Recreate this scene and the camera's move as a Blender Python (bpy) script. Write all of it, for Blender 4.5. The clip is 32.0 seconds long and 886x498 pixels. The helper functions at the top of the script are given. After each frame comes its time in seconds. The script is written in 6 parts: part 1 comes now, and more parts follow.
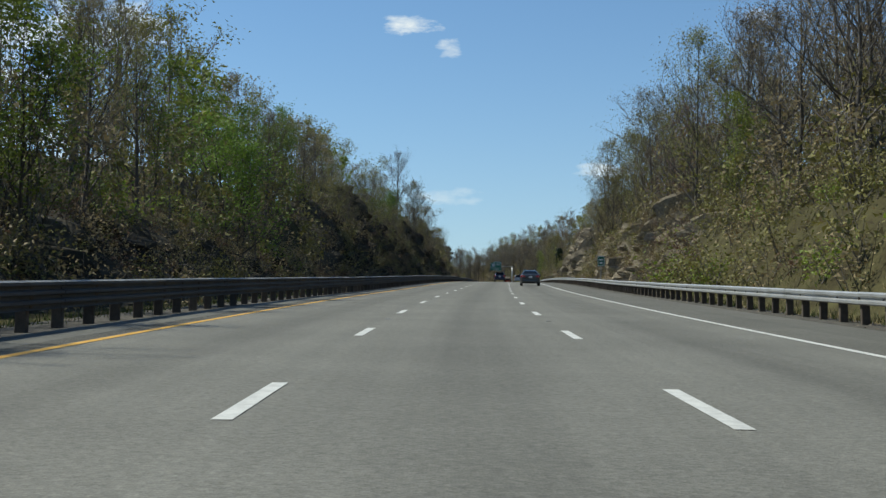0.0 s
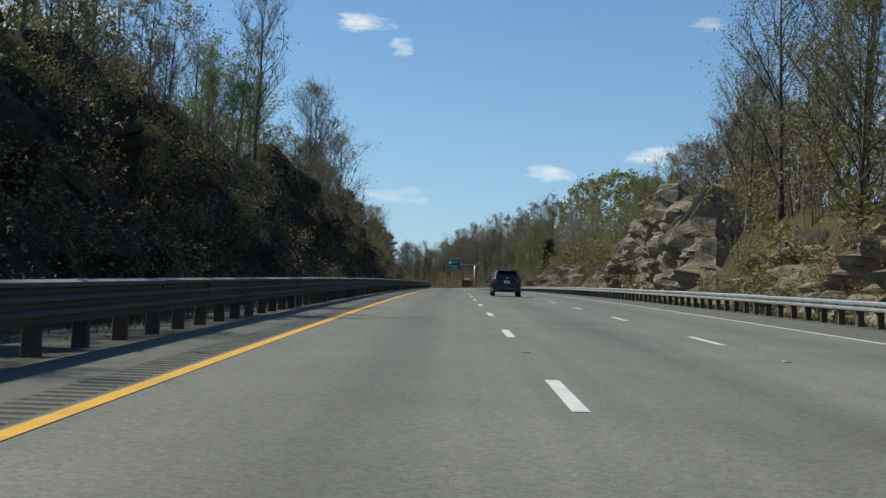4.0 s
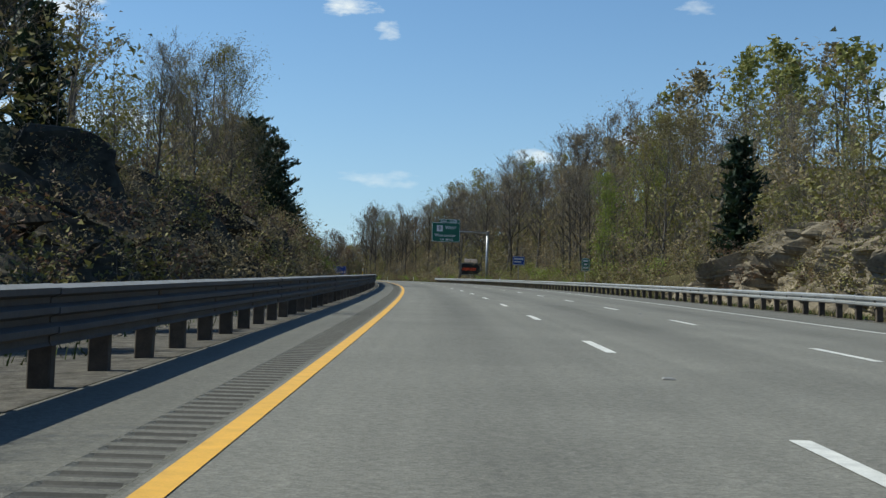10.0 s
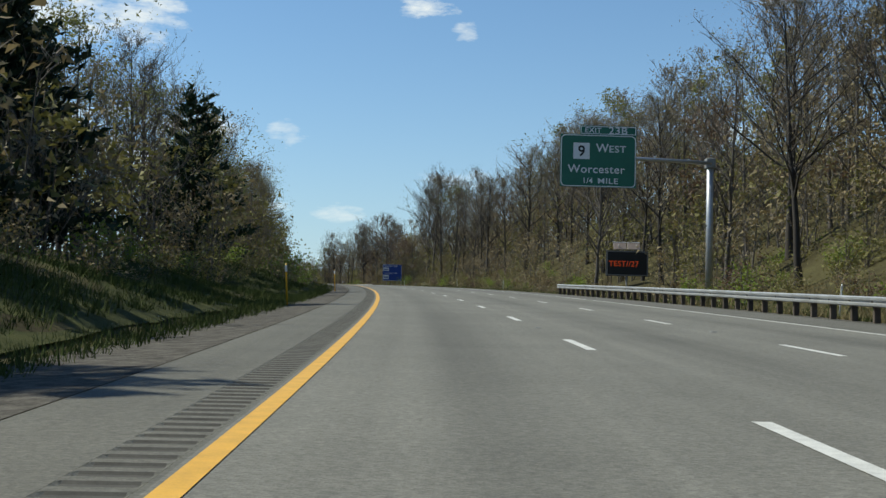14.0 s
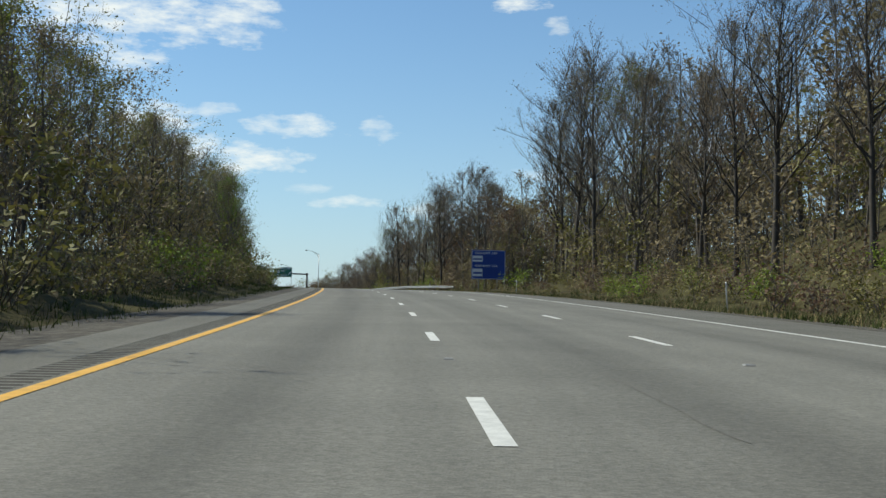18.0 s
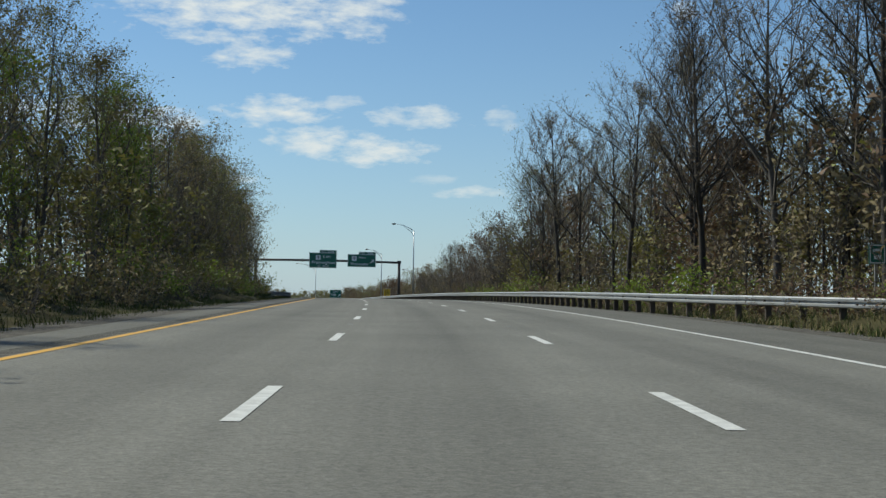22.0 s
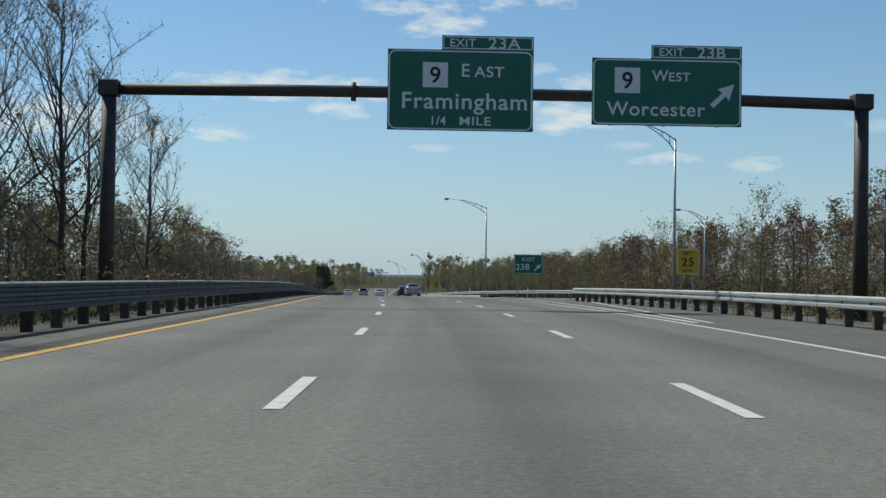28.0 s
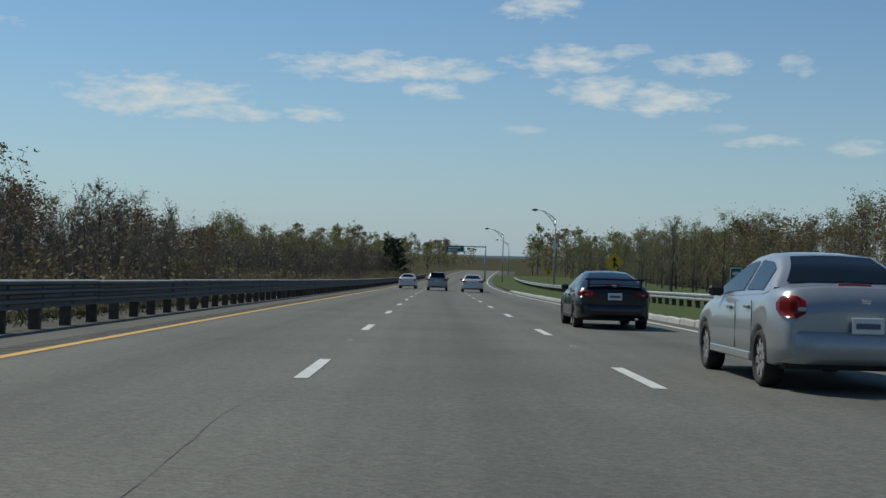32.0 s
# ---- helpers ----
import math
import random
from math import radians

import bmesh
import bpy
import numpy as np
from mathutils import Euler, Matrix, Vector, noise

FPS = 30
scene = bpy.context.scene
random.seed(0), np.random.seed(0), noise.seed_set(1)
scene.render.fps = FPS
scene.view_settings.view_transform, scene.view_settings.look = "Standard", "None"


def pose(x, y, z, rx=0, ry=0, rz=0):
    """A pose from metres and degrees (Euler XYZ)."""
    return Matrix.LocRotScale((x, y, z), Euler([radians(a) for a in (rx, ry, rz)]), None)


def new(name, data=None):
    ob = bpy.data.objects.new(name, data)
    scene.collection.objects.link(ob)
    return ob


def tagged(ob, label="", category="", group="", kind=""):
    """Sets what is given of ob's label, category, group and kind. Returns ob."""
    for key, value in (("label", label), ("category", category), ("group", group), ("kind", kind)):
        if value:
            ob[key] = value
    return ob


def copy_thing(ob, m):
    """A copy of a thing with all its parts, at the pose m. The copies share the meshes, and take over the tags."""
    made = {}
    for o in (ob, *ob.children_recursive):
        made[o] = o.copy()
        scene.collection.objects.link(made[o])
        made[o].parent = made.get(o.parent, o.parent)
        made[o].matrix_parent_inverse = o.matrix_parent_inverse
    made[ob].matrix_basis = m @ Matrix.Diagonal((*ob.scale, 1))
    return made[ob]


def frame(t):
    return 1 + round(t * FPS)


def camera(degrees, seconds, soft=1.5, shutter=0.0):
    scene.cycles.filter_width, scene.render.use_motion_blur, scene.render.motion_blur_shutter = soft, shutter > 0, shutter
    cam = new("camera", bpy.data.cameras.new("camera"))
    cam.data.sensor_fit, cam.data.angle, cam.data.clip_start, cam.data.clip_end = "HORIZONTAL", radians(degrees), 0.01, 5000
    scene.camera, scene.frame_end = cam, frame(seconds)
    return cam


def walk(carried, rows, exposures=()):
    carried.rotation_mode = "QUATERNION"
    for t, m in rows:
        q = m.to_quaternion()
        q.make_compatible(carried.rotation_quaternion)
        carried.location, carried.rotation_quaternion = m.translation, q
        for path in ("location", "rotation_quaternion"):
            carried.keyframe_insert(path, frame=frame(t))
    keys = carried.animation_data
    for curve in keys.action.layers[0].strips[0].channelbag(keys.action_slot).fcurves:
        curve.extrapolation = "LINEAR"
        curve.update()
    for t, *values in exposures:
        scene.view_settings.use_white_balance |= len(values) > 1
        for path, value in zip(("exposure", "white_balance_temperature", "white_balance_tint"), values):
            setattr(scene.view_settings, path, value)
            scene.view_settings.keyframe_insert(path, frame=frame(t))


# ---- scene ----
SEC = 32.0
cam = camera(38.0, SEC, soft=1.45, shutter=0.0)
# seconds, place, heading, tilt and lean of the camera
PATH = [
    (0, 5.24, 5.18, 1.326, -0.36, 4.19, 0.74), (1, 5.46, 38.26, 3.112, -0.88, 4.23, 0.78), (2, 6.09, 71.54, 4.880, -1.71, 4.28, 0.64),
    (3, 7.05, 104.75, 6.671, -2.36, 4.33, 1.43), (4, 8.30, 137.96, 8.501, -2.69, 4.21, 2.00), (5, 9.71, 171.20, 10.267, -2.93, 4.00, 2.44),
    (6, 11.23, 204.47, 11.956, -3.08, 3.83, 2.65), (7, 12.90, 237.77, 13.572, -3.16, 3.78, 2.27), (8, 14.63, 270.90, 15.121, -3.34, 3.76, 2.07),
    (9, 16.63, 304.06, 16.641, -3.35, 3.66, 2.19), (10, 18.54, 337.44, 18.147, -3.29, 3.52, 1.75), (11, 20.24, 371.43, 19.622, -2.86, 3.51, 1.53),
    (12, 21.58, 404.67, 21.015, -1.97, 3.41, 1.50), (13, 22.23, 437.79, 22.366, -0.85, 3.47, 1.36), (14, 22.14, 470.57, 23.669, 0.29, 3.46, 1.25),
    (15, 21.43, 503.93, 24.972, 1.28, 3.41, 1.40), (16, 20.16, 537.47, 26.261, 2.17, 3.30, 1.66), (17, 18.31, 570.80, 27.505, 3.21, 3.22, 1.71),
    (18, 15.92, 603.51, 28.680, 4.45, 3.18, 1.09), (19, 12.67, 637.29, 29.862, 6.06, 3.09, 0.74), (20, 8.62, 670.13, 30.966, 7.38, 2.97, 1.10),
    (21, 3.74, 702.76, 31.974, 8.94, 2.72, 0.51), (22, -1.88, 735.10, 32.820, 10.03, 2.64, 0.78), (23, -8.09, 766.92, 33.513, 11.69, 2.33, 0.92),
    (24, -15.49, 799.17, 34.072, 13.32, 2.06, 0.79), (25, -23.34, 829.85, 34.450, 14.83, 1.80, 1.24), (26, -32.06, 861.12, 34.741, 16.18, 1.54, 1.16),
    (27, -41.54, 892.57, 34.946, 17.39, 1.30, 0.96), (28, -51.65, 923.82, 35.040, 18.59, 1.09, 0.80), (29, -62.35, 954.40, 34.972, 19.96, 0.97, 0.67),
    (30, -74.01, 984.96, 34.726, 21.34, 0.48, 0.94), (31, -86.46, 1015.19, 34.305, 22.66, 0.47, 1.03), (32, -99.59, 1045.90, 33.728, 22.69, 0.18, 1.53),
]

ROWS = [(t, pose(x, y, z, 90 + tilt, 0, turn) @ pose(0, 0, 0, 0, 0, lean)) for t, x, y, z, turn, tilt, lean in PATH]
# seconds, stops, white balance: the film darkens a little once the sky opens up
walk(cam, ROWS, [(0, 0.02, 6440, 2), (9, 0.04, 6360, 2), (12, 0.04, 6420, 2), (14, 0.04, 6540, 2), (20, 0.05, 6540, 2), (22, -0.2, 6480, 2), (24, -0.2, 6460, 2), (28, -0.22, 6420, 2), (29, -0.42, 6400, 2), (30, -0.54, 6380, 2), (32, -0.55, 6380, 2)])

# the road: curvature in 1/10000 per metre every 36 m, grade in per mille every 50 m, both from s = -30 m on
CURVATURE = [-10.8, -8.9, -7, -2.7, -0.3, -0.1, 0.1, -0.5, -0.7, -0, 0.8, 3.8, 5.5, 6.8, 7.6, 6.5, 7.1, 7.1, 7.2, 6.2, 4.9, 6.6, 7.8, 6.5, 6.9, 6.5, 6.5, 8.5, 9.8, 5.4, 1.1, -0.4, -1.4, -2.1, -2.4, -2.5, -2.5, -2.3, -2.1, -1.8, -1.5, -1.2, -0.9]
GRADE = [55.2, 53.9, 52.7, 55.6, 52.1, 48.5, 46, 45.4, 42.7, 41, 39.6, 38.7, 37, 34.5, 32.4, 26.4, 19.5, 11.4, 7.7, 2.8, -6, -13.8, -20.1, -21, -18.9, -15.4, -11.4, -7.4, -3.5, 0.1, 3.6]

STEP = 3.0
SS = np.arange(-600.0, 4300.0, STEP)
_k = np.interp(SS, -30 + 36 * np.arange(len(CURVATURE)), np.array(CURVATURE) * 1e-4, left=0, right=0)
_g = np.interp(SS, -30 + 50 * np.arange(len(GRADE)), np.array(GRADE) * 1e-3, left=0.03, right=-0.004)
_th = np.cumsum(_k) * STEP
_th -= np.interp(0, SS, _th)
_x, _y, _z = np.cumsum(-np.sin(_th)) * STEP, np.cumsum(np.cos(_th)) * STEP, np.cumsum(_g) * STEP
_x, _y, _z = [q - np.interp(0, SS, q) for q in (_x, _y, _z)]


def on(s, d, h=0.0):
    """World place: s metres along the road, d metres right of the yellow line, h above the roadway."""
    a = np.interp(s, SS, _th)
    return Vector((np.interp(s, SS, _x) + d * np.cos(a), np.interp(s, SS, _y) + d * np.sin(a), np.interp(s, SS, _z) + h))


def heading(s):
    return math.degrees(np.interp(s, SS, _th))


def stand(s, d, h=0.0, turn=0.0):
    """A pose on the plan, its y axis along the road."""
    p = on(s, d, h)
    return pose(p.x, p.y, p.z, 0, 0, heading(s) + turn)


# ---- sky and sun ----
SUN_LEFT, SUN_UP = 71.0, 48.5          # degrees left of the y axis, and above the ground
sun = new("sun", bpy.data.lights.new("sun", "SUN"))
sun.data.energy, sun.data.angle, sun.data.color = 5.0, radians(0.53), (1.0, 0.94, 0.84)
_a, _e = radians(SUN_LEFT), radians(SUN_UP)
TO_SUN = Vector((-math.sin(_a) * math.cos(_e), math.cos(_a) * math.cos(_e), math.sin(_e)))
sun.matrix_world = TO_SUN.to_track_quat("Z", "Y").to_matrix().to_4x4()

world = bpy.data.worlds.new("world")
scene.world = world
world.use_nodes = True
wn, wl = world.node_tree.nodes, world.node_tree.links
wn.clear()
sky = wn.new("ShaderNodeTexSky")
sky.sky_type, sky.sun_disc, sky.sun_elevation, sky.sun_rotation = "NISHITA", False, _e, -_a
sky.air_density, sky.dust_density, sky.ozone_density = 1.0, 0.1, 3.2
back = wn.new("ShaderNodeBackground")
back.inputs["Strength"].default_value = 0.105
wo = wn.new("ShaderNodeOutputWorld")
wl.new(back.outputs[0], wo.inputs[0])


def wmath(op, a, b=None, c=None):
    n = wn.new("ShaderNodeMath")
    n.operation = op
    for i, v in enumerate((a, b, c)):
        if v is None:
            continue
        if isinstance(v, (int, float)):
            n.inputs[i].default_value = v
        else:
            wl.new(v, n.inputs[i])
    return n.outputs[0]


# clouds: azimuth left of y, elevation, half width, half height in degrees, density
CLOUDS = [
    (1.2, 14.05, 1.25, 0.30, 1.0), (-0.6, 13.1, 0.75, 0.28, 0.7), (-7.4, 7.6, 1.15, 0.28, 0.8), (-12.2, 8.5, 1.5, 0.32, 0.75), (-0.3, 6.5, 1.5, 0.3, 0.4),
    (19.1, 12.9, 5.0, 1.15, 1.0), (18.8, 11.0, 1.8, 0.5, 0.95), (13.9, 13.2, 1.7, 1.2, 0.9), (17.5, 8.6, 2.1, 0.55, 1.0), (15.6, 7.3, 2.2, 0.5, 1.0), (13.2, 6.95, 2.4, 0.55, 1.0),
    (11.2, 8.5, 2.0, 0.42, 0.85), (7.4, 8.45, 0.7, 0.45, 0.6), (14.8, 9.1, 0.9, 0.28, 0.6), (8.7, 5.15, 1.5, 0.22, 0.8), (5.0, 4.95, 1.05, 0.32, 0.7),
    (25.6, 8.15, 4.3, 0.5, 1.0), (23.3, 7.35, 1.3, 0.45, 0.9), (35.4, 6.5, 3.6, 0.7, 1.0), (32.2, 5.9, 3.0, 0.3, 0.9), (28.6, 6.0, 1.5, 0.26, 0.95),
    (21.7, 8.0, 1.1, 0.35, 0.7), (-14.3, 14.2, 0.8, 0.24, 0.5), (19.3, 5.6, 0.8, 0.2, 0.45), (10.4, 5.7, 0.9, 0.2, 0.4), (45.0, 9.0, 3.0, 0.7, 0.9),
    (-24.0, 10.0, 2.5, 0.6, 0.8), (62.0, 20.0, 7.0, 2.5, 0.8), (-60.0, 25.0, 8.0, 3.0, 0.8),
]
tc = wn.new("ShaderNodeTexCoord")
sep = wn.new("ShaderNodeSeparateXYZ")
wl.new(tc.outputs["Generated"], sep.inputs[0])
az = wmath("MULTIPLY", wmath("ARCTAN2", wmath("MULTIPLY", sep.outputs[0], -1.0), sep.outputs[1]), 180 / math.pi)
el = wmath("MULTIPLY", wmath("ARCSINE", sep.outputs[2]), 180 / math.pi)
com = wn.new("ShaderNodeCombineXYZ")
wl.new(wmath("MULTIPLY", az, 0.55), com.inputs[0])
wl.new(wmath("MULTIPLY", el, 1.5), com.inputs[1])
puff = wn.new("ShaderNodeTexNoise")
puff.inputs["Scale"].default_value, puff.inputs["Detail"].default_value, puff.inputs["Roughness"].default_value = 1.3, 7.0, 0.62
wl.new(com.outputs[0], puff.inputs["Vector"])
ragged = wmath("MULTIPLY", wmath("SUBTRACT", puff.outputs[0], 0.54), 3.6)
warp = wn.new("ShaderNodeTexNoise")
warp.inputs["Scale"].default_value, warp.inputs["Detail"].default_value = 0.9, 3.0
wl.new(com.outputs[0], warp.inputs["Vector"])
wsep = wn.new("ShaderNodeSeparateXYZ")
wl.new(warp.outputs["Color"], wsep.inputs[0])
caz = wmath("ADD", az, wmath("MULTIPLY", wmath("SUBTRACT", wsep.outputs[0], 0.5), 2.0))
cel = wmath("ADD", el, wmath("MULTIPLY", wmath("SUBTRACT", wsep.outputs[1], 0.5), 0.7))
cover = None
for ca, ce, cw, ch, cd in CLOUDS:
    u = wmath("MULTIPLY", wmath("SUBTRACT", caz, ca), 1 / (cw * 1.22))
    v = wmath("MULTIPLY", wmath("SUBTRACT", cel, ce), 1 / (ch * 1.45))
    r2 = wmath("ADD", wmath("MULTIPLY", u, u), wmath("MULTIPLY", v, v))
    m = wmath("MULTIPLY", wmath("SMOOTH_MIN", wmath("MULTIPLY", wmath("MAXIMUM", wmath("ADD", wmath("SUBTRACT", 1.0, r2), ragged), 0.0), 0.74), 1.0, 0.5), cd)
    cover = m if cover is None else wmath("MAXIMUM", cover, m)
mixc = wn.new("ShaderNodeMixRGB")
wl.new(wmath("MINIMUM", cover, 0.96), mixc.inputs[0])
# pale bluish haze low in the sky
hz = wn.new("ShaderNodeMixRGB")
low_sky = wmath("POWER", 2.718, wmath("MULTIPLY", wmath("MAXIMUM", el, 0.0), -0.19))
wl.new(wmath("MULTIPLY", low_sky, 0.85), hz.inputs[0])
clear = wn.new("ShaderNodeMixRGB")
clear.blend_type, clear.inputs[0].default_value, clear.inputs[2].default_value = "MULTIPLY", 1.0, (0.87, 1.02, 1.14, 1)
wl.new(sky.outputs[0], clear.inputs[1])
wl.new(clear.outputs[0], hz.inputs[1])
hz.inputs[2].default_value = (4.7, 5.6, 6.8, 1)
wl.new(hz.outputs[0], mixc.inputs[1])
mixc.inputs[2].default_value = (8.6, 8.7, 8.8, 1)
wl.new(mixc.outputs[0], back.inputs[0])
scene.view_settings.exposure = 0.0

# ---- materials ----
def mat(name, base, rough=0.8, metal=0.0, vary=0.25, scale=4.0, fine=40.0, bump=0.0, bump_scale=None, alt=None, perobj=0.0, hue=0.0, spec=0.5, transl=0.0):
    """A surface with a base colour, blotches at two scales, relief and a share of variation from thing to thing."""
    m = bpy.data.materials.new(name)
    m.use_nodes = True
    nt = m.node_tree
    n, l = nt.nodes, nt.links
    b = n["Principled BSDF"]
    b.inputs["Roughness"].default_value, b.inputs["Metallic"].default_value = rough, metal
    b.inputs["Specular IOR Level"].default_value = spec
    geo = n.new("ShaderNodeNewGeometry")
    big, small = n.new("ShaderNodeTexNoise"), n.new("ShaderNodeTexNoise")
    for q, sc in ((big, scale), (small, fine)):
        q.inputs["Scale"].default_value, q.inputs["Detail"].default_value = sc, 5
        l.new(geo.outputs["Position"], q.inputs["Vector"])
    mx = n.new("ShaderNodeMixRGB")
    lo = [c * (1 - vary) for c in base]
    hi = [min(1, c * (1 + vary)) for c in (alt or base)]
    mx.inputs[1].default_value, mx.inputs[2].default_value = (*lo, 1), (*hi, 1)
    ramp = n.new("ShaderNodeMath")
    ramp.operation = "MULTIPLY_ADD"
    ramp.inputs[1].default_value, ramp.inputs[2].default_value = 0.6, 0.0
    l.new(big.outputs[0], ramp.inputs[0])
    add = n.new("ShaderNodeMath")
    add.operation, add.use_clamp = "MULTIPLY_ADD", True
    add.inputs[1].default_value = 0.4
    l.new(small.outputs[0], add.inputs[0])
    l.new(ramp.outputs[0], add.inputs[2])
    st = n.new("ShaderNodeMapRange")
    st.inputs[1].default_value, st.inputs[2].default_value = 0.3, 0.7
    l.new(add.outputs[0], st.inputs[0])
    l.new(st.outputs[0], mx.inputs[0])
    out = mx.outputs[0]
    if perobj or hue:
        info = n.new("ShaderNodeObjectInfo")
        hs = n.new("ShaderNodeHueSaturation")
        mr = n.new("ShaderNodeMapRange")
        mr.inputs[3].default_value, mr.inputs[4].default_value = 1 - perobj, 1 + perobj
        l.new(info.outputs["Random"], mr.inputs[0])
        l.new(mr.outputs[0], hs.inputs["Value"])
        w = n.new("ShaderNodeTexWhiteNoise")
        w.noise_dimensions = "1D"
        l.new(info.outputs["Random"], w.inputs["W"])
        mh = n.new("ShaderNodeMapRange")
        mh.inputs[3].default_value, mh.inputs[4].default_value = 0.5 - hue, 0.5 + hue
        l.new(w.outputs[0], mh.inputs[0])
        l.new(mh.outputs[0], hs.inputs["Hue"])
        l.new(out, hs.inputs["Color"])
        out = hs.outputs[0]
    l.new(out, b.inputs["Base Color"])
    if bump:
        bp, bn = n.new("ShaderNodeBump"), n.new("ShaderNodeTexNoise")
        bn.inputs["Scale"].default_value, bn.inputs["Detail"].default_value = bump_scale or fine, 6
        l.new(geo.outputs["Position"], bn.inputs["Vector"])
        bp.inputs["Strength"].default_value, bp.inputs["Distance"].default_value = min(1, bump), 0.02
        l.new(bn.outputs[0], bp.inputs["Height"])
        l.new(bp.outputs[0], b.inputs["Normal"])
    if transl:
        tr, ms = n.new("ShaderNodeBsdfTranslucent"), n.new("ShaderNodeMixShader")
        ms.inputs[0].default_value = transl
        l.new(out, tr.inputs[0])
        l.new(b.outputs[0], ms.inputs[1])
        l.new(tr.outputs[0], ms.inputs[2])
        l.new(ms.outputs[0], n["Material Output"].inputs[0])
    return m


M = {}


def asphalt(name, base, lanes):
    """Worn asphalt: pale and dark aggregate, broad patches, polished wheel tracks and oil-darkened lane centres along the road."""
    m = bpy.data.materials.new(name)
    m.use_nodes = True
    n, l = m.node_tree.nodes, m.node_tree.links
    b = n["Principled BSDF"]
    b.inputs["Roughness"].default_value, b.inputs["Specular IOR Level"].default_value = 0.85, 0.3
    geo = n.new("ShaderNodeNewGeometry")
    uv = n.new("ShaderNodeUVMap")
    sp = n.new("ShaderNodeSeparateXYZ")
    l.new(uv.outputs[0], sp.inputs[0])

    def mth(op, a, c=None, e=None):
        q = n.new("ShaderNodeMath")
        q.operation = op
        for i, v in enumerate((a, c, e)):
            if isinstance(v, (int, float)):
                q.inputs[i].default_value = v
            elif v is not None:
                l.new(v, q.inputs[i])
        return q.outputs[0]

    def nz(scale, detail, vec=None, rough=0.5):
        q = n.new("ShaderNodeTexNoise")
        q.inputs["Scale"].default_value, q.inputs["Detail"].default_value, q.inputs["Roughness"].default_value = scale, detail, rough
        l.new(vec or geo.outputs["Position"], q.inputs["Vector"])
        return q.outputs[0]

    grit = n.new("ShaderNodeTexVoronoi")
    grit.inputs["Scale"].default_value = 48
    l.new(geo.outputs["Position"], grit.inputs["Vector"])
    gs = n.new("ShaderNodeSeparateXYZ")
    l.new(grit.outputs["Color"], gs.inputs[0])
    val = mth("MULTIPLY_ADD", mth("SUBTRACT", gs.outputs[0], 0.5), 0.42, 1.0)
    val = mth("MULTIPLY", val, mth("MULTIPLY_ADD", mth("SUBTRACT", nz(14, 4), 0.5), 0.7, 1.0))
    val = mth("MULTIPLY", val, mth("MULTIPLY_ADD", mth("SUBTRACT", nz(0.35, 4), 0.5), 0.5, 1.0))
    st = n.new("ShaderNodeVectorMath")
    st.operation = "MULTIPLY"
    st.inputs[1].default_value = (2.2, 0.03, 1)
    l.new(uv.outputs[0], st.inputs[0])
    val = mth("MULTIPLY", val, mth("MULTIPLY_ADD", mth("SUBTRACT", nz(1.0, 5, st.outputs[0]), 0.5), 0.5, 1.0))
    if lanes:
        u = mth("SUBTRACT", mth("PINGPONG", mth("SUBTRACT", sp.outputs[0], 1.83 - 3.66), 1.83), 0.0)
        oil = mth("POWER", 2.718, mth("MULTIPLY", mth("MULTIPLY", u, u), -2.6))
        val = mth("MULTIPLY", val, mth("MULTIPLY_ADD", mth("MULTIPLY", oil, mth("MULTIPLY_ADD", nz(0.05, 2), 1.2, -0.1)), -0.42, 1.04))
    newer = n.new("ShaderNodeMapRange")
    newer.inputs[1].default_value, newer.inputs[2].default_value, newer.inputs[3].default_value, newer.inputs[4].default_value = 980, 1010, 1.0, 0.82
    l.new(sp.outputs[1], newer.inputs[0])
    val = mth("MULTIPLY", val, newer.outputs[0])
    col = n.new("ShaderNodeMixRGB")
    col.blend_type = "MULTIPLY"
    col.inputs[0].default_value = 1.0
    col.inputs[1].default_value = (*base, 1)
    cb = n.new("ShaderNodeCombineXYZ")
    for i in range(3):
        l.new(val, cb.inputs[i])
    l.new(cb.outputs[0], col.inputs[2])
    l.new(col.outputs[0], b.inputs["Base Color"])
    bp = n.new("ShaderNodeBump")
    bp.inputs["Strength"].default_value, bp.inputs["Distance"].default_value = 0.5, 0.006
    l.new(grit.outputs["Distance"], bp.inputs["Height"])
    l.new(bp.outputs[0], b.inputs["Normal"])
    return m


M["asphalt"] = asphalt("asphalt", (0.151, 0.148, 0.127), True)
M["shoulder"] = asphalt("shoulder_asphalt", (0.116, 0.113, 0.095), False)
M["white_paint"] = mat("white_road_paint", (0.56, 0.56, 0.52), 0.65, vary=0.26, scale=6, fine=60)
M["yellow_paint"] = mat("yellow_road_paint", (0.62, 0.34, 0.035), 0.6, vary=0.2, scale=5, fine=60)
M["ground"] = mat("leaf_litter_soil", (0.055, 0.043, 0.028), 0.95, vary=0.5, scale=0.5, fine=7, bump=0.8, bump_scale=8, alt=(0.062, 0.058, 0.026), spec=0.05)
M["gravel"] = mat("gravel_verge", (0.098, 0.091, 0.078), 0.95, vary=0.75, scale=4, fine=28, bump=0.9, bump_scale=50, spec=0.1)
M["grass"] = mat("grass", (0.040, 0.075, 0.016), 0.9, vary=0.4, scale=2, fine=30, alt=(0.075, 0.090, 0.028), spec=0.1)
M["rock"] = mat("cut_rock", (0.105, 0.090, 0.066), 0.95, vary=0.45, scale=0.55, fine=4.5, bump=1.0, bump_scale=7, alt=(0.235, 0.198, 0.140), spec=0.2)
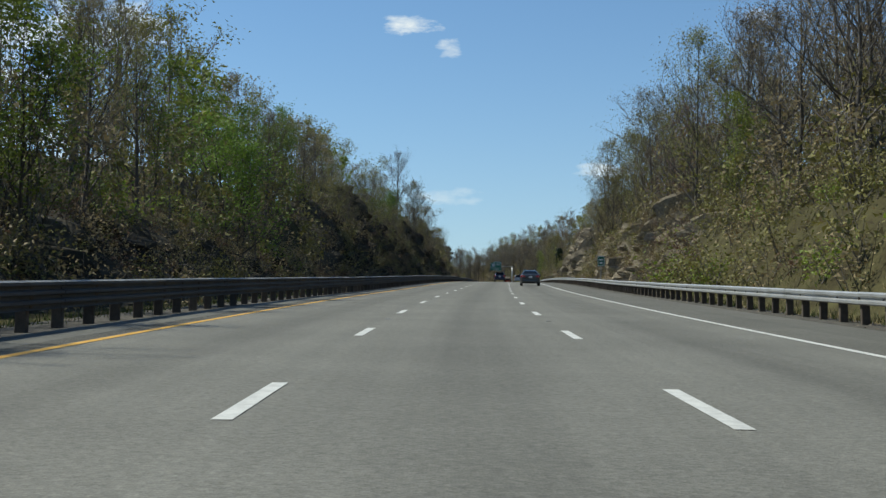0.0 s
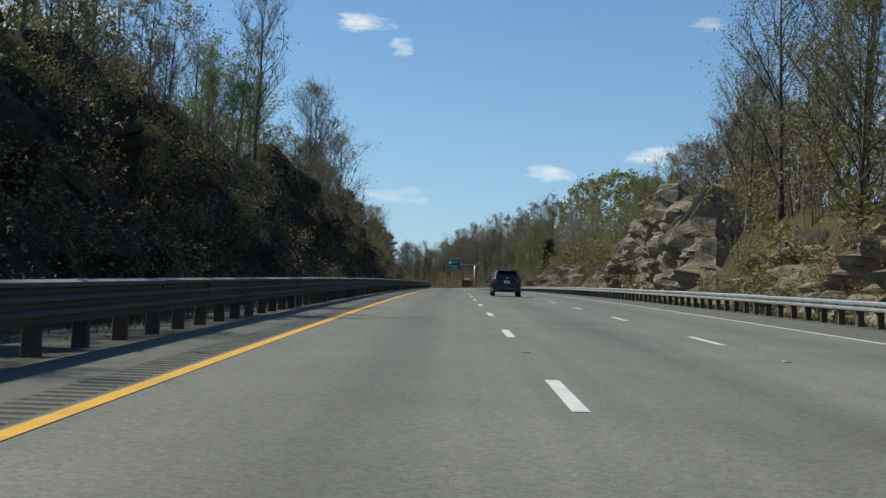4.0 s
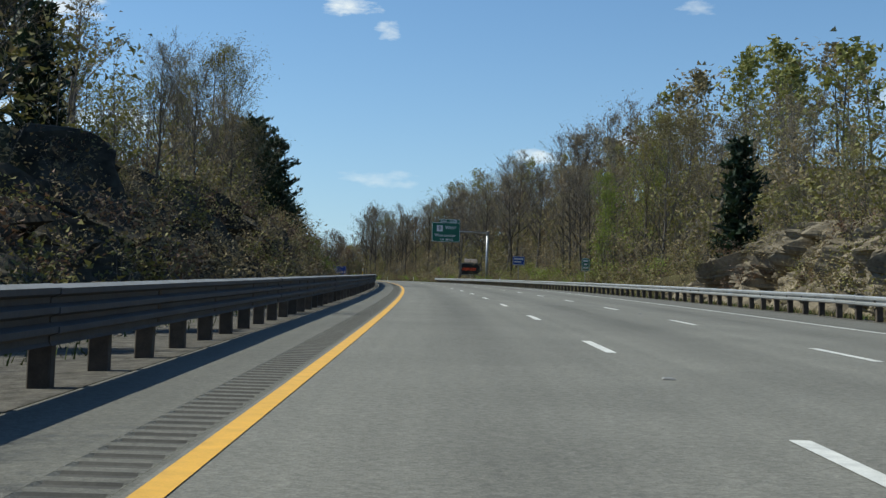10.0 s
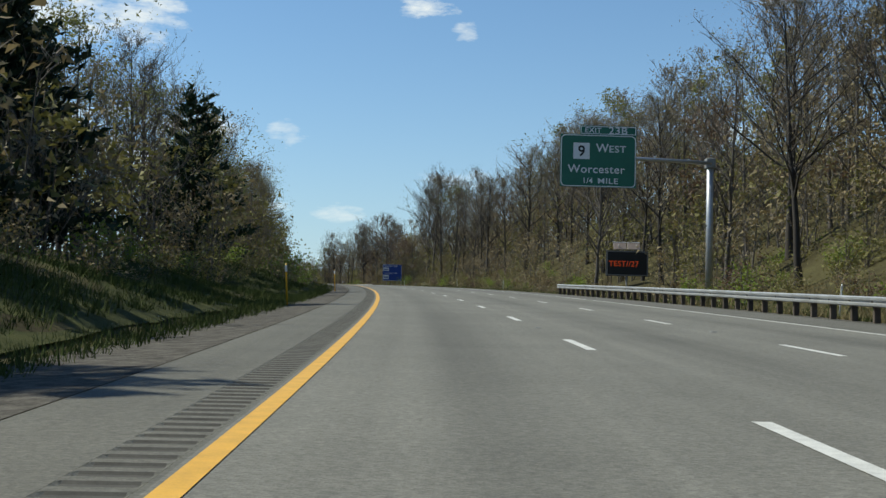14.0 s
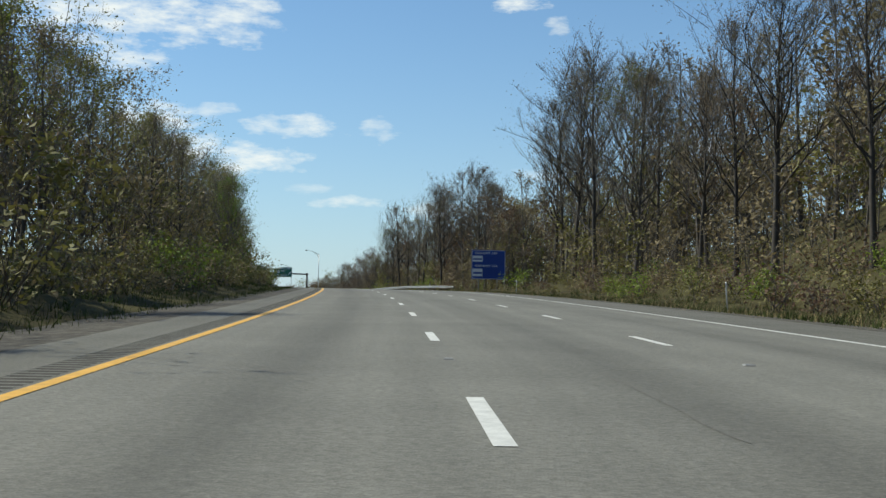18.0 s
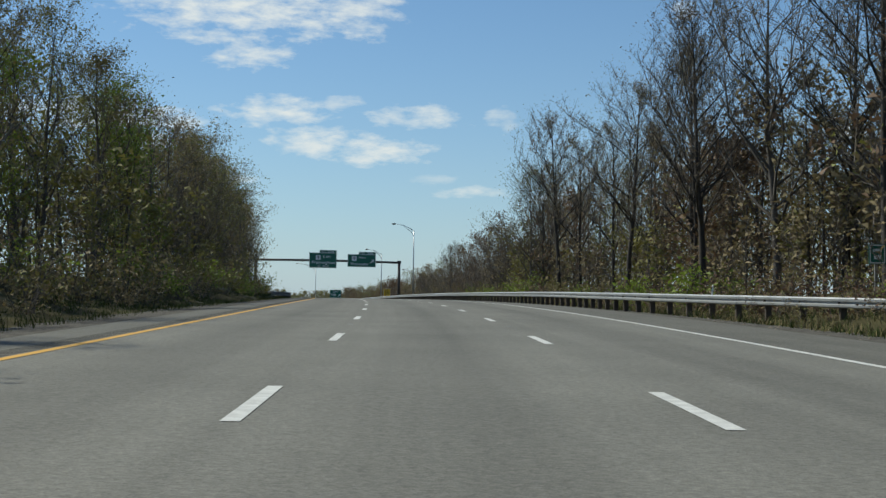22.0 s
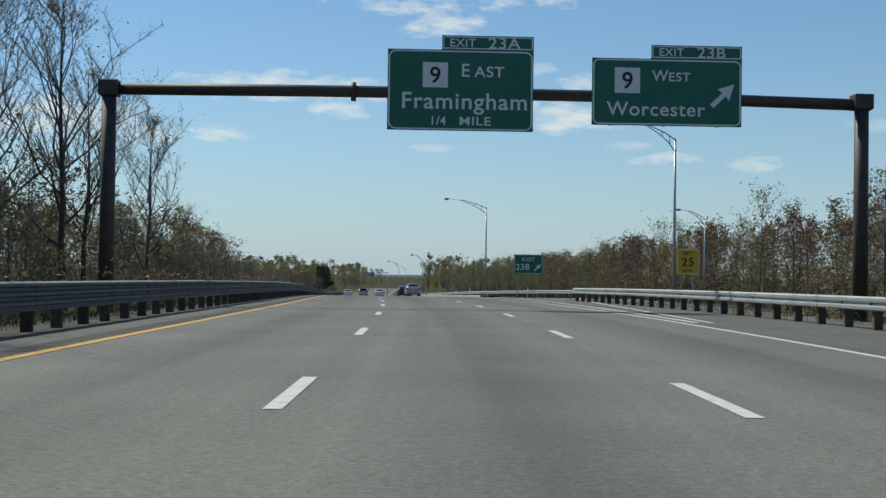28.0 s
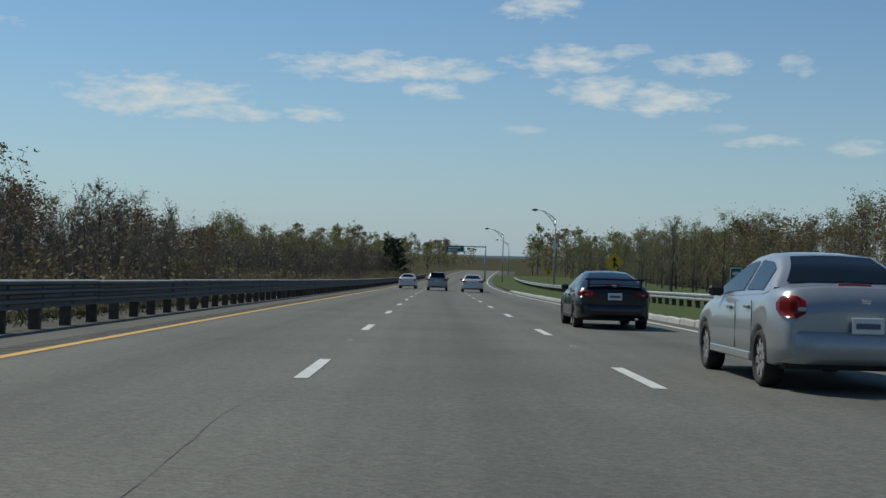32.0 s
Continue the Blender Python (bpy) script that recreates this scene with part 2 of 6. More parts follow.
# cut rock again, with the deep shade of the left bank mixed into its colour
M["rock_shaded"] = mat("rock_toned_for_shade", (0.022, 0.020, 0.016), 0.95, vary=0.5, scale=0.45, fine=3.5, bump=1.0, bump_scale=6, alt=(0.066, 0.058, 0.042), spec=0.15)
M["turf"] = mat("short_green_turf", (0.036, 0.050, 0.018), 0.95, vary=0.5, scale=1.2, fine=18, bump=0.9, bump_scale=30, alt=(0.062, 0.064, 0.026), spec=0.05)
M["galv"] = mat("weathered_galvanised_steel", (0.36, 0.37, 0.37), 0.5, 0.55, vary=0.25, scale=1.2, fine=25)
# two steels for the left rails, darkened to carry the shade on their faces
M["galv_shade_mid"] = mat("grey_weathered_rail_steel_shade_toned", (0.110, 0.113, 0.116), 0.6, 0.35, vary=0.25, scale=1.5, fine=20)
M["galv_shade"] = mat("weathered_rail_steel_shade_toned", (0.074, 0.075, 0.076), 0.75, 0.15, vary=0.3, scale=1.5, fine=20)
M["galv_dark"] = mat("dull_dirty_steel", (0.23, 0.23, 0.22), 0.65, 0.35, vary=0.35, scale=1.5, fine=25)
M["post_wood"] = mat("weathered_timber_post", (0.075, 0.06, 0.045), 0.9, vary=0.35, scale=8, fine=60, perobj=0.3)
M["gantry"] = mat("weathered_brown_steel", (0.075, 0.062, 0.055), 0.6, 0.4, vary=0.3, scale=2, fine=20)
M["sign_green"] = mat("green_sign_sheet", (0.012, 0.125, 0.075), 0.45, vary=0.1, scale=1, fine=10)
M["sign_blue"] = mat("blue_sign_sheet", (0.010, 0.05, 0.27), 0.45, vary=0.1, scale=1, fine=10)
M["sign_white"] = mat("white_sign_sheet", (0.72, 0.73, 0.72), 0.45, vary=0.06, scale=2, fine=10)
M["sign_yellow"] = mat("yellow_sign_sheet", (0.75, 0.42, 0.02), 0.45, vary=0.08, scale=2, fine=10)
M["black"] = mat("black_paint", (0.012, 0.012, 0.012), 0.6, vary=0.1)
M["alu"] = mat("dull_aluminium", (0.42, 0.43, 0.44), 0.45, 0.7, vary=0.15, scale=2, fine=12)


# ---- mesh helpers ----
def mesh_ob(name, verts, faces, material, parent=None, label="", smooth=False):
    me = bpy.data.meshes.new(name)
    me.from_pydata([tuple(v) for v in verts], [], faces)
    if smooth:
        me.shade_smooth()
    for m in (material if isinstance(material, (list, tuple)) else [material]):
        me.materials.append(m)
    ob = new(name, me)
    if parent:
        ob.parent = parent
    if label:
        ob["label"] = label
    return ob


def part(name, bm, material, parent, label=""):
    me = bpy.data.meshes.new(name)
    bm.to_mesh(me)
    bm.free()
    for m in (material if isinstance(material, (list, tuple)) else [material]):
        me.materials.append(m)
    ob = new(name, me)
    ob.parent = parent
    if label:
        ob["label"] = label
    return ob


def shared(name, me, parent, m=None):
    ob = new(name, me)
    ob.parent = parent
    if m is not None:
        ob.matrix_basis = m
    return ob


def box(bm, x0, y0, z0, x1, y1, z1, bevel=0.0, mi=0):
    vs = [bm.verts.new((x, y, z)) for z in (z0, z1) for y in (y0, y1) for x in (x0, x1)]
    fs = [bm.faces.new([vs[i] for i in f]) for f in ((0, 2, 3, 1), (4, 5, 7, 6), (0, 1, 5, 4), (2, 6, 7, 3), (0, 4, 6, 2), (1, 3, 7, 5))]
    for f in fs:
        f.material_index = mi
    if bevel:
        es = {e for f in fs for e in f.edges}
        bmesh.ops.bevel(bm, geom=list(es), offset=bevel, segments=1, affect="EDGES")
    return vs


def tube(bm, pts, radii, n=8, cap=True, mi=0):
    """A tapered tube along points."""
    rings = []
    for i, p in enumerate(pts):
        p = Vector(p)
        a = Vector(pts[max(0, i - 1)])
        b = Vector(pts[min(len(pts) - 1, i + 1)])
        t = (b - a).normalized()
        u = t.cross(Vector((0, 0, 1)) if abs(t.z) < 0.9 else Vector((1, 0, 0))).normalized()
        v = t.cross(u)
        rings.append([bm.verts.new(p + radii[i] * (math.cos(k * 2 * math.pi / n) * u + math.sin(k * 2 * math.pi / n) * v)) for k in range(n)])
    for r, q in zip(rings, rings[1:]):
        for k in range(n):
            f = bm.faces.new((r[k], r[(k + 1) % n], q[(k + 1) % n], q[k]))
            f.material_index, f.smooth = mi, True
    if cap and n > 2:
        bm.faces.new(rings[0][::-1]).material_index = mi
        bm.faces.new(rings[-1]).material_index = mi


def ribbon(name, s0, s1, prof, material, step=3.0, kind="structure", parent=None):
    """A strip along the road through the profile points (d, h), in that order from left to right."""
    ss = np.arange(s0, s1 + step / 2, step)
    vs = [on(s, d, h) for s in ss for d, h in prof]
    n = len(prof)
    fs = [(i * n + j, i * n + j + 1, (i + 1) * n + j + 1, (i + 1) * n + j) for i in range(len(ss) - 1) for j in range(n - 1)]
    ob = mesh_ob(name, vs, fs, material, parent)
    lay = ob.data.uv_layers.new(name="plan")
    co = np.array([(d, s) for s in ss for d, h in prof])
    lay.data.foreach_set("uv", co[np.array(fs).ravel()].ravel())
    if not parent:
        tagged(ob, kind=kind)
    return ob


# ---- the ground ----
def tab(s, keys):
    return np.interp(s, [k[0] for k in keys], [k[1] for k in keys])


# left bank: foot, height and run of the steep face, then height at 45 m out
L_FOOT = [(-60, 4.8), (15, 4.8), (25, 7.2), (105, 7.2), (112, 7.8), (450, 7.8), (466, 4.6), (478, 3.4), (900, 3.0), (1500, 3.2)]
L_FACE = [(-60, 3.6), (60, 4.2), (112, 6.0), (150, 8.2), (230, 9.6), (280, 9.6), (310, 6.0), (430, 5.2), (470, 2.6), (520, 1.2), (860, 0.8), (920, -0.4), (1100, -1.0), (1500, -1)]
L_RUN = [(-60, 6), (100, 5.0), (280, 4.8), (430, 5.5), (480, 6), (900, 6), (1500, 8)]
L_TOP = [(-60, 12), (120, 14), (340, 14), (440, 11), (480, 6), (540, 3), (880, 2), (960, -1), (1150, -2), (1500, 0)]
R_FOOT = [(-60, 16.4), (92, 17), (99, 20.2), (172, 20.2), (180, 21), (210, 21), (218, 20.5), (232, 20.5), (240, 21.2), (264, 21.2), (272, 20.5), (282, 20.5), (289, 22), (302, 22), (310, 20.5), (342, 20.5), (350, 22.2), (426, 22.2), (436, 17.6), (520, 17.5), (900, 16.0), (960, 17), (1010, 24), (1100, 40), (1500, 40)]
R_FACE = [(-60, 4), (90, 4.5), (140, 5.0), (180, 5.5), (260, 6.0), (300, 3.4), (420, 3.2), (450, 1.2), (560, 1.0), (800, 0.3), (960, -1), (1500, -1.5)]
R_RUN = [(-60, 4), (420, 3.5), (460, 5), (548, 5), (558, 11), (615, 11), (630, 5), (1500, 6)]
R_TOP = [(-60, 15), (150, 17), (260, 13), (340, 10), (420, 8), (460, 10), (500, 16), (540, 22), (650, 20), (715, 10), (760, 4), (820, 1.0), (950, -2), (1500, -2)]


def rise(s, d):
    """Height of the land above the roadway."""
    if -2.6 <= d <= 14.6:
        return -0.10
    if d < 0:
        e, foot, face, run, top = -d, tab(s, L_FOOT), tab(s, L_FACE), tab(s, L_RUN), tab(s, L_TOP)
        lip = 2.6
    else:
        e, foot, face, run, top = d, tab(s, R_FOOT), tab(s, R_FACE), tab(s, R_RUN), tab(s, R_TOP)
        lip = 14.6
    if e < foot:
        return -0.10 - 0.12 * min(1, (e - lip) / 1.0)
    f = min(1, (e - foot) / run)
    h = -0.2 + face * (f * f * (3 - 2 * f) * 0.4 + f * 0.6)
    if f >= 1:
        g = min(1, (e - foot - run) / 35)
        h += (top - face) * g
    n = noise.noise(Vector((s * 0.06, d * 0.12, 3.0)))
    h += n * min(1.6, 0.25 * (e - foot)) + 0.4 * noise.noise(Vector((s * 0.3, d * 0.35, 1.0))) * min(1, (e - foot) * 0.5)
    far = max(0.0, e - 60)
    h += min(far * 0.04, 12) * noise.noise(Vector((s * 0.004, d * 0.004, 9.0)))
    return h


def hills(s, d):
    """Far ridges."""
    if s < 1500:
        return 0.0
    return 11 * min(1, (s - 1500) / 2300) ** 1.5 * (0.75 + 0.5 * noise.noise(Vector((d * 0.0016, s * 0.0007, 4.0))))


D_LEFT = [-1400, -800, -450, -280, -180, -120, -85, -62, -48, -40, -34, -29, -25, -22, -19.5, -17.5, -16, -14.5, -13, -11.7, -10.6, -9.6, -8.7, -7.9, -7.1, -6.4, -5.7, -5.0, -4.4, -3.6, -2.6]
D_RIGHT = [14.6, 15.6, 16.5, 17.2, 17.9, 18.6, 19.3, 20.0, 20.8, 21.7, 23, 24.5, 26, 28, 31, 35, 40, 46, 55, 70, 95, 130, 190, 280, 450, 800, 1400]
g_s = np.concatenate([np.arange(-600, -60, 60), np.arange(-60, 1300, 4), np.arange(1300, 1600, 20), np.arange(1600, 4300, 90)])
g_d = D_LEFT + [-1, 3, 8, 13] + D_RIGHT
g_v = [on(s, d, rise(s, d) + hills(s, d)) for s in g_s for d in g_d]
g_n = len(g_d)
g_f = [(i * g_n + j, i * g_n + j + 1, (i + 1) * g_n + j + 1, (i + 1) * g_n + j) for i in range(len(g_s) - 1) for j in range(g_n - 1)]
ground = tagged(mesh_ob("ground", g_v, g_f, M["ground"], smooth=True), "brown leaf-littered ground rising into wooded banks beside the road", kind="structure")

# turf between the shoulder and the trees
for t_s0, t_s1, t_ds in ((470, 562, [-9.5, -8.5, -7.5, -6.5, -5.5, -4.5, -3.9]), (562, 600, [-6.2, -5.4, -4.8, -4.4])):
    t_s = np.arange(t_s0, t_s1, 2.0)
    t_v = [on(s + 0.5 * noise.noise(Vector((s, d, 2.0))), d + 0.35 * noise.noise(Vector((s * 0.4, d, 5.0))), max(rise(s, d), -0.155) + 0.05) for s in t_s for d in t_ds]
    t_n = len(t_ds)
    t_f = [(i * t_n + j, i * t_n + j + 1, (i + 1) * t_n + j + 1, (i + 1) * t_n + j) for i in range(len(t_s) - 1) for j in range(t_n - 1)]
    tagged(mesh_ob("grass_bank", t_v, t_f, M["turf"], smooth=True), "short green grass bank between the shoulder and the trees", kind="structure")

# ---- road ----
ROAD_FROM, ROAD_TO = -60, 1500
road = tagged(ribbon("road", ROAD_FROM, ROAD_TO, [(-0.12, 0), (3.66, 0.0), (7.32, 0.0), (11.1, 0)], M["asphalt"]), "grey worn three-lane asphalt motorway", "road")
ribbon("pavement_shoulder_inner", ROAD_FROM, ROAD_TO, [(-1.76, -0.16), (-1.68, -0.015), (-0.602, 0)], M["shoulder"])
ribbon("pavement_joint", ROAD_FROM, ROAD_TO, [(-0.158, 0), (-0.12, 0)], M["shoulder"])
# milled rumble strip: a row of shallow grooves
r_s, r_h = [], []
for k in range(4150):
    for a, h in ((0.0, 0.0), (0.03, -0.014), (0.15, -0.014), (0.18, 0.0)):
        r_s.append(-30 + 0.305 * k + a)
        r_h.append(h)
r_v = [on(a, d, g) for a, h in zip(r_s, r_h) for d, g in ((-0.60, 0.0), (-0.57, h), (-0.19, h), (-0.16, 0.0))]
r_f = [(4 * i + j, 4 * i + j + 1, 4 * i + j + 5, 4 * i + j + 4) for i in range(len(r_s) - 1) for j in range(3)]
# groove floors coloured darker, for dirt and for the shade inside them
rumble = tagged(mesh_ob("pavement_rumble_strip", r_v, r_f, [M["shoulder"], mat("groove_dirt_and_shade", (0.058, 0.055, 0.047), 0.95, vary=0.4)]), kind="structure")
rumble.data.polygons.foreach_set("material_index", [1 if (k // 3) % 4 < 3 and k % 3 == 1 else 0 for k in range(len(r_f))])
ribbon("pavement_shoulder_outer", ROAD_FROM, ROAD_TO, [(11.1, 0), (13.9, -0.03), (13.95, -0.16)], M["shoulder"])
ribbon("verge_inner", ROAD_FROM, ROAD_TO, [(-4.4, -0.17), (-3.3, -0.10), (-1.74, -0.03)], M["gravel"])
ribbon("verge_outer", ROAD_FROM, ROAD_TO, [(13.92, -0.06), (15.2, -0.08), (16.6, -0.17)], M["gravel"])
ribbon("yellow_edge_line", ROAD_FROM, ROAD_TO, [(-0.08, 0.006), (0.08, 0.006)], M["yellow_paint"], parent=road)
ribbon("white_edge_line", ROAD_FROM, ROAD_TO, [(10.90, 0.006), (11.05, 0.006)], M["white_paint"], parent=road)
for d, ph in ((3.66, 14.25), (7.26, 14.06)):
    for k in range(-6, 112):
        s0 = ph + 12.192 * k
        if s0 < ROAD_TO - 4:
            ribbon("lane_dash", s0, s0 + 3.05, [(d - 0.075, 0.006), (d + 0.075, 0.006)], M["white_paint"], step=1.525, parent=road)

# ---- guardrails ----
def beam_profile(thrie):
    """Corrugated section (out, up) facing the road, closed at the back with a small thickness."""
    if thrie:
        z = [0.33, 0.36, 0.41, 0.44, 0.49, 0.52, 0.57, 0.60, 0.65, 0.68, 0.73, 0.76, 0.81, 0.84]
        o = [0.02, 0.0, 0.0, 0.08, 0.08, 0.0, 0.0, 0.08, 0.08, 0.0, 0.0, 0.08, 0.08, -0.03]
    else:
        z = [0.41, 0.44, 0.50, 0.54, 0.58, 0.62, 0.68, 0.72]
        o = [0.03, 0.08, 0.08, 0.0, 0.0, 0.08, 0.08, 0.03]
    return list(zip(o, z))


def guardrail(name, s0, s1, d, side, thrie, label, flare=None, spacing=1.905, steel_posts=False, steel=None):
    """side: +1 when the traffic face looks towards larger d."""
    rail = new(name)
    rail.matrix_basis = Matrix.Translation(on((s0 + s1) / 2, d))
    tagged(rail, label, "guardrail", "guardrails along the motorway")
    inv = rail.matrix_basis.inverted()
    off = flare or (lambda s: 0.0)
    prof = beam_profile(thrie)
    back = [(o - 0.02, z) for o, z in prof[::-1]]
    ring = prof + back
    n, k, piece = len(ring), 0, 7.62
    s = s0
    while s < s1 - 0.5:
        e = min(s + piece, s1)
        vs, fs = [], []
        cuts = np.linspace(s, e + 0.15, 4)
        jig = random.uniform(-0.006, 0.006)
        for c in cuts:
            for o, z in ring:
                vs.append(inv @ on(c, d + off(c) + side * (0.14 + o + (0.012 if k % 2 else 0)), z + jig))
        for i in range(len(cuts) - 1):
            fs += [(i * n + j, (i + 1) * n + j, (i + 1) * n + (j + 1) % n, i * n + (j + 1) % n) for j in range(n)]
        fs += [tuple(range(n)), tuple(range(3 * n, 4 * n))[::-1]]
        panel_ob = mesh_ob("rail_panel", vs, fs, [M[steel or ("galv_shade" if thrie else "galv")], M["galv_dark"]], rail)
        if thrie:      # lighter steel on the top edge paints in the sunlit lip
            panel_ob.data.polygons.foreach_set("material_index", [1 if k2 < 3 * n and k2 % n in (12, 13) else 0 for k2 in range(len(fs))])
        s, k = e, k + 1
    bm = bmesh.new()
    w = 0.075 if not steel_posts else 0.05
    box(bm, -0.1, -w, -0.35, 0.1, w, prof[-1][1] - 0.02, 0.012)
    me = bpy.data.meshes.new("post")
    bm.to_mesh(me)
    bm.free()
    me.materials.append(M["post_wood"] if not steel_posts else M["galv_dark"])
    bm = bmesh.new()
    box(bm, 0.09, -0.07, prof[0][1] + 0.04, 0.15, 0.07, prof[-1][1] - 0.03, 0.008)
    blk = bpy.data.meshes.new("spacer_block")
    bm.to_mesh(blk)
    bm.free()
    blk.materials.append(M["post_wood"])
    for s in np.arange(s0 + 0.3, s1, spacing):
        m = inv @ stand(s, d + off(s), 0, 0 if side > 0 else 180) @ pose(random.uniform(-.01, .01), 0, random.uniform(-.02, .02), 0, random.uniform(-1.2, 1.2), 0)
        p = shared("post", me, rail, m)
        shared("spacer_block", blk, p)
    return rail


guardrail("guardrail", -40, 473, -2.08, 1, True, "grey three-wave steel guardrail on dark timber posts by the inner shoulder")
guardrail("guardrail", -40, 572, 15.0, -1, False, "galvanised two-wave steel guardrail on dark posts by the outer shoulder")
guardrail("guardrail", 772, 1003, 14.75, -1, False, "galvanised two-wave steel guardrail on dark posts before the exit", flare=lambda s: 4.0 * max(0.0, (795 - s) / 23) ** 2)
guardrail("guardrail", 898, 1330, -2.12, 1, True, "dull grey three-wave steel guardrail on timber posts along the median", flare=lambda s: -6.0 * max(0.0, (925 - s) / 27) ** 1.6, steel="galv_shade_mid")
guardrail("guardrail", 1042, 1330, 16.6, -1, False, "galvanised two-wave steel guardrail beyond the exit gore", flare=lambda s: 7.0 * max(0.0, (1100 - s) / 58) ** 1.5)

# ---- rock cuts ----
LEDGES = []


def jointed(s, z, seed, wide, tall, push, tip):
    """Offset of a jointed rock surface: blocks of about wide x tall metres, each set back and tipped by its own amount, with open joints."""
    q = Vector((s / wide + 0.18 * z / tall, z / tall - 0.14 * s / wide, seed * 3.7))
    far, pts = noise.voronoi(q)
    c = pts[0]
    a, b = noise.cell(c * 7.3 + Vector((0.5, 0.5, 0.5))), noise.cell(c * 5.1 + Vector((9.5, 2.5, 4.5)))
    w = q - c
    o = push * (a - 0.5) + tip * (w.x * (b - 0.5) * 2 + w.y * (0.25 + 0.9 * (a - 0.5)))
    return o - 0.75 * push * max(0.0, 1 - (far[1] - far[0]) / 0.10)


def rock_face(name, s0, s1, foot, side, high, lean, label, seed, step=0.3, lump=1.0, plants=0.5, stone="rock", nz=34):
    """A blasted rock wall: side -1 left of the road, +1 right; high(s) its height, lean metres back per metre up."""
    ss = np.arange(s0, s1 + step / 2, step)
    vs, fs = [], []
    pick = random.Random(seed)
    for i, s in enumerate(ss):
        end = min(1.0, (s - s0) / 9 + 0.08, (s1 - s) / 9 + 0.08)
        top = high(s) * end * (0.85 + 0.5 * noise.noise(Vector((s * 0.16, seed, 0.3))) + 0.22 * noise.noise(Vector((s * 0.7, seed, 2.3))) + 0.2 * (noise.cell(Vector((s * 0.45, seed, 7.7))) - 0.5))
        for j in range(nz + 1):
            z = top * j / nz
            q = Vector((s + seed * 31, z, seed))
            o = jointed(s, z, seed, 2.2, 5.2, 0.95, 0.42) + jointed(s, z, seed + 5, 0.9, 2.2, 0.62, 0.26) + jointed(s, z, seed + 9, 0.42, 0.8, 0.34, 0.18)
            o += 0.7 * noise.noise(q * 0.3) + 0.10 * noise.noise(q * 2.1)
            back = 0.9 * max(0.0, j / nz - 0.86) / 0.14
            d = foot(s) + lean * z + back - lump * o * min(1, 0.35 + z / 2)
            jig = 0.07 * noise.noise(q * 2.3)
            vs.append(on(s + jig, side * d, z - 0.35 + 0.1 * noise.noise(q * 1.9)))
            if pick.random() < plants * step / nz * top / 6 and j > 1:
                LEDGES.append((s, side * (d + 0.25), z - 0.45))
        vs.append(on(s, side * (foot(s) + lean * top + 2.8), top - 0.3))
        vs.append(on(s, side * (foot(s) + lean * top + 6.0), top - 3.5))
    n = nz + 3
    for i in range(len(ss) - 1):
        for j in range(n - 1):
            a, b, c, e = i * n + j, i * n + j + 1, (i + 1) * n + j + 1, (i + 1) * n + j
            fs += [(a, b, c), (a, c, e)] if side < 0 else [(a, c, b), (a, e, c)]
    ob = new(name)
    ob.matrix_basis = Matrix.Translation(on((s0 + s1) / 2, side * foot(s0), -0.4))
    inv = ob.matrix_basis.inverted()
    i = 0
    while i < len(ss) - 1:
        k = min(len(ss) - 1, i + pick.randint(14, 30))
        k = len(ss) - 1 if len(ss) - 1 - k < 8 else k
        mesh_ob("rock_slab", [inv @ v for v in vs[i * n:(k + 1) * n]], [tuple(q - i * n for q in f) for f in fs[i * (n - 1) * 2:k * (n - 1) * 2]], M[stone], ob)
        i = k
    return tagged(ob, label, "rock face", "rock cuts beside the motorway")


def bell(a, b, h):
    return lambda s: h * (0.75 + 0.25 * math.sin((s - a) / (b - a) * math.pi))


rock_face("rock_face", 92, 200, lambda s: 17.6, 1, bell(92, 200, 7.8), 0.42, "tan and grey blasted rock face with rust streaks and hanging brush", 1, plants=6.0)
rock_face("rock_face", 200, 224, lambda s: 18.6, 1, bell(200, 224, 4.8), 0.5, "low broken grey rock face half hidden by brush", 2, plants=5.0)
rock_face("rock_face", 228, 277, lambda s: 18.2, 1, bell(228, 277, 10.0), 0.2, "tall pale jointed rock face with bare trees above", 3, plants=1.2)
rock_face("rock_face", 303, 317, lambda s: 19.0, 1, bell(303, 317, 6.6), 0.45, "pale pointed rock outcrop among brush", 4)
rock_face("rock_face", 345, 434, lambda s: 19.2, 1, bell(345, 434, 4.9), 0.55, "low tumbled tan rock outcrop with brush and saplings", 5, plants=4.5)
# left walls take the darker stone, so their shade is partly painted
LEFT = dict(step=0.45, nz=22, plants=5.0, stone="rock_shaded", lump=0.8)
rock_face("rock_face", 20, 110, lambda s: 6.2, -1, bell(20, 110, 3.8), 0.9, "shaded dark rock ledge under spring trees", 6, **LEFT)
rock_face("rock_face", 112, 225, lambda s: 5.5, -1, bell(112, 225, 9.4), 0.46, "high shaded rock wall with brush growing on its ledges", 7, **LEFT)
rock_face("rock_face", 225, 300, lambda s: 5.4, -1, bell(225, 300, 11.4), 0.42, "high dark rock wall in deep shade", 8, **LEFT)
rock_face("rock_face", 300, 354, lambda s: 5.5, -1, bell(300, 354, 6.4), 0.55, "rock wall with broken crown, its stone darkened for shade", 10, **LEFT)
rock_face("rock_face", 355, 462, lambda s: 5.6, -1, bell(355, 462, 5.6), 0.6, "shade-darkened rock wall topped by tan sunlit ledges", 9, **LEFT)
rock_face("rock_face", 303, 319, lambda s: 7.6, -1, bell(303, 319, 7.0), 0.3, "pale broken rock crown above the dark wall", 11, nz=26)
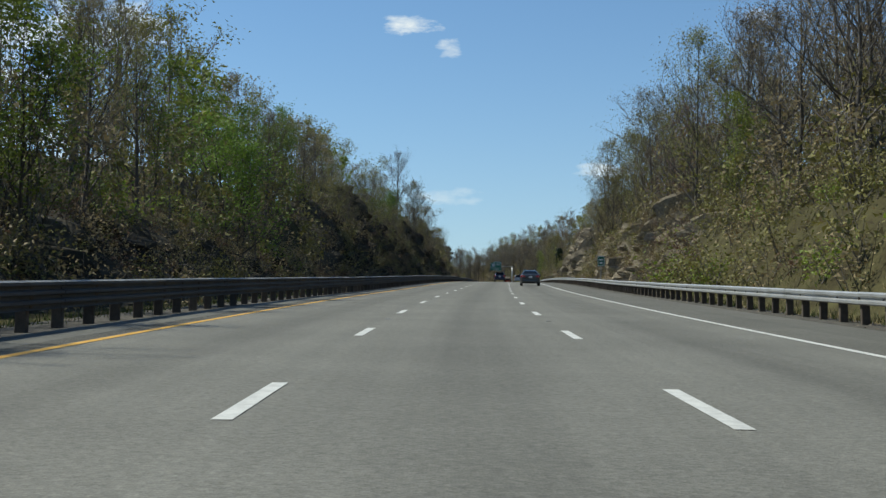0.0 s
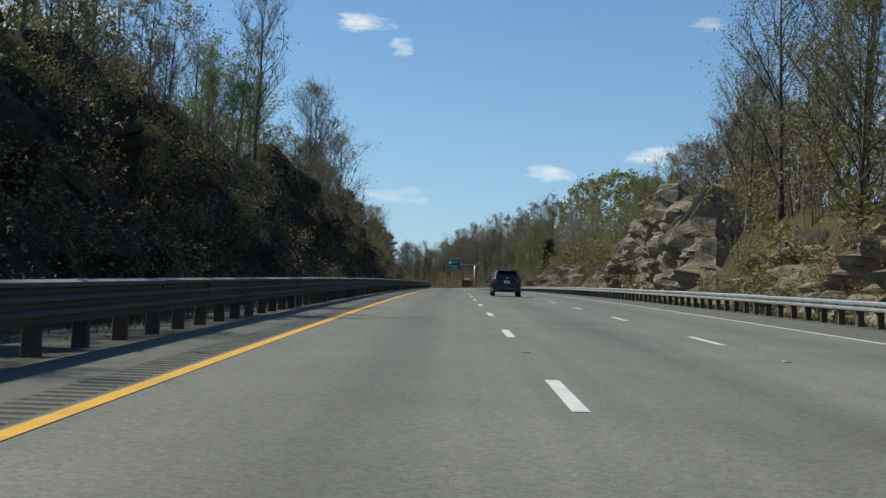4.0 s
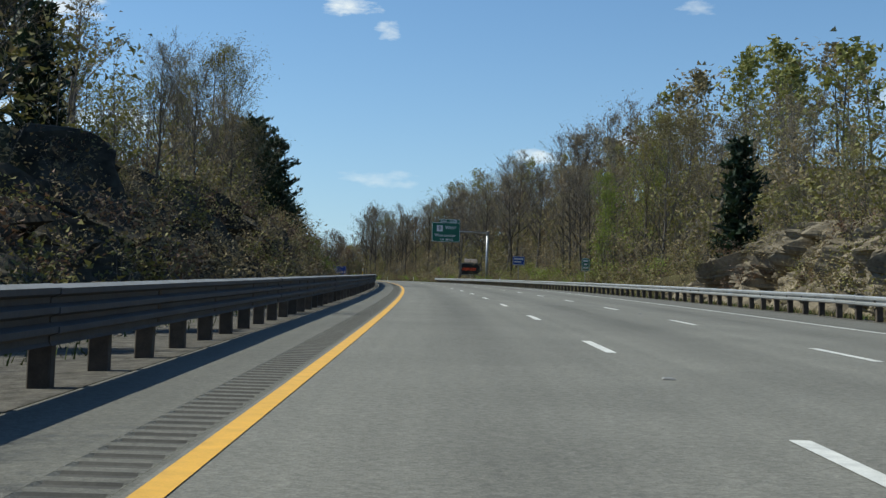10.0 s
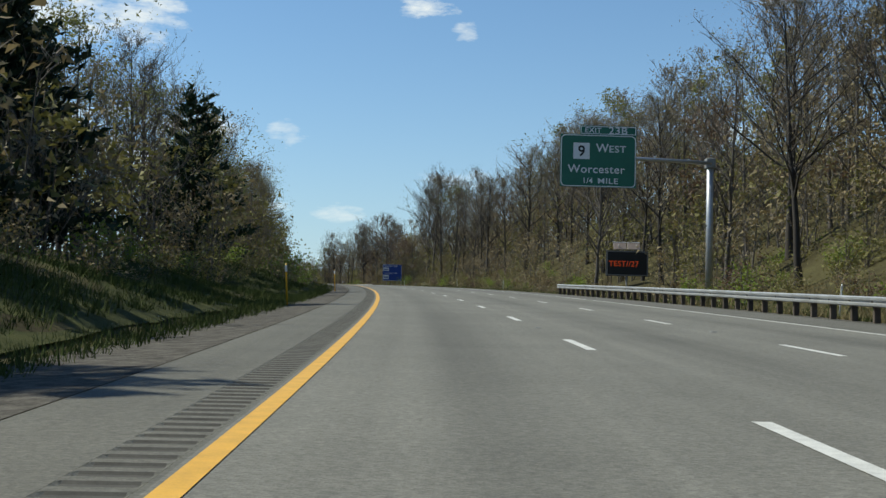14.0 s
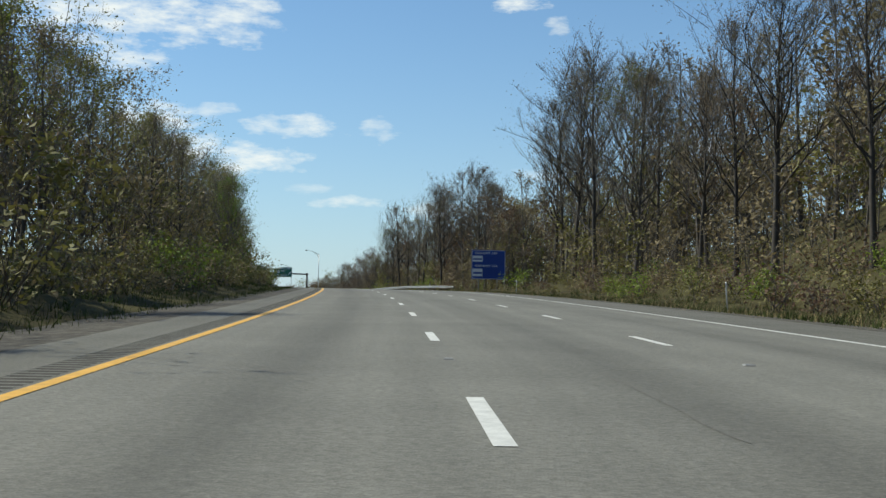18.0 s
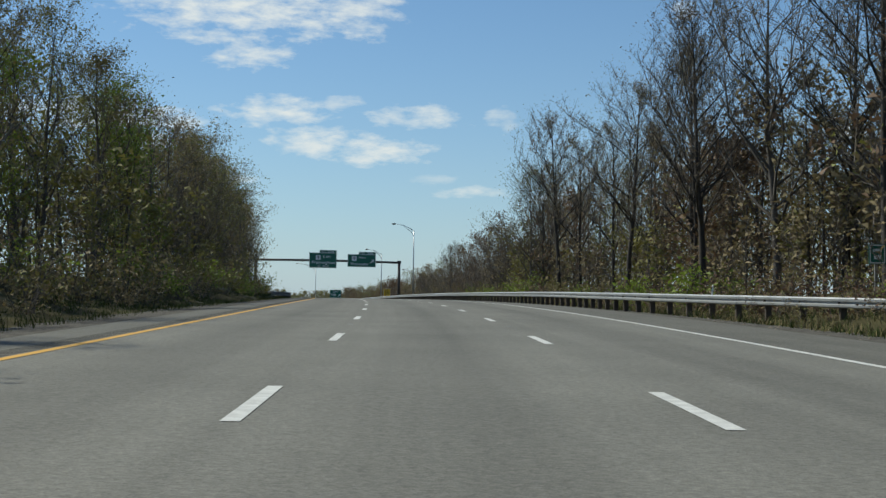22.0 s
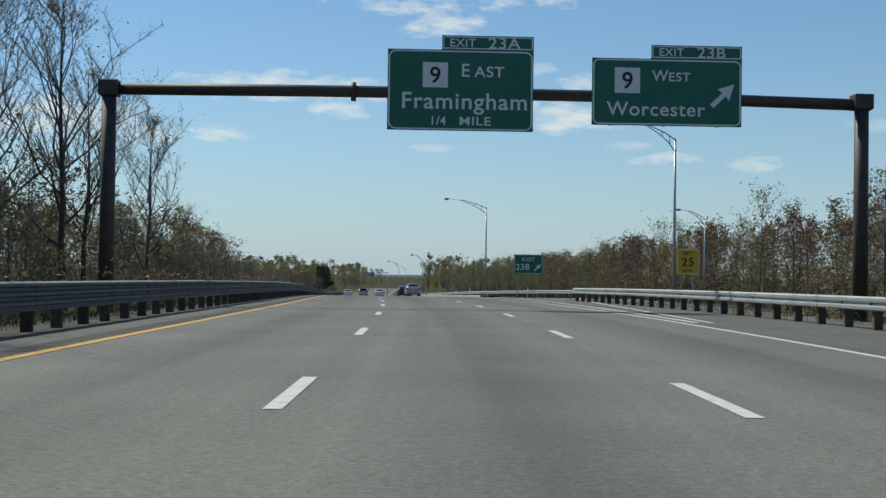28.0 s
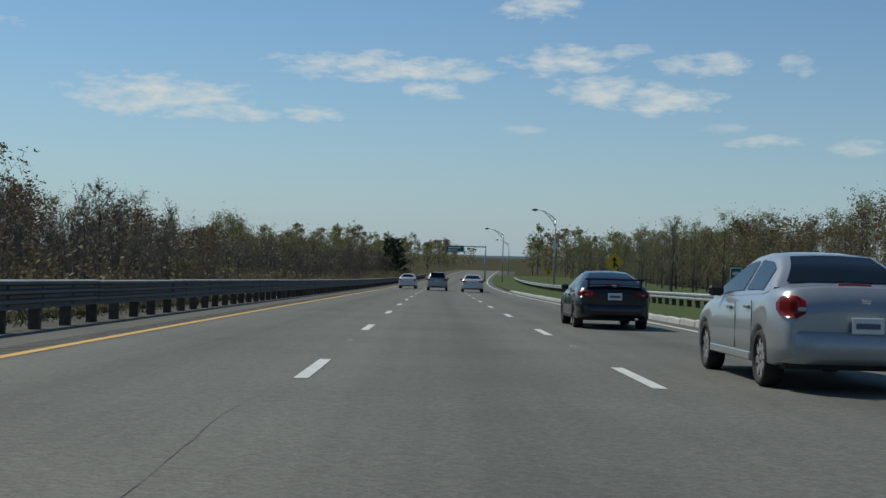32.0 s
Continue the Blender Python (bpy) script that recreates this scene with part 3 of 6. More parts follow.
rock_face("rock_face", 403, 424, lambda s: 7.2, -1, bell(403, 424, 5.9), 0.3, "tan sunlit rock ledge above the dark wall", 12, nz=26)

# ---- trees ----
M["bark"] = mat("grey_brown_bark", (0.085, 0.074, 0.062), 0.9, vary=0.35, scale=3, fine=30, perobj=0.3)
M["bark_dark"] = mat("dark_bark", (0.05, 0.042, 0.034), 0.9, vary=0.35, scale=3, fine=30, perobj=0.3)
M["twig"] = mat("bare_twigs", (0.165, 0.142, 0.114), 0.9, vary=0.3, scale=2, fine=8, perobj=0.3)
M["leaf_bud"] = mat("brown_buds", (0.215, 0.172, 0.084), 0.8, vary=0.35, scale=1.2, fine=7, perobj=0.28, hue=0.02, transl=0.22)
M["leaf_olive"] = mat("olive_spring_leaves", (0.170, 0.156, 0.044), 0.75, vary=0.35, scale=1.2, fine=7, perobj=0.28, hue=0.025, transl=0.22)
M["leaf_green"] = mat("fresh_green_leaves", (0.155, 0.215, 0.028), 0.7, vary=0.35, scale=1.2, fine=7, perobj=0.22, hue=0.02, transl=0.32)
M["leaf_russet"] = mat("russet_buds", (0.150, 0.092, 0.056), 0.8, vary=0.35, scale=1.2, fine=7, perobj=0.25, hue=0.02, transl=0.2)
M["needle"] = mat("dark_pine_needles", (0.018, 0.036, 0.014), 0.7, vary=0.4, scale=1.5, fine=6, perobj=0.25, hue=0.01, transl=0.15)


class Grower:
    """Collects wood and foliage as plain lists."""

    def __init__(self, seed):
        self.r = random.Random(seed)
        self.wv, self.wf, self.lv, self.lf, self.lm = [], [], [], [], []

    def limb(self, pts, radii, n):
        base = len(self.wv)
        for i, p in enumerate(pts):
            t = (pts[min(i + 1, len(pts) - 1)] - pts[max(i - 1, 0)]).normalized()
            u = t.cross(Vector((0.3, 0.2, 1)) if abs(t.z) < 0.9 else Vector((1, 0, 0))).normalized()
            v = t.cross(u)
            for k in range(n):
                a = 2 * math.pi * k / n
                self.wv.append(p + radii[i] * (math.cos(a) * u + math.sin(a) * v))
        for i in range(len(pts) - 1):
            for k in range(n):
                self.wf.append((base + i * n + k, base + i * n + (k + 1) % n, base + (i + 1) * n + (k + 1) % n, base + (i + 1) * n + k))

    def twig(self, p, d, w):
        b = len(self.lv)
        side = d.cross(Vector((self.r.uniform(-1, 1), self.r.uniform(-1, 1), self.r.uniform(-1, 1)))).normalized() * w
        self.lv += [p - side, p + side, p + d]
        self.lf.append((b, b + 1, b + 2))
        self.lm.append(0)

    def leaf(self, p, size, long=1.0, d=None):
        r = self.r
        u = d if d is not None else Vector((r.gauss(0, 1), r.gauss(0, 1), r.gauss(0, 0.7))).normalized()
        v = u.cross(Vector((r.gauss(0, 1), r.gauss(0, 1), r.gauss(0, 1)))).normalized()
        b = len(self.lv)
        s = size * r.uniform(0.6, 1.3)
        self.lv += [p - u * s * 0.55 * long + v * s * 0.3, p + v * s * r.uniform(-0.5, -0.2) - u * s * 0.2, p + u * s * 0.65 * long]
        self.lf.append((b, b + 1, b + 2))
        self.lm.append(1)


def rnd_dir(r, up):
    a = r.uniform(0, 2 * math.pi)
    return Vector((math.cos(a), math.sin(a), up))


def broadleaf(seed, H, spread, low, limbs, twigs, leaves, size, trunks=1, twig_w=0.016, lod=False):
    """A leafing-out tree: wood with limbs, then fine twigs and small leaf clusters."""
    g = Grower(seed)
    r = g.r
    for q in range(trunks):
        lean = rnd_dir(r, 0) * r.uniform(0.02, 0.06) * (1 + 2 * (trunks > 1))
        h = H * (1 if q == 0 else r.uniform(0.7, 0.95))
        pts, p = [], Vector((r.uniform(-.3, .3), r.uniform(-.3, .3), -0.3)) * (trunks > 1) + Vector((0, 0, -0.3))
        for i in range(9):
            pts.append(p.copy())
            p = p + Vector((lean.x + r.gauss(0, 0.03), lean.y + r.gauss(0, 0.03), 1)) * (h + 0.3) / 8
        rad = [max(0.02, 0.0125 * h * (1 - 0.93 * i / 8)) / trunks ** 0.4 for i in range(9)]
        rad[0] *= 1.35
        g.limb(pts[::4] if lod else pts, rad[::4] if lod else rad, 3 if lod else 6)
        nl = max(4, limbs // trunks)
        for k in range(nl):
            f = low + (0.97 - low) * (k + r.uniform(0, 0.8)) / nl
            i = min(7, int(f * 8))
            o = pts[i].lerp(pts[i + 1], f * 8 - i)
            prof = math.sin(math.pi * min(1, (f - low) / (1 - low) * 0.75 + 0.28)) ** 0.8
            ln = spread * prof * r.uniform(0.7, 1.25) + 0.5
            d = rnd_dir(r, r.uniform(0.7, 1.5) + 0.8 * f)
            d.normalize()
            lp, q0 = [], o
            for s in range(5):
                lp.append(q0)
                d = (d + Vector((r.gauss(0, .2), r.gauss(0, .2), r.gauss(0.08, .14)))).normalized()
                q0 = q0 + d * ln / 4
            r0 = max(0.02, 0.0058 * h * (1.15 - f))
            g.limb(lp if not lod else lp[::4], [r0 * (1 - 0.2 * s) for s in range(5)][::4 if lod else 1], 3 if lod else 4)
            tips = []
            for s in range(5):
                e = 0.3 + 0.7 * (s + r.random()) / 5
                i2 = min(3, int(e * 4))
                b = lp[i2].lerp(lp[i2 + 1], e * 4 - i2)
                bd = (d + rnd_dir(r, r.uniform(-0.2, 0.9)) * 0.9).normalized()
                bl = ln * r.uniform(0.25, 0.5) + 0.3
                m = b + bd * bl * 0.5 + Vector((0, 0, r.uniform(0, .15) * bl))
                t = m + (bd + Vector((r.gauss(0, .3), r.gauss(0, .3), 0.3))).normalized() * bl * 0.5
                g.twig(b, t - b, r0 * 0.5) if lod else g.limb([b, t], [r0 * 0.42, r0 * 0.14], 3)
                tips += [(b, m, t, bl)]
            nt, nf = max(1, round(twigs / limbs / 5)), leaves / limbs / 5
            for b, m, t, bl in tips:
                for _ in range(nt):
                    e = r.random()
                    w = (b.lerp(m, 2 * e) if e < 0.5 else m.lerp(t, 2 * e - 1))
                    dd = (rnd_dir(r, r.uniform(0.0, 1.6)).normalized() + (t - b).normalized() * 0.6).normalized() * r.uniform(0.35, 0.9) * (0.4 + 0.25 * bl)
                    g.twig(w, dd, twig_w)
                    if r.random() < 0.5:
                        g.twig(w + dd * 0.5, (dd.cross(rnd_dir(r, 0.5)).normalized() + dd.normalized()) * dd.length * 0.4, twig_w * 0.7)
                for _ in range(int(nf) + (r.random() < nf % 1)):
                    e = r.random()
                    w = m.lerp(t, e) + Vector((r.gauss(0, 1), r.gauss(0, 1), r.gauss(0.2, .8))) * (0.16 + 0.17 * bl)
                    g.leaf(w, size)
    return g


def pine(seed, H, spread, low, whorls, tufts, size):
    g = Grower(seed)
    r = g.r
    pts = [Vector((r.gauss(0, .06), r.gauss(0, .06), -0.3 + (H + 0.3) * i / 8)) for i in range(9)]
    g.limb(pts, [max(0.03, 0.014 * H * (1 - i / 8.3)) for i in range(9)], 6)
    for k in range(whorls):
        f = low + (0.98 - low) * k / whorls
        o = Vector((0, 0, f * H))
        n = r.randint(4, 6)
        a0 = r.random() * 6.3
        for j in range(n):
            a = a0 + j * 6.283 / n + r.gauss(0, .25)
            ln = spread * (1.02 - f) ** 0.58 * r.uniform(0.42, 1.22) + 0.3
            lp, q, d = [], o + Vector((0, 0, r.gauss(0, .2))), Vector((math.cos(a), math.sin(a), r.uniform(-0.12, 0.25) + 0.5 * f))
            for s in range(4):
                lp.append(q)
                d = (d + Vector((r.gauss(0, .1), r.gauss(0, .1), 0.07))).normalized()
                q = q + d * ln / 3
            g.limb(lp, [0.035, 0.028, 0.02, 0.01], 3)
            nt = max(4, int(tufts * ln / spread))
            for _ in range(nt):
                e = r.uniform(0.25, 1.05)
                i2 = min(2, int(e * 3))
                b = lp[i2].lerp(lp[i2 + 1], e * 3 - i2)
                dd = (d + rnd_dir(r, r.uniform(-.1, .6)) * 0.8).normalized()
                b = b + Vector((r.gauss(0, .2), r.gauss(0, .2), r.gauss(0.05, .1))) * (0.5 + 0.25 * ln)
                g.leaf(b, size, 1.5, dd)
                if r.random() < 0.6:
                    g.leaf(b + dd * size * 0.4, size * 0.8, 1.3)
    return g


def shrub(seed, H, leaves, size, twigs=160, stems=6, plain=False):
    g = Grower(seed)
    r = g.r
    for k in range(stems):
        d = rnd_dir(r, r.uniform(0.7, 2.4)).normalized()
        h = H * r.uniform(0.55, 1.1)
        a, b, c = Vector((r.uniform(-.3, .3), r.uniform(-.3, .3), -0.15)), d * h * 0.5 + Vector((0, 0, .1)), d * h + Vector((r.gauss(0, .1), r.gauss(0, .1), .25)) * h * 0.6
        g.limb([a, c] if plain else [a, b, c], [0.022, 0.008] if plain else [0.025, 0.016, 0.006], 3)
        for _ in range(twigs // stems):
            e = r.uniform(0.2, 1)
            w = a.lerp(b, e * 2) if e < .5 else b.lerp(c, e * 2 - 1)
            g.twig(w, rnd_dir(r, r.uniform(0, 1.8)).normalized() * r.uniform(.2, .55) * H * 0.4, 0.010)
        for _ in range(leaves // stems):
            e = r.uniform(0.25, 1.05)
            w = a.lerp(b, e * 2) if e < .5 else b.lerp(c, e * 2 - 1)
            g.leaf(w + Vector((r.gauss(0, 1), r.gauss(0, 1), r.gauss(0, .7))) * 0.17 * H, size)
    return g


# kind: foliage material, bark, wood label
KINDS = {}


def kind(name, g, leafmat, bark, label, category):
    wood = bpy.data.meshes.new(name + "_trunk")
    wood.from_pydata([tuple(v) for v in g.wv], [], g.wf)
    wood.shade_smooth()
    wood.materials.append(M[bark])
    crown = bpy.data.meshes.new(name + "_crown")
    crown.from_pydata([tuple(v) for v in g.lv], [], g.lf)
    crown.materials.append(M["twig"] if leafmat != "needle" else M["needle"])
    crown.materials.append(M[leafmat])
    crown.polygons.foreach_set("material_index", g.lm)
    KINDS[name] = dict(top=max(v.z for v in g.lv), wood=wood, crown=crown, g=g, label=label, category=category, leaf=leafmat, bark=bark)


for i in range(3):
    kind("bare%d" % i, broadleaf(10 + i, 14, 4.6, 0.22, 24, 2300, 1100, 0.105, twig_w=0.011), "leaf_bud", "bark", "tall thin bare deciduous tree with fine grey-brown twigs", "tree")
    kind("olive%d" % i, broadleaf(20 + i, 13, 4.2, 0.12, 22, 900, 5600, 0.118, twig_w=0.012), "leaf_olive", "bark", "deciduous tree with thin olive spring leaves", "tree")
    kind("bud%d" % i, broadleaf(30 + i, 13, 4.4, 0.14, 22, 1300, 4400, 0.108, twig_w=0.012), "leaf_bud", "bark", "deciduous tree with brownish spring buds", "tree")
for i in range(3):
    kind("tall%d" % i, broadleaf(240 + i, 15, 4.6, 0.30, 26, 3000, 2600, 0.100, twig_w=0.011), "leaf_bud", "bark_dark", "tall straight-stemmed tree with a hazy tan crown of spring buds", "tree")
for i in range(2):
    kind("green%d" % i, broadleaf(40 + i, 10, 3.2, 0.05, 20, 300, 5400, 0.150, trunks=2), "leaf_green", "bark", "young tree with fresh yellow-green leaves", "tree")
    kind("russet%d" % i, broadleaf(50 + i, 10, 3.2, 0.10, 18, 900, 3200, 0.125, twig_w=0.012), "leaf_russet", "bark", "deciduous tree with reddish-brown buds", "tree")
    kind("pine%d" % i, pine(60 + i, 14, 4.4, 0.06, 17, 66, 0.42), "needle", "bark_dark", "dark green white-pine tree with ragged tiers", "tree")
    kind("brush%d" % i, shrub(70 + i, 2.3, 240, 0.19, 60), "leaf_olive", "twig", "straggly olive roadside shrub", "shrub")
    kind("scrub%d" % i, shrub(80 + i, 2.2, 170, 0.15, 90), "leaf_bud", "twig", "bare brown roadside shrub", "shrub")
    kind("redscrub%d" % i, shrub(84 + i, 2.0, 180, 0.17, 110), "leaf_russet", "twig", "reddish roadside shrub", "shrub")
    # plainer trees for the rows behind
    kind("wbare%d" % i, broadleaf(110 + i, 14, 4.4, 0.16, 12, 800, 260, 0.17, twig_w=0.024, lod=True), "leaf_bud", "bark", "bare tree", "tree")
    kind("wolive%d" % i, broadleaf(120 + i, 13, 4.3, 0.08, 12, 300, 900, 0.23, twig_w=0.024, lod=True), "leaf_olive", "bark", "olive tree", "tree")
    kind("wbud%d" % i, broadleaf(130 + i, 13, 4.3, 0.08, 12, 520, 660, 0.20, twig_w=0.024, lod=True), "leaf_bud", "bark", "budding tree", "tree")
    kind("wrusset%d" % i, broadleaf(140 + i, 12, 4.1, 0.06, 12, 480, 620, 0.20, twig_w=0.024, lod=True), "leaf_russet", "bark", "russet tree", "tree")
    kind("wgreen%d" % i, broadleaf(150 + i, 11, 3.6, 0.06, 12, 80, 760, 0.40, lod=True), "leaf_green", "bark", "green tree", "tree")
    kind("sapling%d" % i, broadleaf(160 + i, 6, 2.2, 0.04, 6, 100, 110, 0.28, trunks=2, twig_w=0.022, lod=True), "leaf_bud", "bark", "sapling", "tree")
    kind("osapling%d" % i, broadleaf(170 + i, 6, 2.2, 0.04, 6, 30, 180, 0.34, trunks=2, twig_w=0.022, lod=True), "leaf_olive", "bark", "sapling", "tree")
    kind("wpine%d" % i, pine(180 + i, 13, 3.8, 0.08, 12, 18, 0.85), "needle", "bark_dark", "pine", "tree")
    kind("lbrush%d" % i, shrub(92 + i, 2.3, 190, 0.165, 35, 5, True), ("leaf_olive", "leaf_bud")[i], "twig", "shrub", "shrub")
    kind("under%d" % i, broadleaf(200 + i, 7, 3.0, 0.03, 5, 50, 130, 0.30, trunks=2, twig_w=0.034, lod=True), ("leaf_bud", "leaf_olive")[i], "bark", "sapling", "tree")
    kind("wtwig%d" % i, broadleaf(210 + i, 12, 4.6, 0.05, 14, 1050, 140, 0.24, twig_w=0.026, lod=True), ("leaf_russet", "leaf_bud")[i], "bark", "bare tree", "tree")
    kind("utwig%d" % i, broadleaf(220 + i, 6, 3.0, 0.02, 6, 240, 40, 0.24, trunks=2, twig_w=0.024, lod=True), ("leaf_russet", "leaf_bud")[i], "bark", "bare sapling", "tree")
    kind("mass%d" % i, broadleaf(230 + i, 11, 4.6, 0.02, 10, 150, 760, 0.31, twig_w=0.03, lod=True), ("leaf_russet", "leaf_bud")[i], "bark", "dense tree", "tree")
    kind("dense%d" % i, broadleaf(250 + i, 11, 4.4, 0.04, 12, 260, 1500, 0.155, twig_w=0.016, lod=True), ("leaf_bud", "leaf_olive")[i], "bark", "dense tree", "tree")
    kind("far%d" % i, broadleaf(190 + i, 13, 4.6, 0.04, 8, 30, 380, 0.6, lod=True), ("leaf_bud", "leaf_olive")[i], "bark", "far tree", "tree")
kind("cedar0", pine(66, 9, 1.5, 0.05, 20, 18, 0.42), "needle", "bark_dark", "narrow dark green cedar tree", "tree")
kind("low_scrub0", shrub(95, 0.7, 60, 0.12, 60, 5, True), "leaf_bud", "twig", "shrub", "shrub")
kind("greenbrush0", shrub(90, 2.3, 380, 0.19, 40), "leaf_green", "twig", "fresh green roadside shrub", "shrub")

rt = random.Random(5)


def plant(k, s, d, scale, squash=1.0):
    """A tree or shrub of its own on the bank."""
    q = KINDS[k]
    name = "pine_tree" if k.startswith(("pine", "cedar")) else q["category"]
    t = new(name)
    tagged(t, q["label"], q["category"], "trees and shrubs along the road")
    w = shared("trunk" if q["category"] == "tree" else "stems", q["wood"], t)
    shared("crown" if q["category"] == "tree" else "foliage", q["crown"], t)
    t.matrix_basis = stand(s, d, rise(s, d) - 0.1, rt.uniform(0, 360)) @ Matrix.Diagonal((scale * squash, scale * squash, scale, 1))
    return t


class Woods:
    """Rows of trees behind the first ones, joined."""

    def __init__(self):
        self.by = {}

    def add(self, k, s, d, scale, squash=1.0, h=None):
        q = KINDS[k]
        m = stand(s, d, (rise(s, d) if h is None else h) - 0.1, rt.uniform(0, 360)) @ Matrix.Diagonal((scale * squash, scale * squash, scale, 1))
        self.by.setdefault(q["leaf"], []).append((k, np.array(m)))

    def close(self, name, label):
        for leafmat, items in self.by.items():
            vs, sizes, loops, mi, nv = [], [], [], [], 0
            for k, m in items:
                q = KINDS[k]
                for me, idx in ((q["wood"], 2), (q["crown"], None)):
                    n = len(me.vertices)
                    co = np.empty(n * 3)
                    me.vertices.foreach_get("co", co)
                    vs.append(co.reshape(-1, 3) @ m[:3, :3].T + m[:3, 3])
                    lt = np.empty(len(me.polygons), dtype=np.int32)
                    me.polygons.foreach_get("loop_total", lt)
                    lv = np.empty(len(me.loops), dtype=np.int32)
                    me.loops.foreach_get("vertex_index", lv)
                    pm = np.empty(len(me.polygons), dtype=np.int32)
                    me.polygons.foreach_get("material_index", pm)
                    sizes.append(lt)
                    loops.append(lv + nv)
                    mi.append(pm if idx is None else np.full(len(pm), idx, dtype=np.int32))
                    nv += n
            vs, sizes, loops, mi = np.concatenate(vs), np.concatenate(sizes), np.concatenate(loops), np.concatenate(mi)
            me = bpy.data.meshes.new(name)
            me.vertices.add(len(vs))
            me.vertices.foreach_set("co", vs.ravel())
            me.loops.add(len(loops))
            me.loops.foreach_set("vertex_index", loops)
            me.polygons.add(len(sizes))
            me.polygons.foreach_set("loop_start", np.concatenate([[0], np.cumsum(sizes)[:-1]]).astype(np.int32))
            me.polygons.foreach_set("material_index", mi)
            me.materials.append(M["twig"] if leafmat != "needle" else M["needle"])
            me.materials.append(M[leafmat])
            me.materials.append(M["bark"])
            me.update(calc_edges=True)
            tagged(new(name, me), label, "woods", kind="stuff")


# open ground in front of signs
CLEAR = [(978, 1022, 16, 25), (97, 174, 16.9, 20.6), (227, 280, 16.9, 23.0), (286, 305, 16.9, 22.5), (346, 430, 16.9, 21.8), (545, 562, 15, 18.5), (556, 600, 15, 27), (214, 238, 16.5, 20), (728, 771, 14, 25.4), (744, 771, 25, 29.5), (600, 625, 14, 19)]


def sow(s0, s1, d0, d1, gap, mix, hi, woods=None, jitter=0.45, lift=None):
    """Plants on a jittered grid; mix: kinds with weights; hi: least and most scale."""
    ks = [k for k, w in mix for _ in range(w)]
    nd = max(1, round((d1 - d0) / gap))
    for s in np.arange(s0, s1, gap):
        for j in range(nd):
            d = d0 + (j + 0.5) * (d1 - d0) / nd + rt.uniform(-jitter, jitter) * gap
            k = rt.choice(ks)
            k = k if k[-1].isdigit() else k + str(rt.randrange(3 if k in ("bare", "olive", "bud", "tall") else 1 if k in ("cedar", "greenbrush", "low_scrub") else 2))
            p = s + rt.uniform(-jitter, jitter) * gap
            if not k.startswith("low") and any(a < p < b and e < d < f for a, b, e, f in CLEAR):
                continue
            sc = rt.uniform(*hi)
            if d < 0 and not 258 < p < 270:      # the banks' trees stay low near the road and rise behind
                up = lift or (0.80 if k.startswith(("under", "sap", "osap", "utwig")) else 1.06 if 125 < p < 225 else 0.97 if 298 < p < 450 else 1.15 if p < 450 else 1.0)
                sc = min(sc, (-up * d + 1.2 - rise(p, d)) / KINDS[k]["top"])
                if sc < 0.25:
                    continue
            a = (k, p, d, sc, rt.uniform(0.9, 1.2))
            if woods is None:
                plant(*a)
            else:
                woods.add(*a)


# first rows
sow(-10, 45, -14, -9, 6.5, [("bud", 2), ("bare", 2), ("olive", 1)], (0.7, 0.9))
sow(45, 125, -15, -9, 6.5, [("green", 4), ("olive", 2), ("bud", 1)], (0.85, 1.2))
sow(125, 300, -15, -9.5, 6.5, [("olive", 4), ("bud", 3), ("bare", 2), ("green", 1)], (0.8, 1.1))
sow(300, 445, -16, -11, 7, [("olive", 3), ("bud", 3), ("bare", 2), ("pine", 1), ("cedar", 1)], (0.65, 0.9))
sow(482, 542, -19, -12, 6.0, [("pine", 5), ("olive", 2)], (0.7, 0.95))
sow(535, 735, -13.5, -9.5, 7.0, [("olive", 4), ("bud", 4), ("bare", 2), ("green", 2)], (0.75, 1.0))
sow(735, 855, -14, -9.5, 6.5, [("olive", 4), ("bud", 3), ("green", 3)], (0.95, 1.2), lift=1.2)
sow(855, 938, -13.5, -8, 6.0, [("olive", 3), ("bud", 4), ("bare", 1)], (1.0, 1.25), lift=1.4)
sow(938, 1000, -17, -11, 6, [("bare", 4), ("bud", 1)], (1.0, 1.25), lift=1.3)
sow(1000, 1060, -18, -12, 6.5, [("olive", 2), ("bud", 2), ("russet", 1)], (0.5, 0.64))
sow(20, 100, 21, 27, 6.5, [("bud", 3), ("bare", 2), ("russet", 1), ("olive", 2)], (0.85, 1.1))
sow(100, 232, 23, 29, 7.0, [("bud", 3), ("bare", 3), ("olive", 3), ("russet", 1)], (1.0, 1.35))
sow(232, 300, 23.5, 29, 7.0, [("bud", 3), ("bare", 4), ("olive", 2), ("green", 1)], (0.7, 0.95))
for s0, s1, lo, hi in ((300, 335, 0.5, 0.7), (335, 390, 0.38, 0.52), (390, 446, 0.36, 0.5)):
    sow(s0, s1, 25, 31, 7, [("olive", 3), ("green", 1), ("pine", 1), ("cedar", 1), ("bud", 2)], (lo, hi))
sow(448, 478, 22.5, 30, 6.0, [("tall", 5), ("bud", 2), ("olive", 2)], (0.95, 1.2))
sow(478, 520, 22.5, 29, 7.0, [("tall", 5), ("bud", 3), ("olive", 1)], (0.75, 0.92))
sow(520, 636, 22.5, 30, 7.5, [("tall", 7), ("bare", 2), ("olive", 2)], (0.95, 1.25))
sow(636, 700, 22.5, 30, 7.0, [("tall", 7), ("bare", 2), ("olive", 2)], (0.85, 1.1))
sow(700, 728, 22.5, 30, 7.0, [("tall", 5), ("bare", 3), ("olive", 2)], (1.1, 1.4))
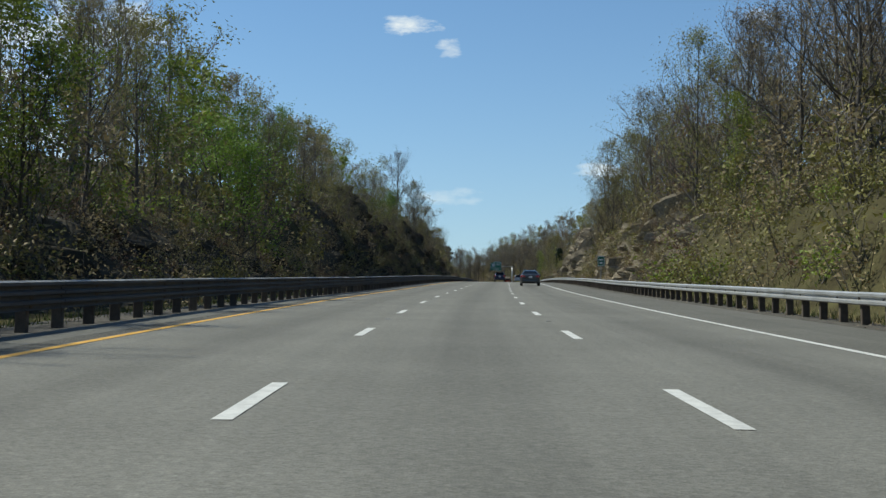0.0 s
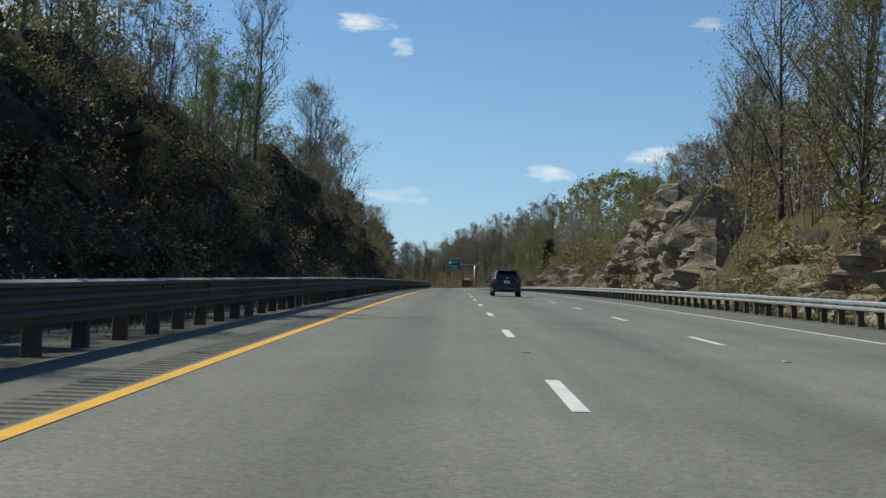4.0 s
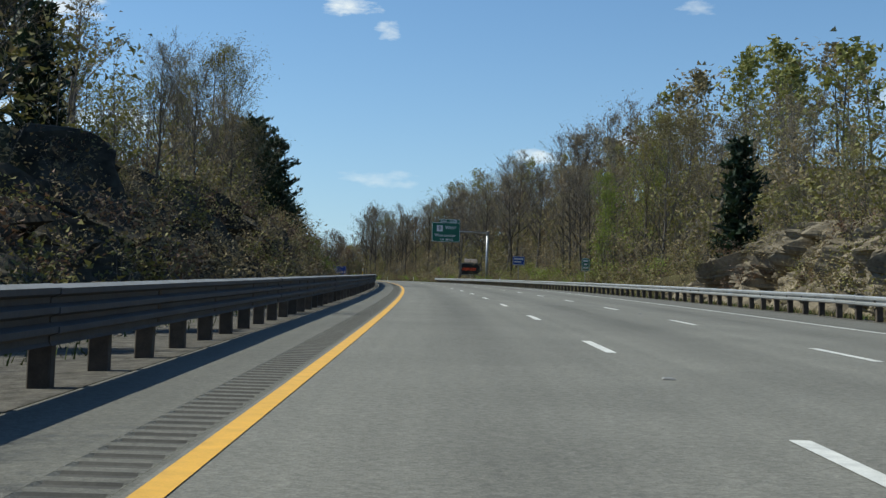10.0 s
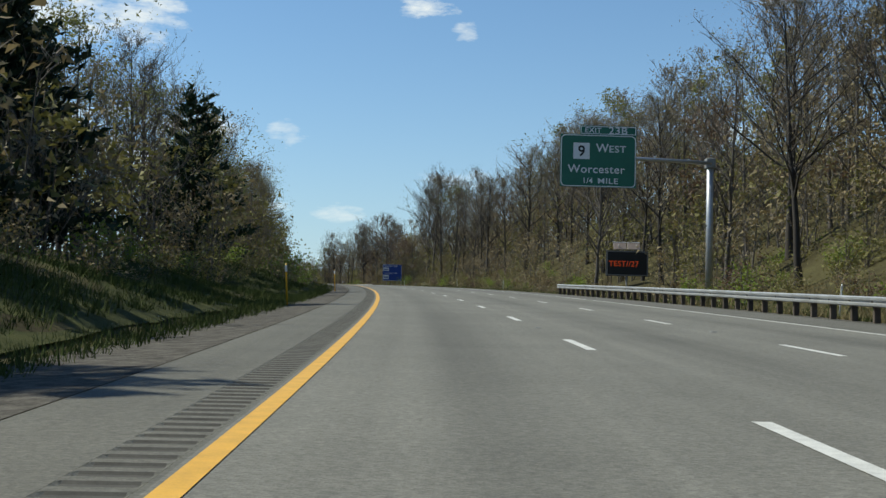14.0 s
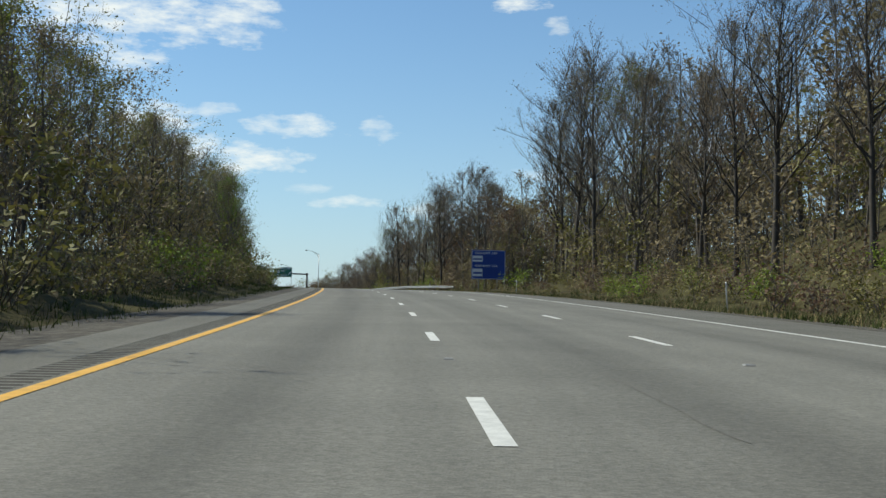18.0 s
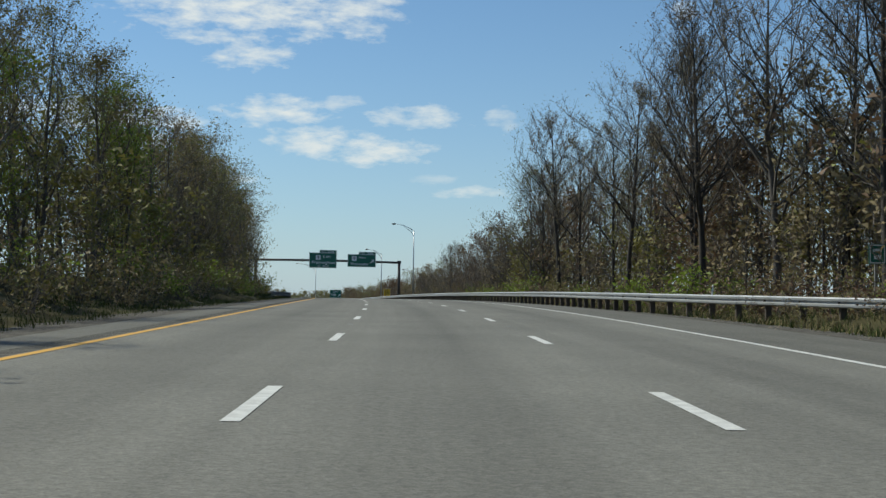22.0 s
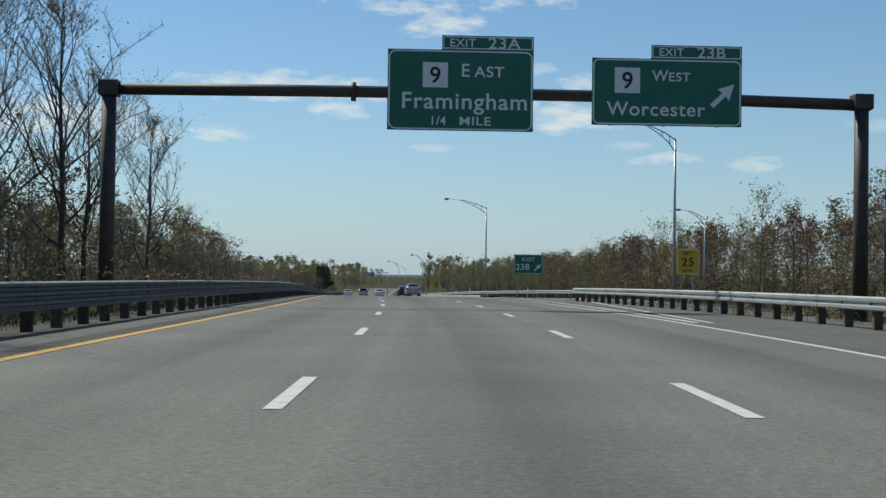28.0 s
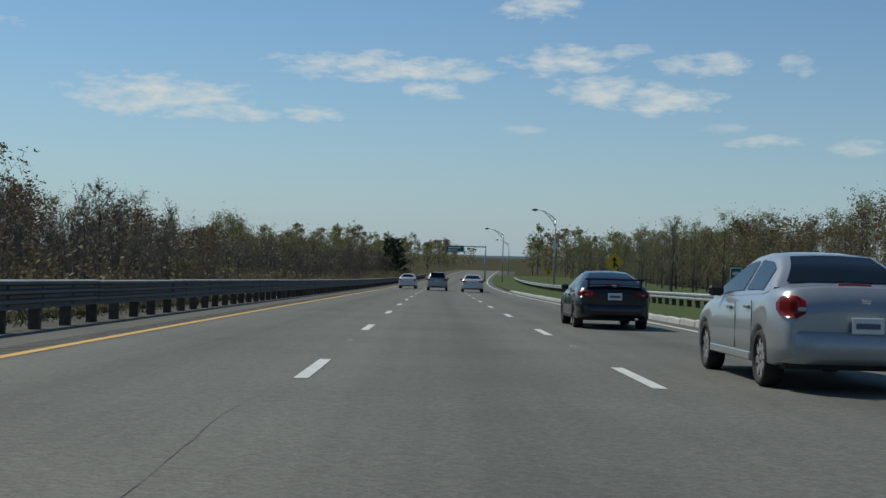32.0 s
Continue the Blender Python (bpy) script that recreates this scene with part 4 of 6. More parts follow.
sow(728, 870, 22, 28, 7, [("tall", 6), ("bare", 3), ("olive", 1), ("russet", 1)], (0.88, 1.15))
sow(870, 945, 21.5, 27, 6.5, [("bud", 3), ("russet", 2), ("bare", 1)], (0.6, 0.8))
# single trees that stand out
for k, s, d, sc, sq in [("pine0", 456, -11.5, 0.74, 1.05), ("pine1", 467, -14.0, 0.92, 1.1), ("pine0", 476, -15.5, 1.0, 1.1), ("pine0", 488, -15, 1.0, 1.0), ("pine1", 505, -12.5, 0.66, 1.0), ("pine1", 552, -11.5, 0.85, 1.0),
                        ("pine0", 520, -15, 1.0, 1.0), ("bare0", 270, -12.5, 0.85, 0.9), ("bare1", 275, -11.5, 0.75, 1.0), ("bare2", 802, 25, 1.32, 1.1),
                        ("bare0", 236, -13, 0.95, 1.0), ("olive0", 440, -14, 1.0, 1.0), ("olive1", 449, -16.5, 1.1, 1.0), ("bare0", 1020, -12, 0.92, 1.15), ("bare2", 1009, -14, 0.95, 1.1), ("bare1", 993, -11.5, 1.05, 1.1), ("tall0", 742, 26.5, 1.3, 1.0), ("tall1", 752, 27.5, 1.2, 1.1), ("tall2", 733, 27, 1.4, 1.0), ("bare1", 718, 24.5, 1.45, 1.0), ("green1", 476, 23.0, 1.15, 0.8), ("pine0", 1376, -12, 0.75, 1.1), ("pine1", 1384, -15, 0.7, 1.1), ("cedar0", 436, 26, 1.1, 1.2),
                        ("green0", 470, 27, 1.3, 1.0), ("green1", 90, 22, 0.8, 1.0), ("bare1", 884, 27, 1.2, 1.0), ("olive1", 640, -12, 1.0, 1.0)]:
    plant(k, s, d, sc, sq)
woods = Woods()
sow(-20, 100, -34, -15, 10.5, [("wbud", 2), ("wbare", 2), ("wolive", 2), ("wgreen", 3)], (0.85, 1.1), woods=woods)
sow(95, 235, -28, -16, 8, [("wbud", 2), ("wgreen", 1), ("wolive", 2), ("mass1", 2)], (0.85, 1.15), woods=woods)
sow(235, 345, -28, -15, 9, [("wbud", 2), ("wbare", 1), ("wolive", 3)], (0.8, 1.1), woods=woods)
sow(345, 450, -28, -15, 9, [("wbud", 2), ("wbare", 1), ("wolive", 2), ("wpine", 2)], (0.7, 0.95), woods=woods)
sow(838, 940, -16, -8.5, 5.0, [("dense0", 3), ("dense1", 2)], (0.9, 1.2), woods=woods, lift=1.4)
sow(455, 535, -32, -18, 8.5, [("wpine", 2), ("wolive", 2), ("wbud", 2)], (0.9, 1.15), woods=woods)
sow(535, 940, -26, -14, 11, [("wbud", 3), ("wbare", 1), ("wolive", 3), ("wgreen", 1)], (1.0, 1.35), woods=woods)
sow(940, 1000, -28, -15, 7.5, [("wtwig", 3), ("mass0", 2), ("mass1", 2), ("wolive", 2)], (0.75, 0.98), woods=woods)
sow(1000, 1052, -28, -14, 6.5, [("wtwig", 2), ("mass0", 2), ("mass1", 2), ("wolive", 2)], (0.56, 0.74), woods=woods)
sow(1050, 1122, -24, -12, 5.0, [("wtwig", 2), ("wolive", 2), ("mass0", 3), ("mass1", 3)], (0.54, 0.72), woods=woods)
sow(1122, 1420, -21, -13, 5.5, [("wtwig", 3), ("wolive", 3), ("mass0", 2)], (0.48, 0.64), woods=woods)
sow(1122, 1420, -34, -19, 5.5, [("mass0", 3), ("mass1", 2), ("wolive", 1)], (0.52, 0.72), woods=woods)
sow(560, 945, -25, -18, 7, [("mass", 1)], (0.8, 1.05), woods=woods)
sow(540, 850, -18, -12, 6.5, [("dense0", 2), ("dense1", 2)], (0.95, 1.3), woods=woods)
sow(520, 745, 33, 42, 7, [("mass", 1)], (1.0, 1.3), woods=woods)
sow(745, 900, 24, 38, 6.5, [("mass", 3), ("wbud", 1)], (0.85, 1.15), woods=woods)
sow(762, 830, 26, 42, 5.0, [("mass", 2), ("under", 2)], (0.8, 1.1), woods=woods)
sow(690, 800, 36, 50, 5.0, [("mass", 2)], (0.6, 0.85), woods=woods)
sow(895, 942, 23, 35, 6, [("mass", 1), ("wrusset", 1)], (0.8, 1.0), woods=woods)
sow(942, 990, 22, 34, 6, [("mass", 1), ("wrusset", 1)], (0.5, 0.7), woods=woods)
sow(0, 300, 28, 40, 7, [("mass", 2), ("wolive", 1)], (0.8, 1.05), woods=woods)
sow(1010, 1420, 52, 70, 5.6, [("mass0", 4), ("mass1", 2), ("wolive", 1)], (0.85, 1.2), woods=woods)
sow(-20, 300, 30, 44, 12, [("wbud", 3), ("wbare", 2), ("wolive", 2)], (0.9, 1.15), woods=woods)
for s0, s1, lo, hi in ((300, 335, 0.75, 0.95), (335, 390, 0.5, 0.64), (390, 440, 0.48, 0.62)):
    sow(s0, s1, 31, 52, 8.0, [("wbud", 3), ("wolive", 4)], (lo, hi), woods=woods)
sow(440, 530, 29, 50, 9.0, [("wbare", 2), ("wbud", 4), ("wolive", 2)], (0.85, 1.1), woods=woods)
sow(530, 740, 29, 48, 10.5, [("wbare", 4), ("wbud", 4), ("wolive", 1)], (1.15, 1.45), woods=woods)
sow(740, 900, 27, 48, 9, [("wbare", 2), ("wbud", 3), ("wolive", 1)], (0.95, 1.2), woods=woods)
sow(900, 1010, 25, 42, 9, [("wbare", 1), ("wbud", 2), ("wrusset", 2)], (0.5, 0.7), woods=woods)
sow(1010, 1420, 70, 90, 14, [("wbud", 3), ("wrusset", 2), ("wolive", 2), ("wgreen", 1)], (1.0, 1.3), woods=woods)
sow(1200, 1420, 28, 56, 9, [("wbud", 3), ("wrusset", 2), ("wolive", 3)], (0.55, 0.8), woods=woods)
sow(1420, 2000, -90, -16, 17, [("far", 1)], (0.75, 1.05), woods=woods)
sow(1420, 2000, 20, 110, 18, [("far", 1)], (0.8, 1.1), woods=woods)
sow(-20, 900, -50, -36, 14, [("far", 1)], (0.7, 0.9), woods=woods)
sow(0, 330, 50, 80, 14, [("far", 1)], (0.9, 1.1), woods=woods)
sow(330, 440, 50, 80, 12, [("far", 1)], (0.55, 0.75), woods=woods)
sow(440, 580, 50, 80, 11, [("far", 1)], (1.15, 1.45), woods=woods)
sow(580, 900, 50, 80, 12, [("far", 1)], (0.95, 1.2), woods=woods)
sow(900, 1500, -70, -44, 14, [("far", 1)], (0.5, 0.7), woods=woods)
woods.close("woods", "spring woods of thin grey, olive and brown trees")
# low growth: saplings in the first rows and brush on the banks
low = Woods()
# filling behind the first rows
sow(-10, 470, -28, -12, 7.0, [("under", 1)], (0.7, 1.1), woods=low)
sow(470, 1060, -26, -11, 6.5, [("under", 1)], (0.8, 1.2), woods=low)
sow(1052, 1420, -26, -11, 5.5, [("utwig", 1)], (0.7, 1.0), woods=low)
sow(-10, 440, 23, 48, 7.2, [("under", 1)], (0.8, 1.2), woods=low)
sow(440, 900, 25, 50, 7, [("under", 1)], (0.9, 1.4), woods=low)
sow(890, 962, 19.5, 23, 3.6, [("utwig", 1)], (0.6, 0.9), woods=low)
# saplings
sow(-10, 130, -17, -7, 5, [("osapling", 2), ("sapling", 1)], (0.6, 1.0), woods=low)
sow(130, 460, -15, -10, 5, [("osapling", 1), ("sapling", 2)], (0.5, 0.85), woods=low)
sow(482, 938, -13, -7.4, 4.0, [("osapling", 2), ("sapling", 2)], (0.7, 1.1), woods=low)
sow(938, 1060, -16, -9, 5, [("utwig", 1)], (0.5, 0.8), woods=low)
sow(0, 300, 20, 29, 4.6, [("sapling", 2), ("osapling", 2)], (0.6, 1.0), woods=low)
sow(300, 440, 23.5, 33, 5.2, [("sapling", 1), ("osapling", 2)], (0.6, 1.0), woods=low)
sow(440, 900, 22, 30, 5.0, [("sapling", 3), ("osapling", 1)], (0.6, 1.0), woods=low)
sow(900, 1010, 20, 30, 5.5, [("sapling", 3)], (0.5, 0.8), woods=low)
sow(1010, 1420, 52, 60, 5.5, [("sapling", 3), ("osapling", 3)], (0.8, 1.3), woods=low)
# brush
for s, d, h in LEDGES:
    low.add(rt.choice(("lbrush0", "lbrush0", "lbrush1", "lbrush1", "redscrub0")), s, d, rt.uniform(0.35, 0.85), 1.1, h)
sow(0, 470, -7.5, -4.9, 2.8, [("lbrush", 6), ("scrub", 2)], (0.35, 0.9), woods=low)
sow(484, 545, -11, -6.4, 2.6, [("lbrush", 6), ("brush", 1), ("greenbrush", 1)], (0.4, 0.85), woods=low)
sow(545, 930, -9.0, -5.2, 2.1, [("lbrush", 7), ("brush", 1), ("scrub", 1), ("greenbrush", 1)], (0.5, 1.1), woods=low)
sow(930, 1330, -9, -4.5, 3.0, [("lbrush", 3), ("scrub", 2), ("redscrub", 1)], (0.5, 1.0), woods=low)
sow(0, 110, 16.8, 24, 2.2, [("lbrush", 8), ("redscrub", 1), ("greenbrush", 1)], (0.6, 1.3), woods=low)
sow(0, 110, 24, 32, 4.4, [("lbrush", 8)], (0.7, 1.3), woods=low)
sow(110, 440, 17.4, 22, 2.3, [("lbrush", 8), ("redscrub", 1)], (0.45, 0.95), woods=low)
sow(110, 440, 22, 28, 3.8, [("lbrush", 8)], (0.6, 1.1), woods=low)
sow(440, 900, 18.2, 26, 2.7, [("lbrush", 7), ("brush", 2), ("redscrub", 3), ("greenbrush", 2)], (0.45, 1.1), woods=low)
sow(545, 600, 16.6, 23, 2.0, [("low_scrub", 1)], (0.8, 1.2), woods=low)
sow(772, 900, 16.4, 18.2, 1.8, [("lbrush", 3), ("redscrub", 1)], (0.25, 0.5), woods=low)
sow(-10, 235, -20, -8, 3.6, [("lbrush", 5), ("greenbrush", 1)], (0.6, 1.1), woods=low)
sow(235, 460, -15, -8, 3.4, [("lbrush", 5), ("redscrub", 1)], (0.5, 1.0), woods=low)
sow(900, 1010, 18.0, 26, 3.0, [("lbrush", 4), ("scrub", 1), ("redscrub", 2)], (0.5, 0.9), woods=low)
low.close("undergrowth", "tangled olive and brown brush at the edge of the woods")


# grass and litter along the edges
def scatter(name, label, spans, material, blade):
    r = random.Random(len(name))
    vs, fs = [], []
    for s0, s1, d0, d1, n in spans:
        for _ in range(n):
            s, d = r.uniform(s0, s1), r.uniform(d0, d1)
            b = on(s, d, (rise(s, d) if not -4.4 < d < 16.6 else (-0.16 if d < 0 else -0.12) + 0.02))
            for _ in range(5 if blade else 1):
                k = len(vs)
                a = r.uniform(0, 6.28)
                if blade:
                    h, w = r.uniform(0.10, 0.34), r.uniform(0.008, 0.02)
                    o = Vector((r.gauss(0, .09), r.gauss(0, .09), -0.03))
                    u = Vector((math.cos(a), math.sin(a), 0))
                    vs += [b + o - u * w, b + o + u * w, b + o + Vector((r.gauss(0, .10), r.gauss(0, .10), h))]
                    fs.append((k, k + 1, k + 2))
                else:
                    q = r.uniform(0.02, 0.07)
                    vs += [b + Vector((q * math.cos(a + t), q * math.sin(a + t), r.uniform(0, q * 0.8))) for t in (0, 1.9, 3.5, 4.9)] + [b + Vector((0, 0, q))]
                    fs += [(k, k + 1, k + 4), (k + 1, k + 2, k + 4), (k + 2, k + 3, k + 4), (k + 3, k, k + 4)]
    tagged(mesh_ob(name, vs, fs, material), label, "ground cover", kind="stuff")


scatter("grass", "tufts of green and straw-coloured roadside grass", [(468, 560, -9, -2.9, 15000), (560, 930, -6.5, -2.8, 5000), (930, 1330, -5, -2.7, 3000), (0, 470, -4.8, -2.8, 2500), (0, 470, 15.4, 18, 4500), (470, 900, 15.2, 19.5, 7500), (900, 1010, 15.2, 19, 1500)], M["grass"], True)
scatter("litter", "small stones and dead leaves under the guardrail", [(0, 480, -3.8, -1.74, 6500), (480, 900, -3.4, -1.74, 2500), (0, 900, 14.0, 15.4, 3000)], mat("stones_and_leaves", (0.17, 0.145, 0.11), 0.95, vary=0.5, scale=6, fine=30), False)
scatter("dry_grass", "straw-coloured dead grass along the foot of the woods", [(440, 600, 15.6, 23, 7000), (600, 900, 15.4, 19.5, 5000), (0, 440, 15.6, 18.5, 3000)], mat("dry_straw", (0.24, 0.19, 0.085), 0.9, vary=0.35, scale=2, fine=20), True)

# wooded ridge on the horizon, the blue-grey of haze painted into its colour
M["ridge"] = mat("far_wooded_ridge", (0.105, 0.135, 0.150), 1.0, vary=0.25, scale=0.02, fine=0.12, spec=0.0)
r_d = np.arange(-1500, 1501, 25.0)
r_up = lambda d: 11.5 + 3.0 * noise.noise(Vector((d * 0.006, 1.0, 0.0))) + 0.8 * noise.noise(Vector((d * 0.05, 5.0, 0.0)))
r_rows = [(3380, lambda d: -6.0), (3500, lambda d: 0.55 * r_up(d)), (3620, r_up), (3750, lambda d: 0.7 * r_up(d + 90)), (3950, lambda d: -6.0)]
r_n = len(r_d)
tagged(mesh_ob("backdrop_ridge", [on(a, d, up(d)) for a, up in r_rows for d in r_d], [(i * r_n + k, i * r_n + k + 1, (i + 1) * r_n + k + 1, (i + 1) * r_n + k) for i in range(4) for k in range(r_n - 1)], M["ridge"], smooth=True), "distant wooded ridge on the horizon, blue-grey from painted haze", kind="structure")

# ---- signs, gantries and lamps ----
def words(text, size, x, y, parent, material, name="lettering", depth=0.004, align="LEFT", lift=0.012, stretch=1.0):
    """Raised letters on a sign face: x to the right, y up from the sign's own corner."""
    cu = bpy.data.curves.new(name, "FONT")
    cu.body, cu.size, cu.extrude, cu.align_x = text, size, depth, align
    cu.offset = size * 0.012
    cu.space_character = 1.08
    tmp = new("tmp_text", cu)
    me = bpy.data.meshes.new_from_object(tmp.evaluated_get(bpy.context.evaluated_depsgraph_get()))
    bpy.data.objects.remove(tmp)
    bpy.data.curves.remove(cu)
    me.materials.clear()
    me.materials.append(material)
    ob = new(name, me)
    ob.parent = parent
    ob.matrix_basis = pose(x, -lift, y, 90, 0, 0) @ Matrix.Diagonal((stretch, 1, 1, 1))
    return ob


def rounded(w, h, r, n=5):
    pts = []
    for cx, cy, a0 in ((w - r, r, -90), (w - r, h - r, 0), (r, h - r, 90), (r, r, 180)):
        pts += [(cx + r * math.cos(radians(a0 + 90 * i / n)), cy + r * math.sin(radians(a0 + 90 * i / n))) for i in range(n + 1)]
    return pts


def plate(bm, pts, y0, y1):
    a = [bm.verts.new((x, y0, z)) for x, z in pts]
    b = [bm.verts.new((x, y1, z)) for x, z in pts]
    bm.faces.new(a)
    bm.faces.new(b[::-1])
    for i in range(len(pts)):
        j = (i + 1) % len(pts)
        bm.faces.new((a[j], a[i], b[i], b[j]))


def frame_strip(bm, w, h, r, inset, width, y):
    o = [(x + inset, z + inset) for x, z in rounded(w - 2 * inset, h - 2 * inset, r)]
    q = inset + width
    i_ = [(x + q, z + q) for x, z in rounded(w - 2 * q, h - 2 * q, max(0.01, r - width))]
    va = [bm.verts.new((x, y, z)) for x, z in o]
    vb = [bm.verts.new((x, y, z)) for x, z in i_]
    for k in range(len(o)):
        j = (k + 1) % len(o)
        bm.faces.new((va[k], va[j], vb[j], vb[k]))


def panel(name, parent, x, z, w, h, material, border=0.05, y=0.0, edge=True):
    """A sign face with its lower left corner at x, z; the face looks towards -y."""
    bm = bmesh.new()
    plate(bm, [(0, 0), (w, 0), (w, h), (0, h)], 0, 0.035)
    face = part(name, bm, material, parent)
    face.matrix_basis = pose(x, y, z)
    if edge:
        bm = bmesh.new()
        frame_strip(bm, w, h, min(w, h) * 0.09, 0.03, border, -0.006)
        part("border", bm, M["sign_white"], face, "thin white reflective border")
    for k in range(3):
        bm = bmesh.new()
        box(bm, w * (0.15 + 0.35 * k) - 0.04, 0.036, 0.02, w * (0.15 + 0.35 * k) + 0.04, 0.11, h - 0.02)
        part("backing_rib", bm, M["alu"], face)
    return face


def shield(face, x, z, size, digit):
    bm = bmesh.new()
    plate(bm, [(0, 0), (size, 0), (size, size), (0, size)], -0.012, 0)
    sq = part("route_marker", bm, M["sign_white"], face, "white square route marker with black numeral")
    sq.matrix_basis = pose(x, 0, z)
    words(digit, size * 0.92, size * 0.5, size * 0.18, sq, M["black"], "numeral", align="CENTER", lift=0.02)


def arrow(face, x, z, size):
    bm = bmesh.new()
    pts = [(0, 0.14), (0.5, 0.64), (0.30, 0.78), (1, 1), (0.78, 0.30), (0.64, 0.5), (0.14, 0)]
    plate(bm, [(x + a * size, z + b * size) for a, b in pts[::-1]], -0.013, -0.004)
    part("arrow", bm, M["sign_white"], face, "white slanting arrow")


def exit_sign(host, x, z, w, h, tab_w, tab_h, dest, way, number, mile=None, slant=False, lay=(0.24, 0.50, 0.09, 0.29)):
    f = panel("sign_panel", host, x, z, w, h, M["sign_green"])
    t = panel("exit_tab", host, x + w - tab_w, z + h + 0.005, tab_w, tab_h, M["sign_green"], 0.04)
    words("EXIT", tab_h * 0.80, tab_w * 0.08, tab_h * 0.22, t, M["sign_white"], stretch=1.05)
    words(number, tab_h * 1.08, tab_w * 0.50, tab_h * 0.13, t, M["sign_white"], stretch=1.2)
    sx, wx, dx, size = lay
    shield(f, w * sx, h * (0.53 if mile else 0.48), h * (0.31 if mile else 0.38), "9")
    words(way[0], h * 0.23, w * wx, h * 0.67, f, M["sign_white"])
    words(way[1:], h * 0.185, w * wx + h * (0.24 if way[0] == "W" else 0.17), h * 0.67, f, M["sign_white"], stretch=1.1)
    words(dest, h * size, w * dx, h * (0.27 if mile else 0.15), f, M["sign_white"], stretch=1.05)
    if mile:
        words("1/4", h * 0.15, w * 0.29, h * 0.07, f, M["sign_white"])
        words("MILE", h * 0.15, w * 0.49, h * 0.07, f, M["sign_white"], stretch=1.25)
    if slant:
        arrow(f, w * 0.79, h * 0.28, h * 0.36)
    return f


def overhead_gantry():
    """A single-tube frame across the whole roadway."""
    g = new("sign_gantry")
    g.matrix_basis = stand(976, 0, 0, 0)
    tagged(g, "brown weathered tubular steel gantry over the motorway carrying two signs", "sign gantry")
    for x, z0 in ((-6.0, -1.2), (20.7, -0.9)):
        bm = bmesh.new()
        tube(bm, [(x, 0.35, z0), (x, 0.35, 3.5), (x, 0.35, 7.62)], [0.28, 0.26, 0.25], 14)
        p = part("post", bm, M["gantry"], g)
        bm = bmesh.new()
        box(bm, x - 0.55, -0.2, z0, x + 0.55, 0.9, z0 + 0.25, 0.03)
        part("footing", bm, M["rock"], p, "concrete footing")
        bm = bmesh.new()
        box(bm, x - 0.34, 0.03, 7.25, x + 0.34, 0.67, 7.80, 0.03)
        part("cap", bm, M["gantry"], p)
    bm = bmesh.new()
    tube(bm, [(-6.2, 0.35, 7.5), (1.0, 0.35, 7.56), (7.5, 0.35, 7.58), (14, 0.35, 7.55), (21.0, 0.35, 7.42)], [0.21] * 5, 14)
    part("beam", bm, M["gantry"], g)
    bm = bmesh.new()
    tube(bm, [(2.45, 0.35, 7.56), (2.62, 0.35, 7.56)], [0.34, 0.34], 14)
    part("flange", bm, M["gantry"], g)
    for x in (4.4, 6.2, 8.1, 11.6, 13.5, 15.4):
        bm = bmesh.new()
        box(bm, x - 0.06, 0.06, 6.5, x + 0.06, 0.13, 8.8)
        part("hanger", bm, M["galv_dark"], g)
    return g


gantry = overhead_gantry()
for nm, x, z, w, h, tw, th_, dest, way, num, mile, sl in (("overhead_sign", 3.73, 6.16, 5.08, 2.82, 3.2, 0.5, "Framingham", "EAST", "23A", True, False),
                                                        ("overhead_sign", 10.87, 6.46, 5.28, 2.35, 3.2, 0.48, "Worcester", "WEST", "23B", False, True)):
    o = new(nm)
    o.matrix_basis = stand(975.6, 0, 0, 0)
    tagged(o, "green exit sign with white lettering for %s hung on the gantry" % dest, "road sign", "green exit signs")
    exit_sign(o, x, z, w, h, tw, th_, dest, way, num, mile, sl, (0.24, 0.50, 0.09, 0.285) if mile else (0.15, 0.40, 0.10, 0.29))

cant = new("cantilever_sign")
cant.matrix_basis = stand(548, 0, 0, 0)
tagged(cant, "green exit sign for Worcester on a grey steel cantilever pole", "road sign", "green exit signs")
exit_sign(cant, 10.95, 6.7, 4.65, 3.2, 3.45, 0.55, "Worcester", "WEST", "23B", True, False, (0.17, 0.47, 0.10, 0.215))
bm = bmesh.new()
tube(bm, [(20.3, 0.5, -0.5), (20.3, 0.5, 4), (20.3, 0.5, 8.75)], [0.24, 0.22, 0.2], 16)
pole = part("pole", bm, M["alu"], cant, "pale grey steel pole")
bm = bmesh.new()
box(bm, 20.02, 0.2, 8.1, 20.58, 0.8, 8.72, 0.03)
part("clamp", bm, M["galv_dark"], pole)
bm = bmesh.new()
tube(bm, [(20.3, 0.3, 8.4), (15.5, 0.25, 8.55), (11.6, 0.2, 8.62)], [0.13, 0.11, 0.09], 12)
part("arm", bm, M["alu"], cant)

# portable message board
vms = new("message_board")
vms.matrix_basis = stand(588, 22.2, 0, 0)
tagged(vms, "black portable message board with amber letters behind the guardrail", "message board")
M["led"] = bpy.data.materials.new("amber_lamps")
M["led"].use_nodes = True
_b = M["led"].node_tree.nodes["Principled BSDF"]
_b.inputs["Base Color"].default_value = (0.5, 0.05, 0.01, 1)
_b.inputs["Emission Color"].default_value = (1.0, 0.12, 0.02, 1)
_b.inputs["Emission Strength"].default_value = 0.16
bm = bmesh.new()
box(bm, 0, 0, 1.62, 3.95, 0.3, 3.97, 0.03)
vb = part("display_box", bm, M["black"], vms)
bm = bmesh.new()
frame_strip(bm, 3.95, 2.35, 0.08, 0.03, 0.1, 0)
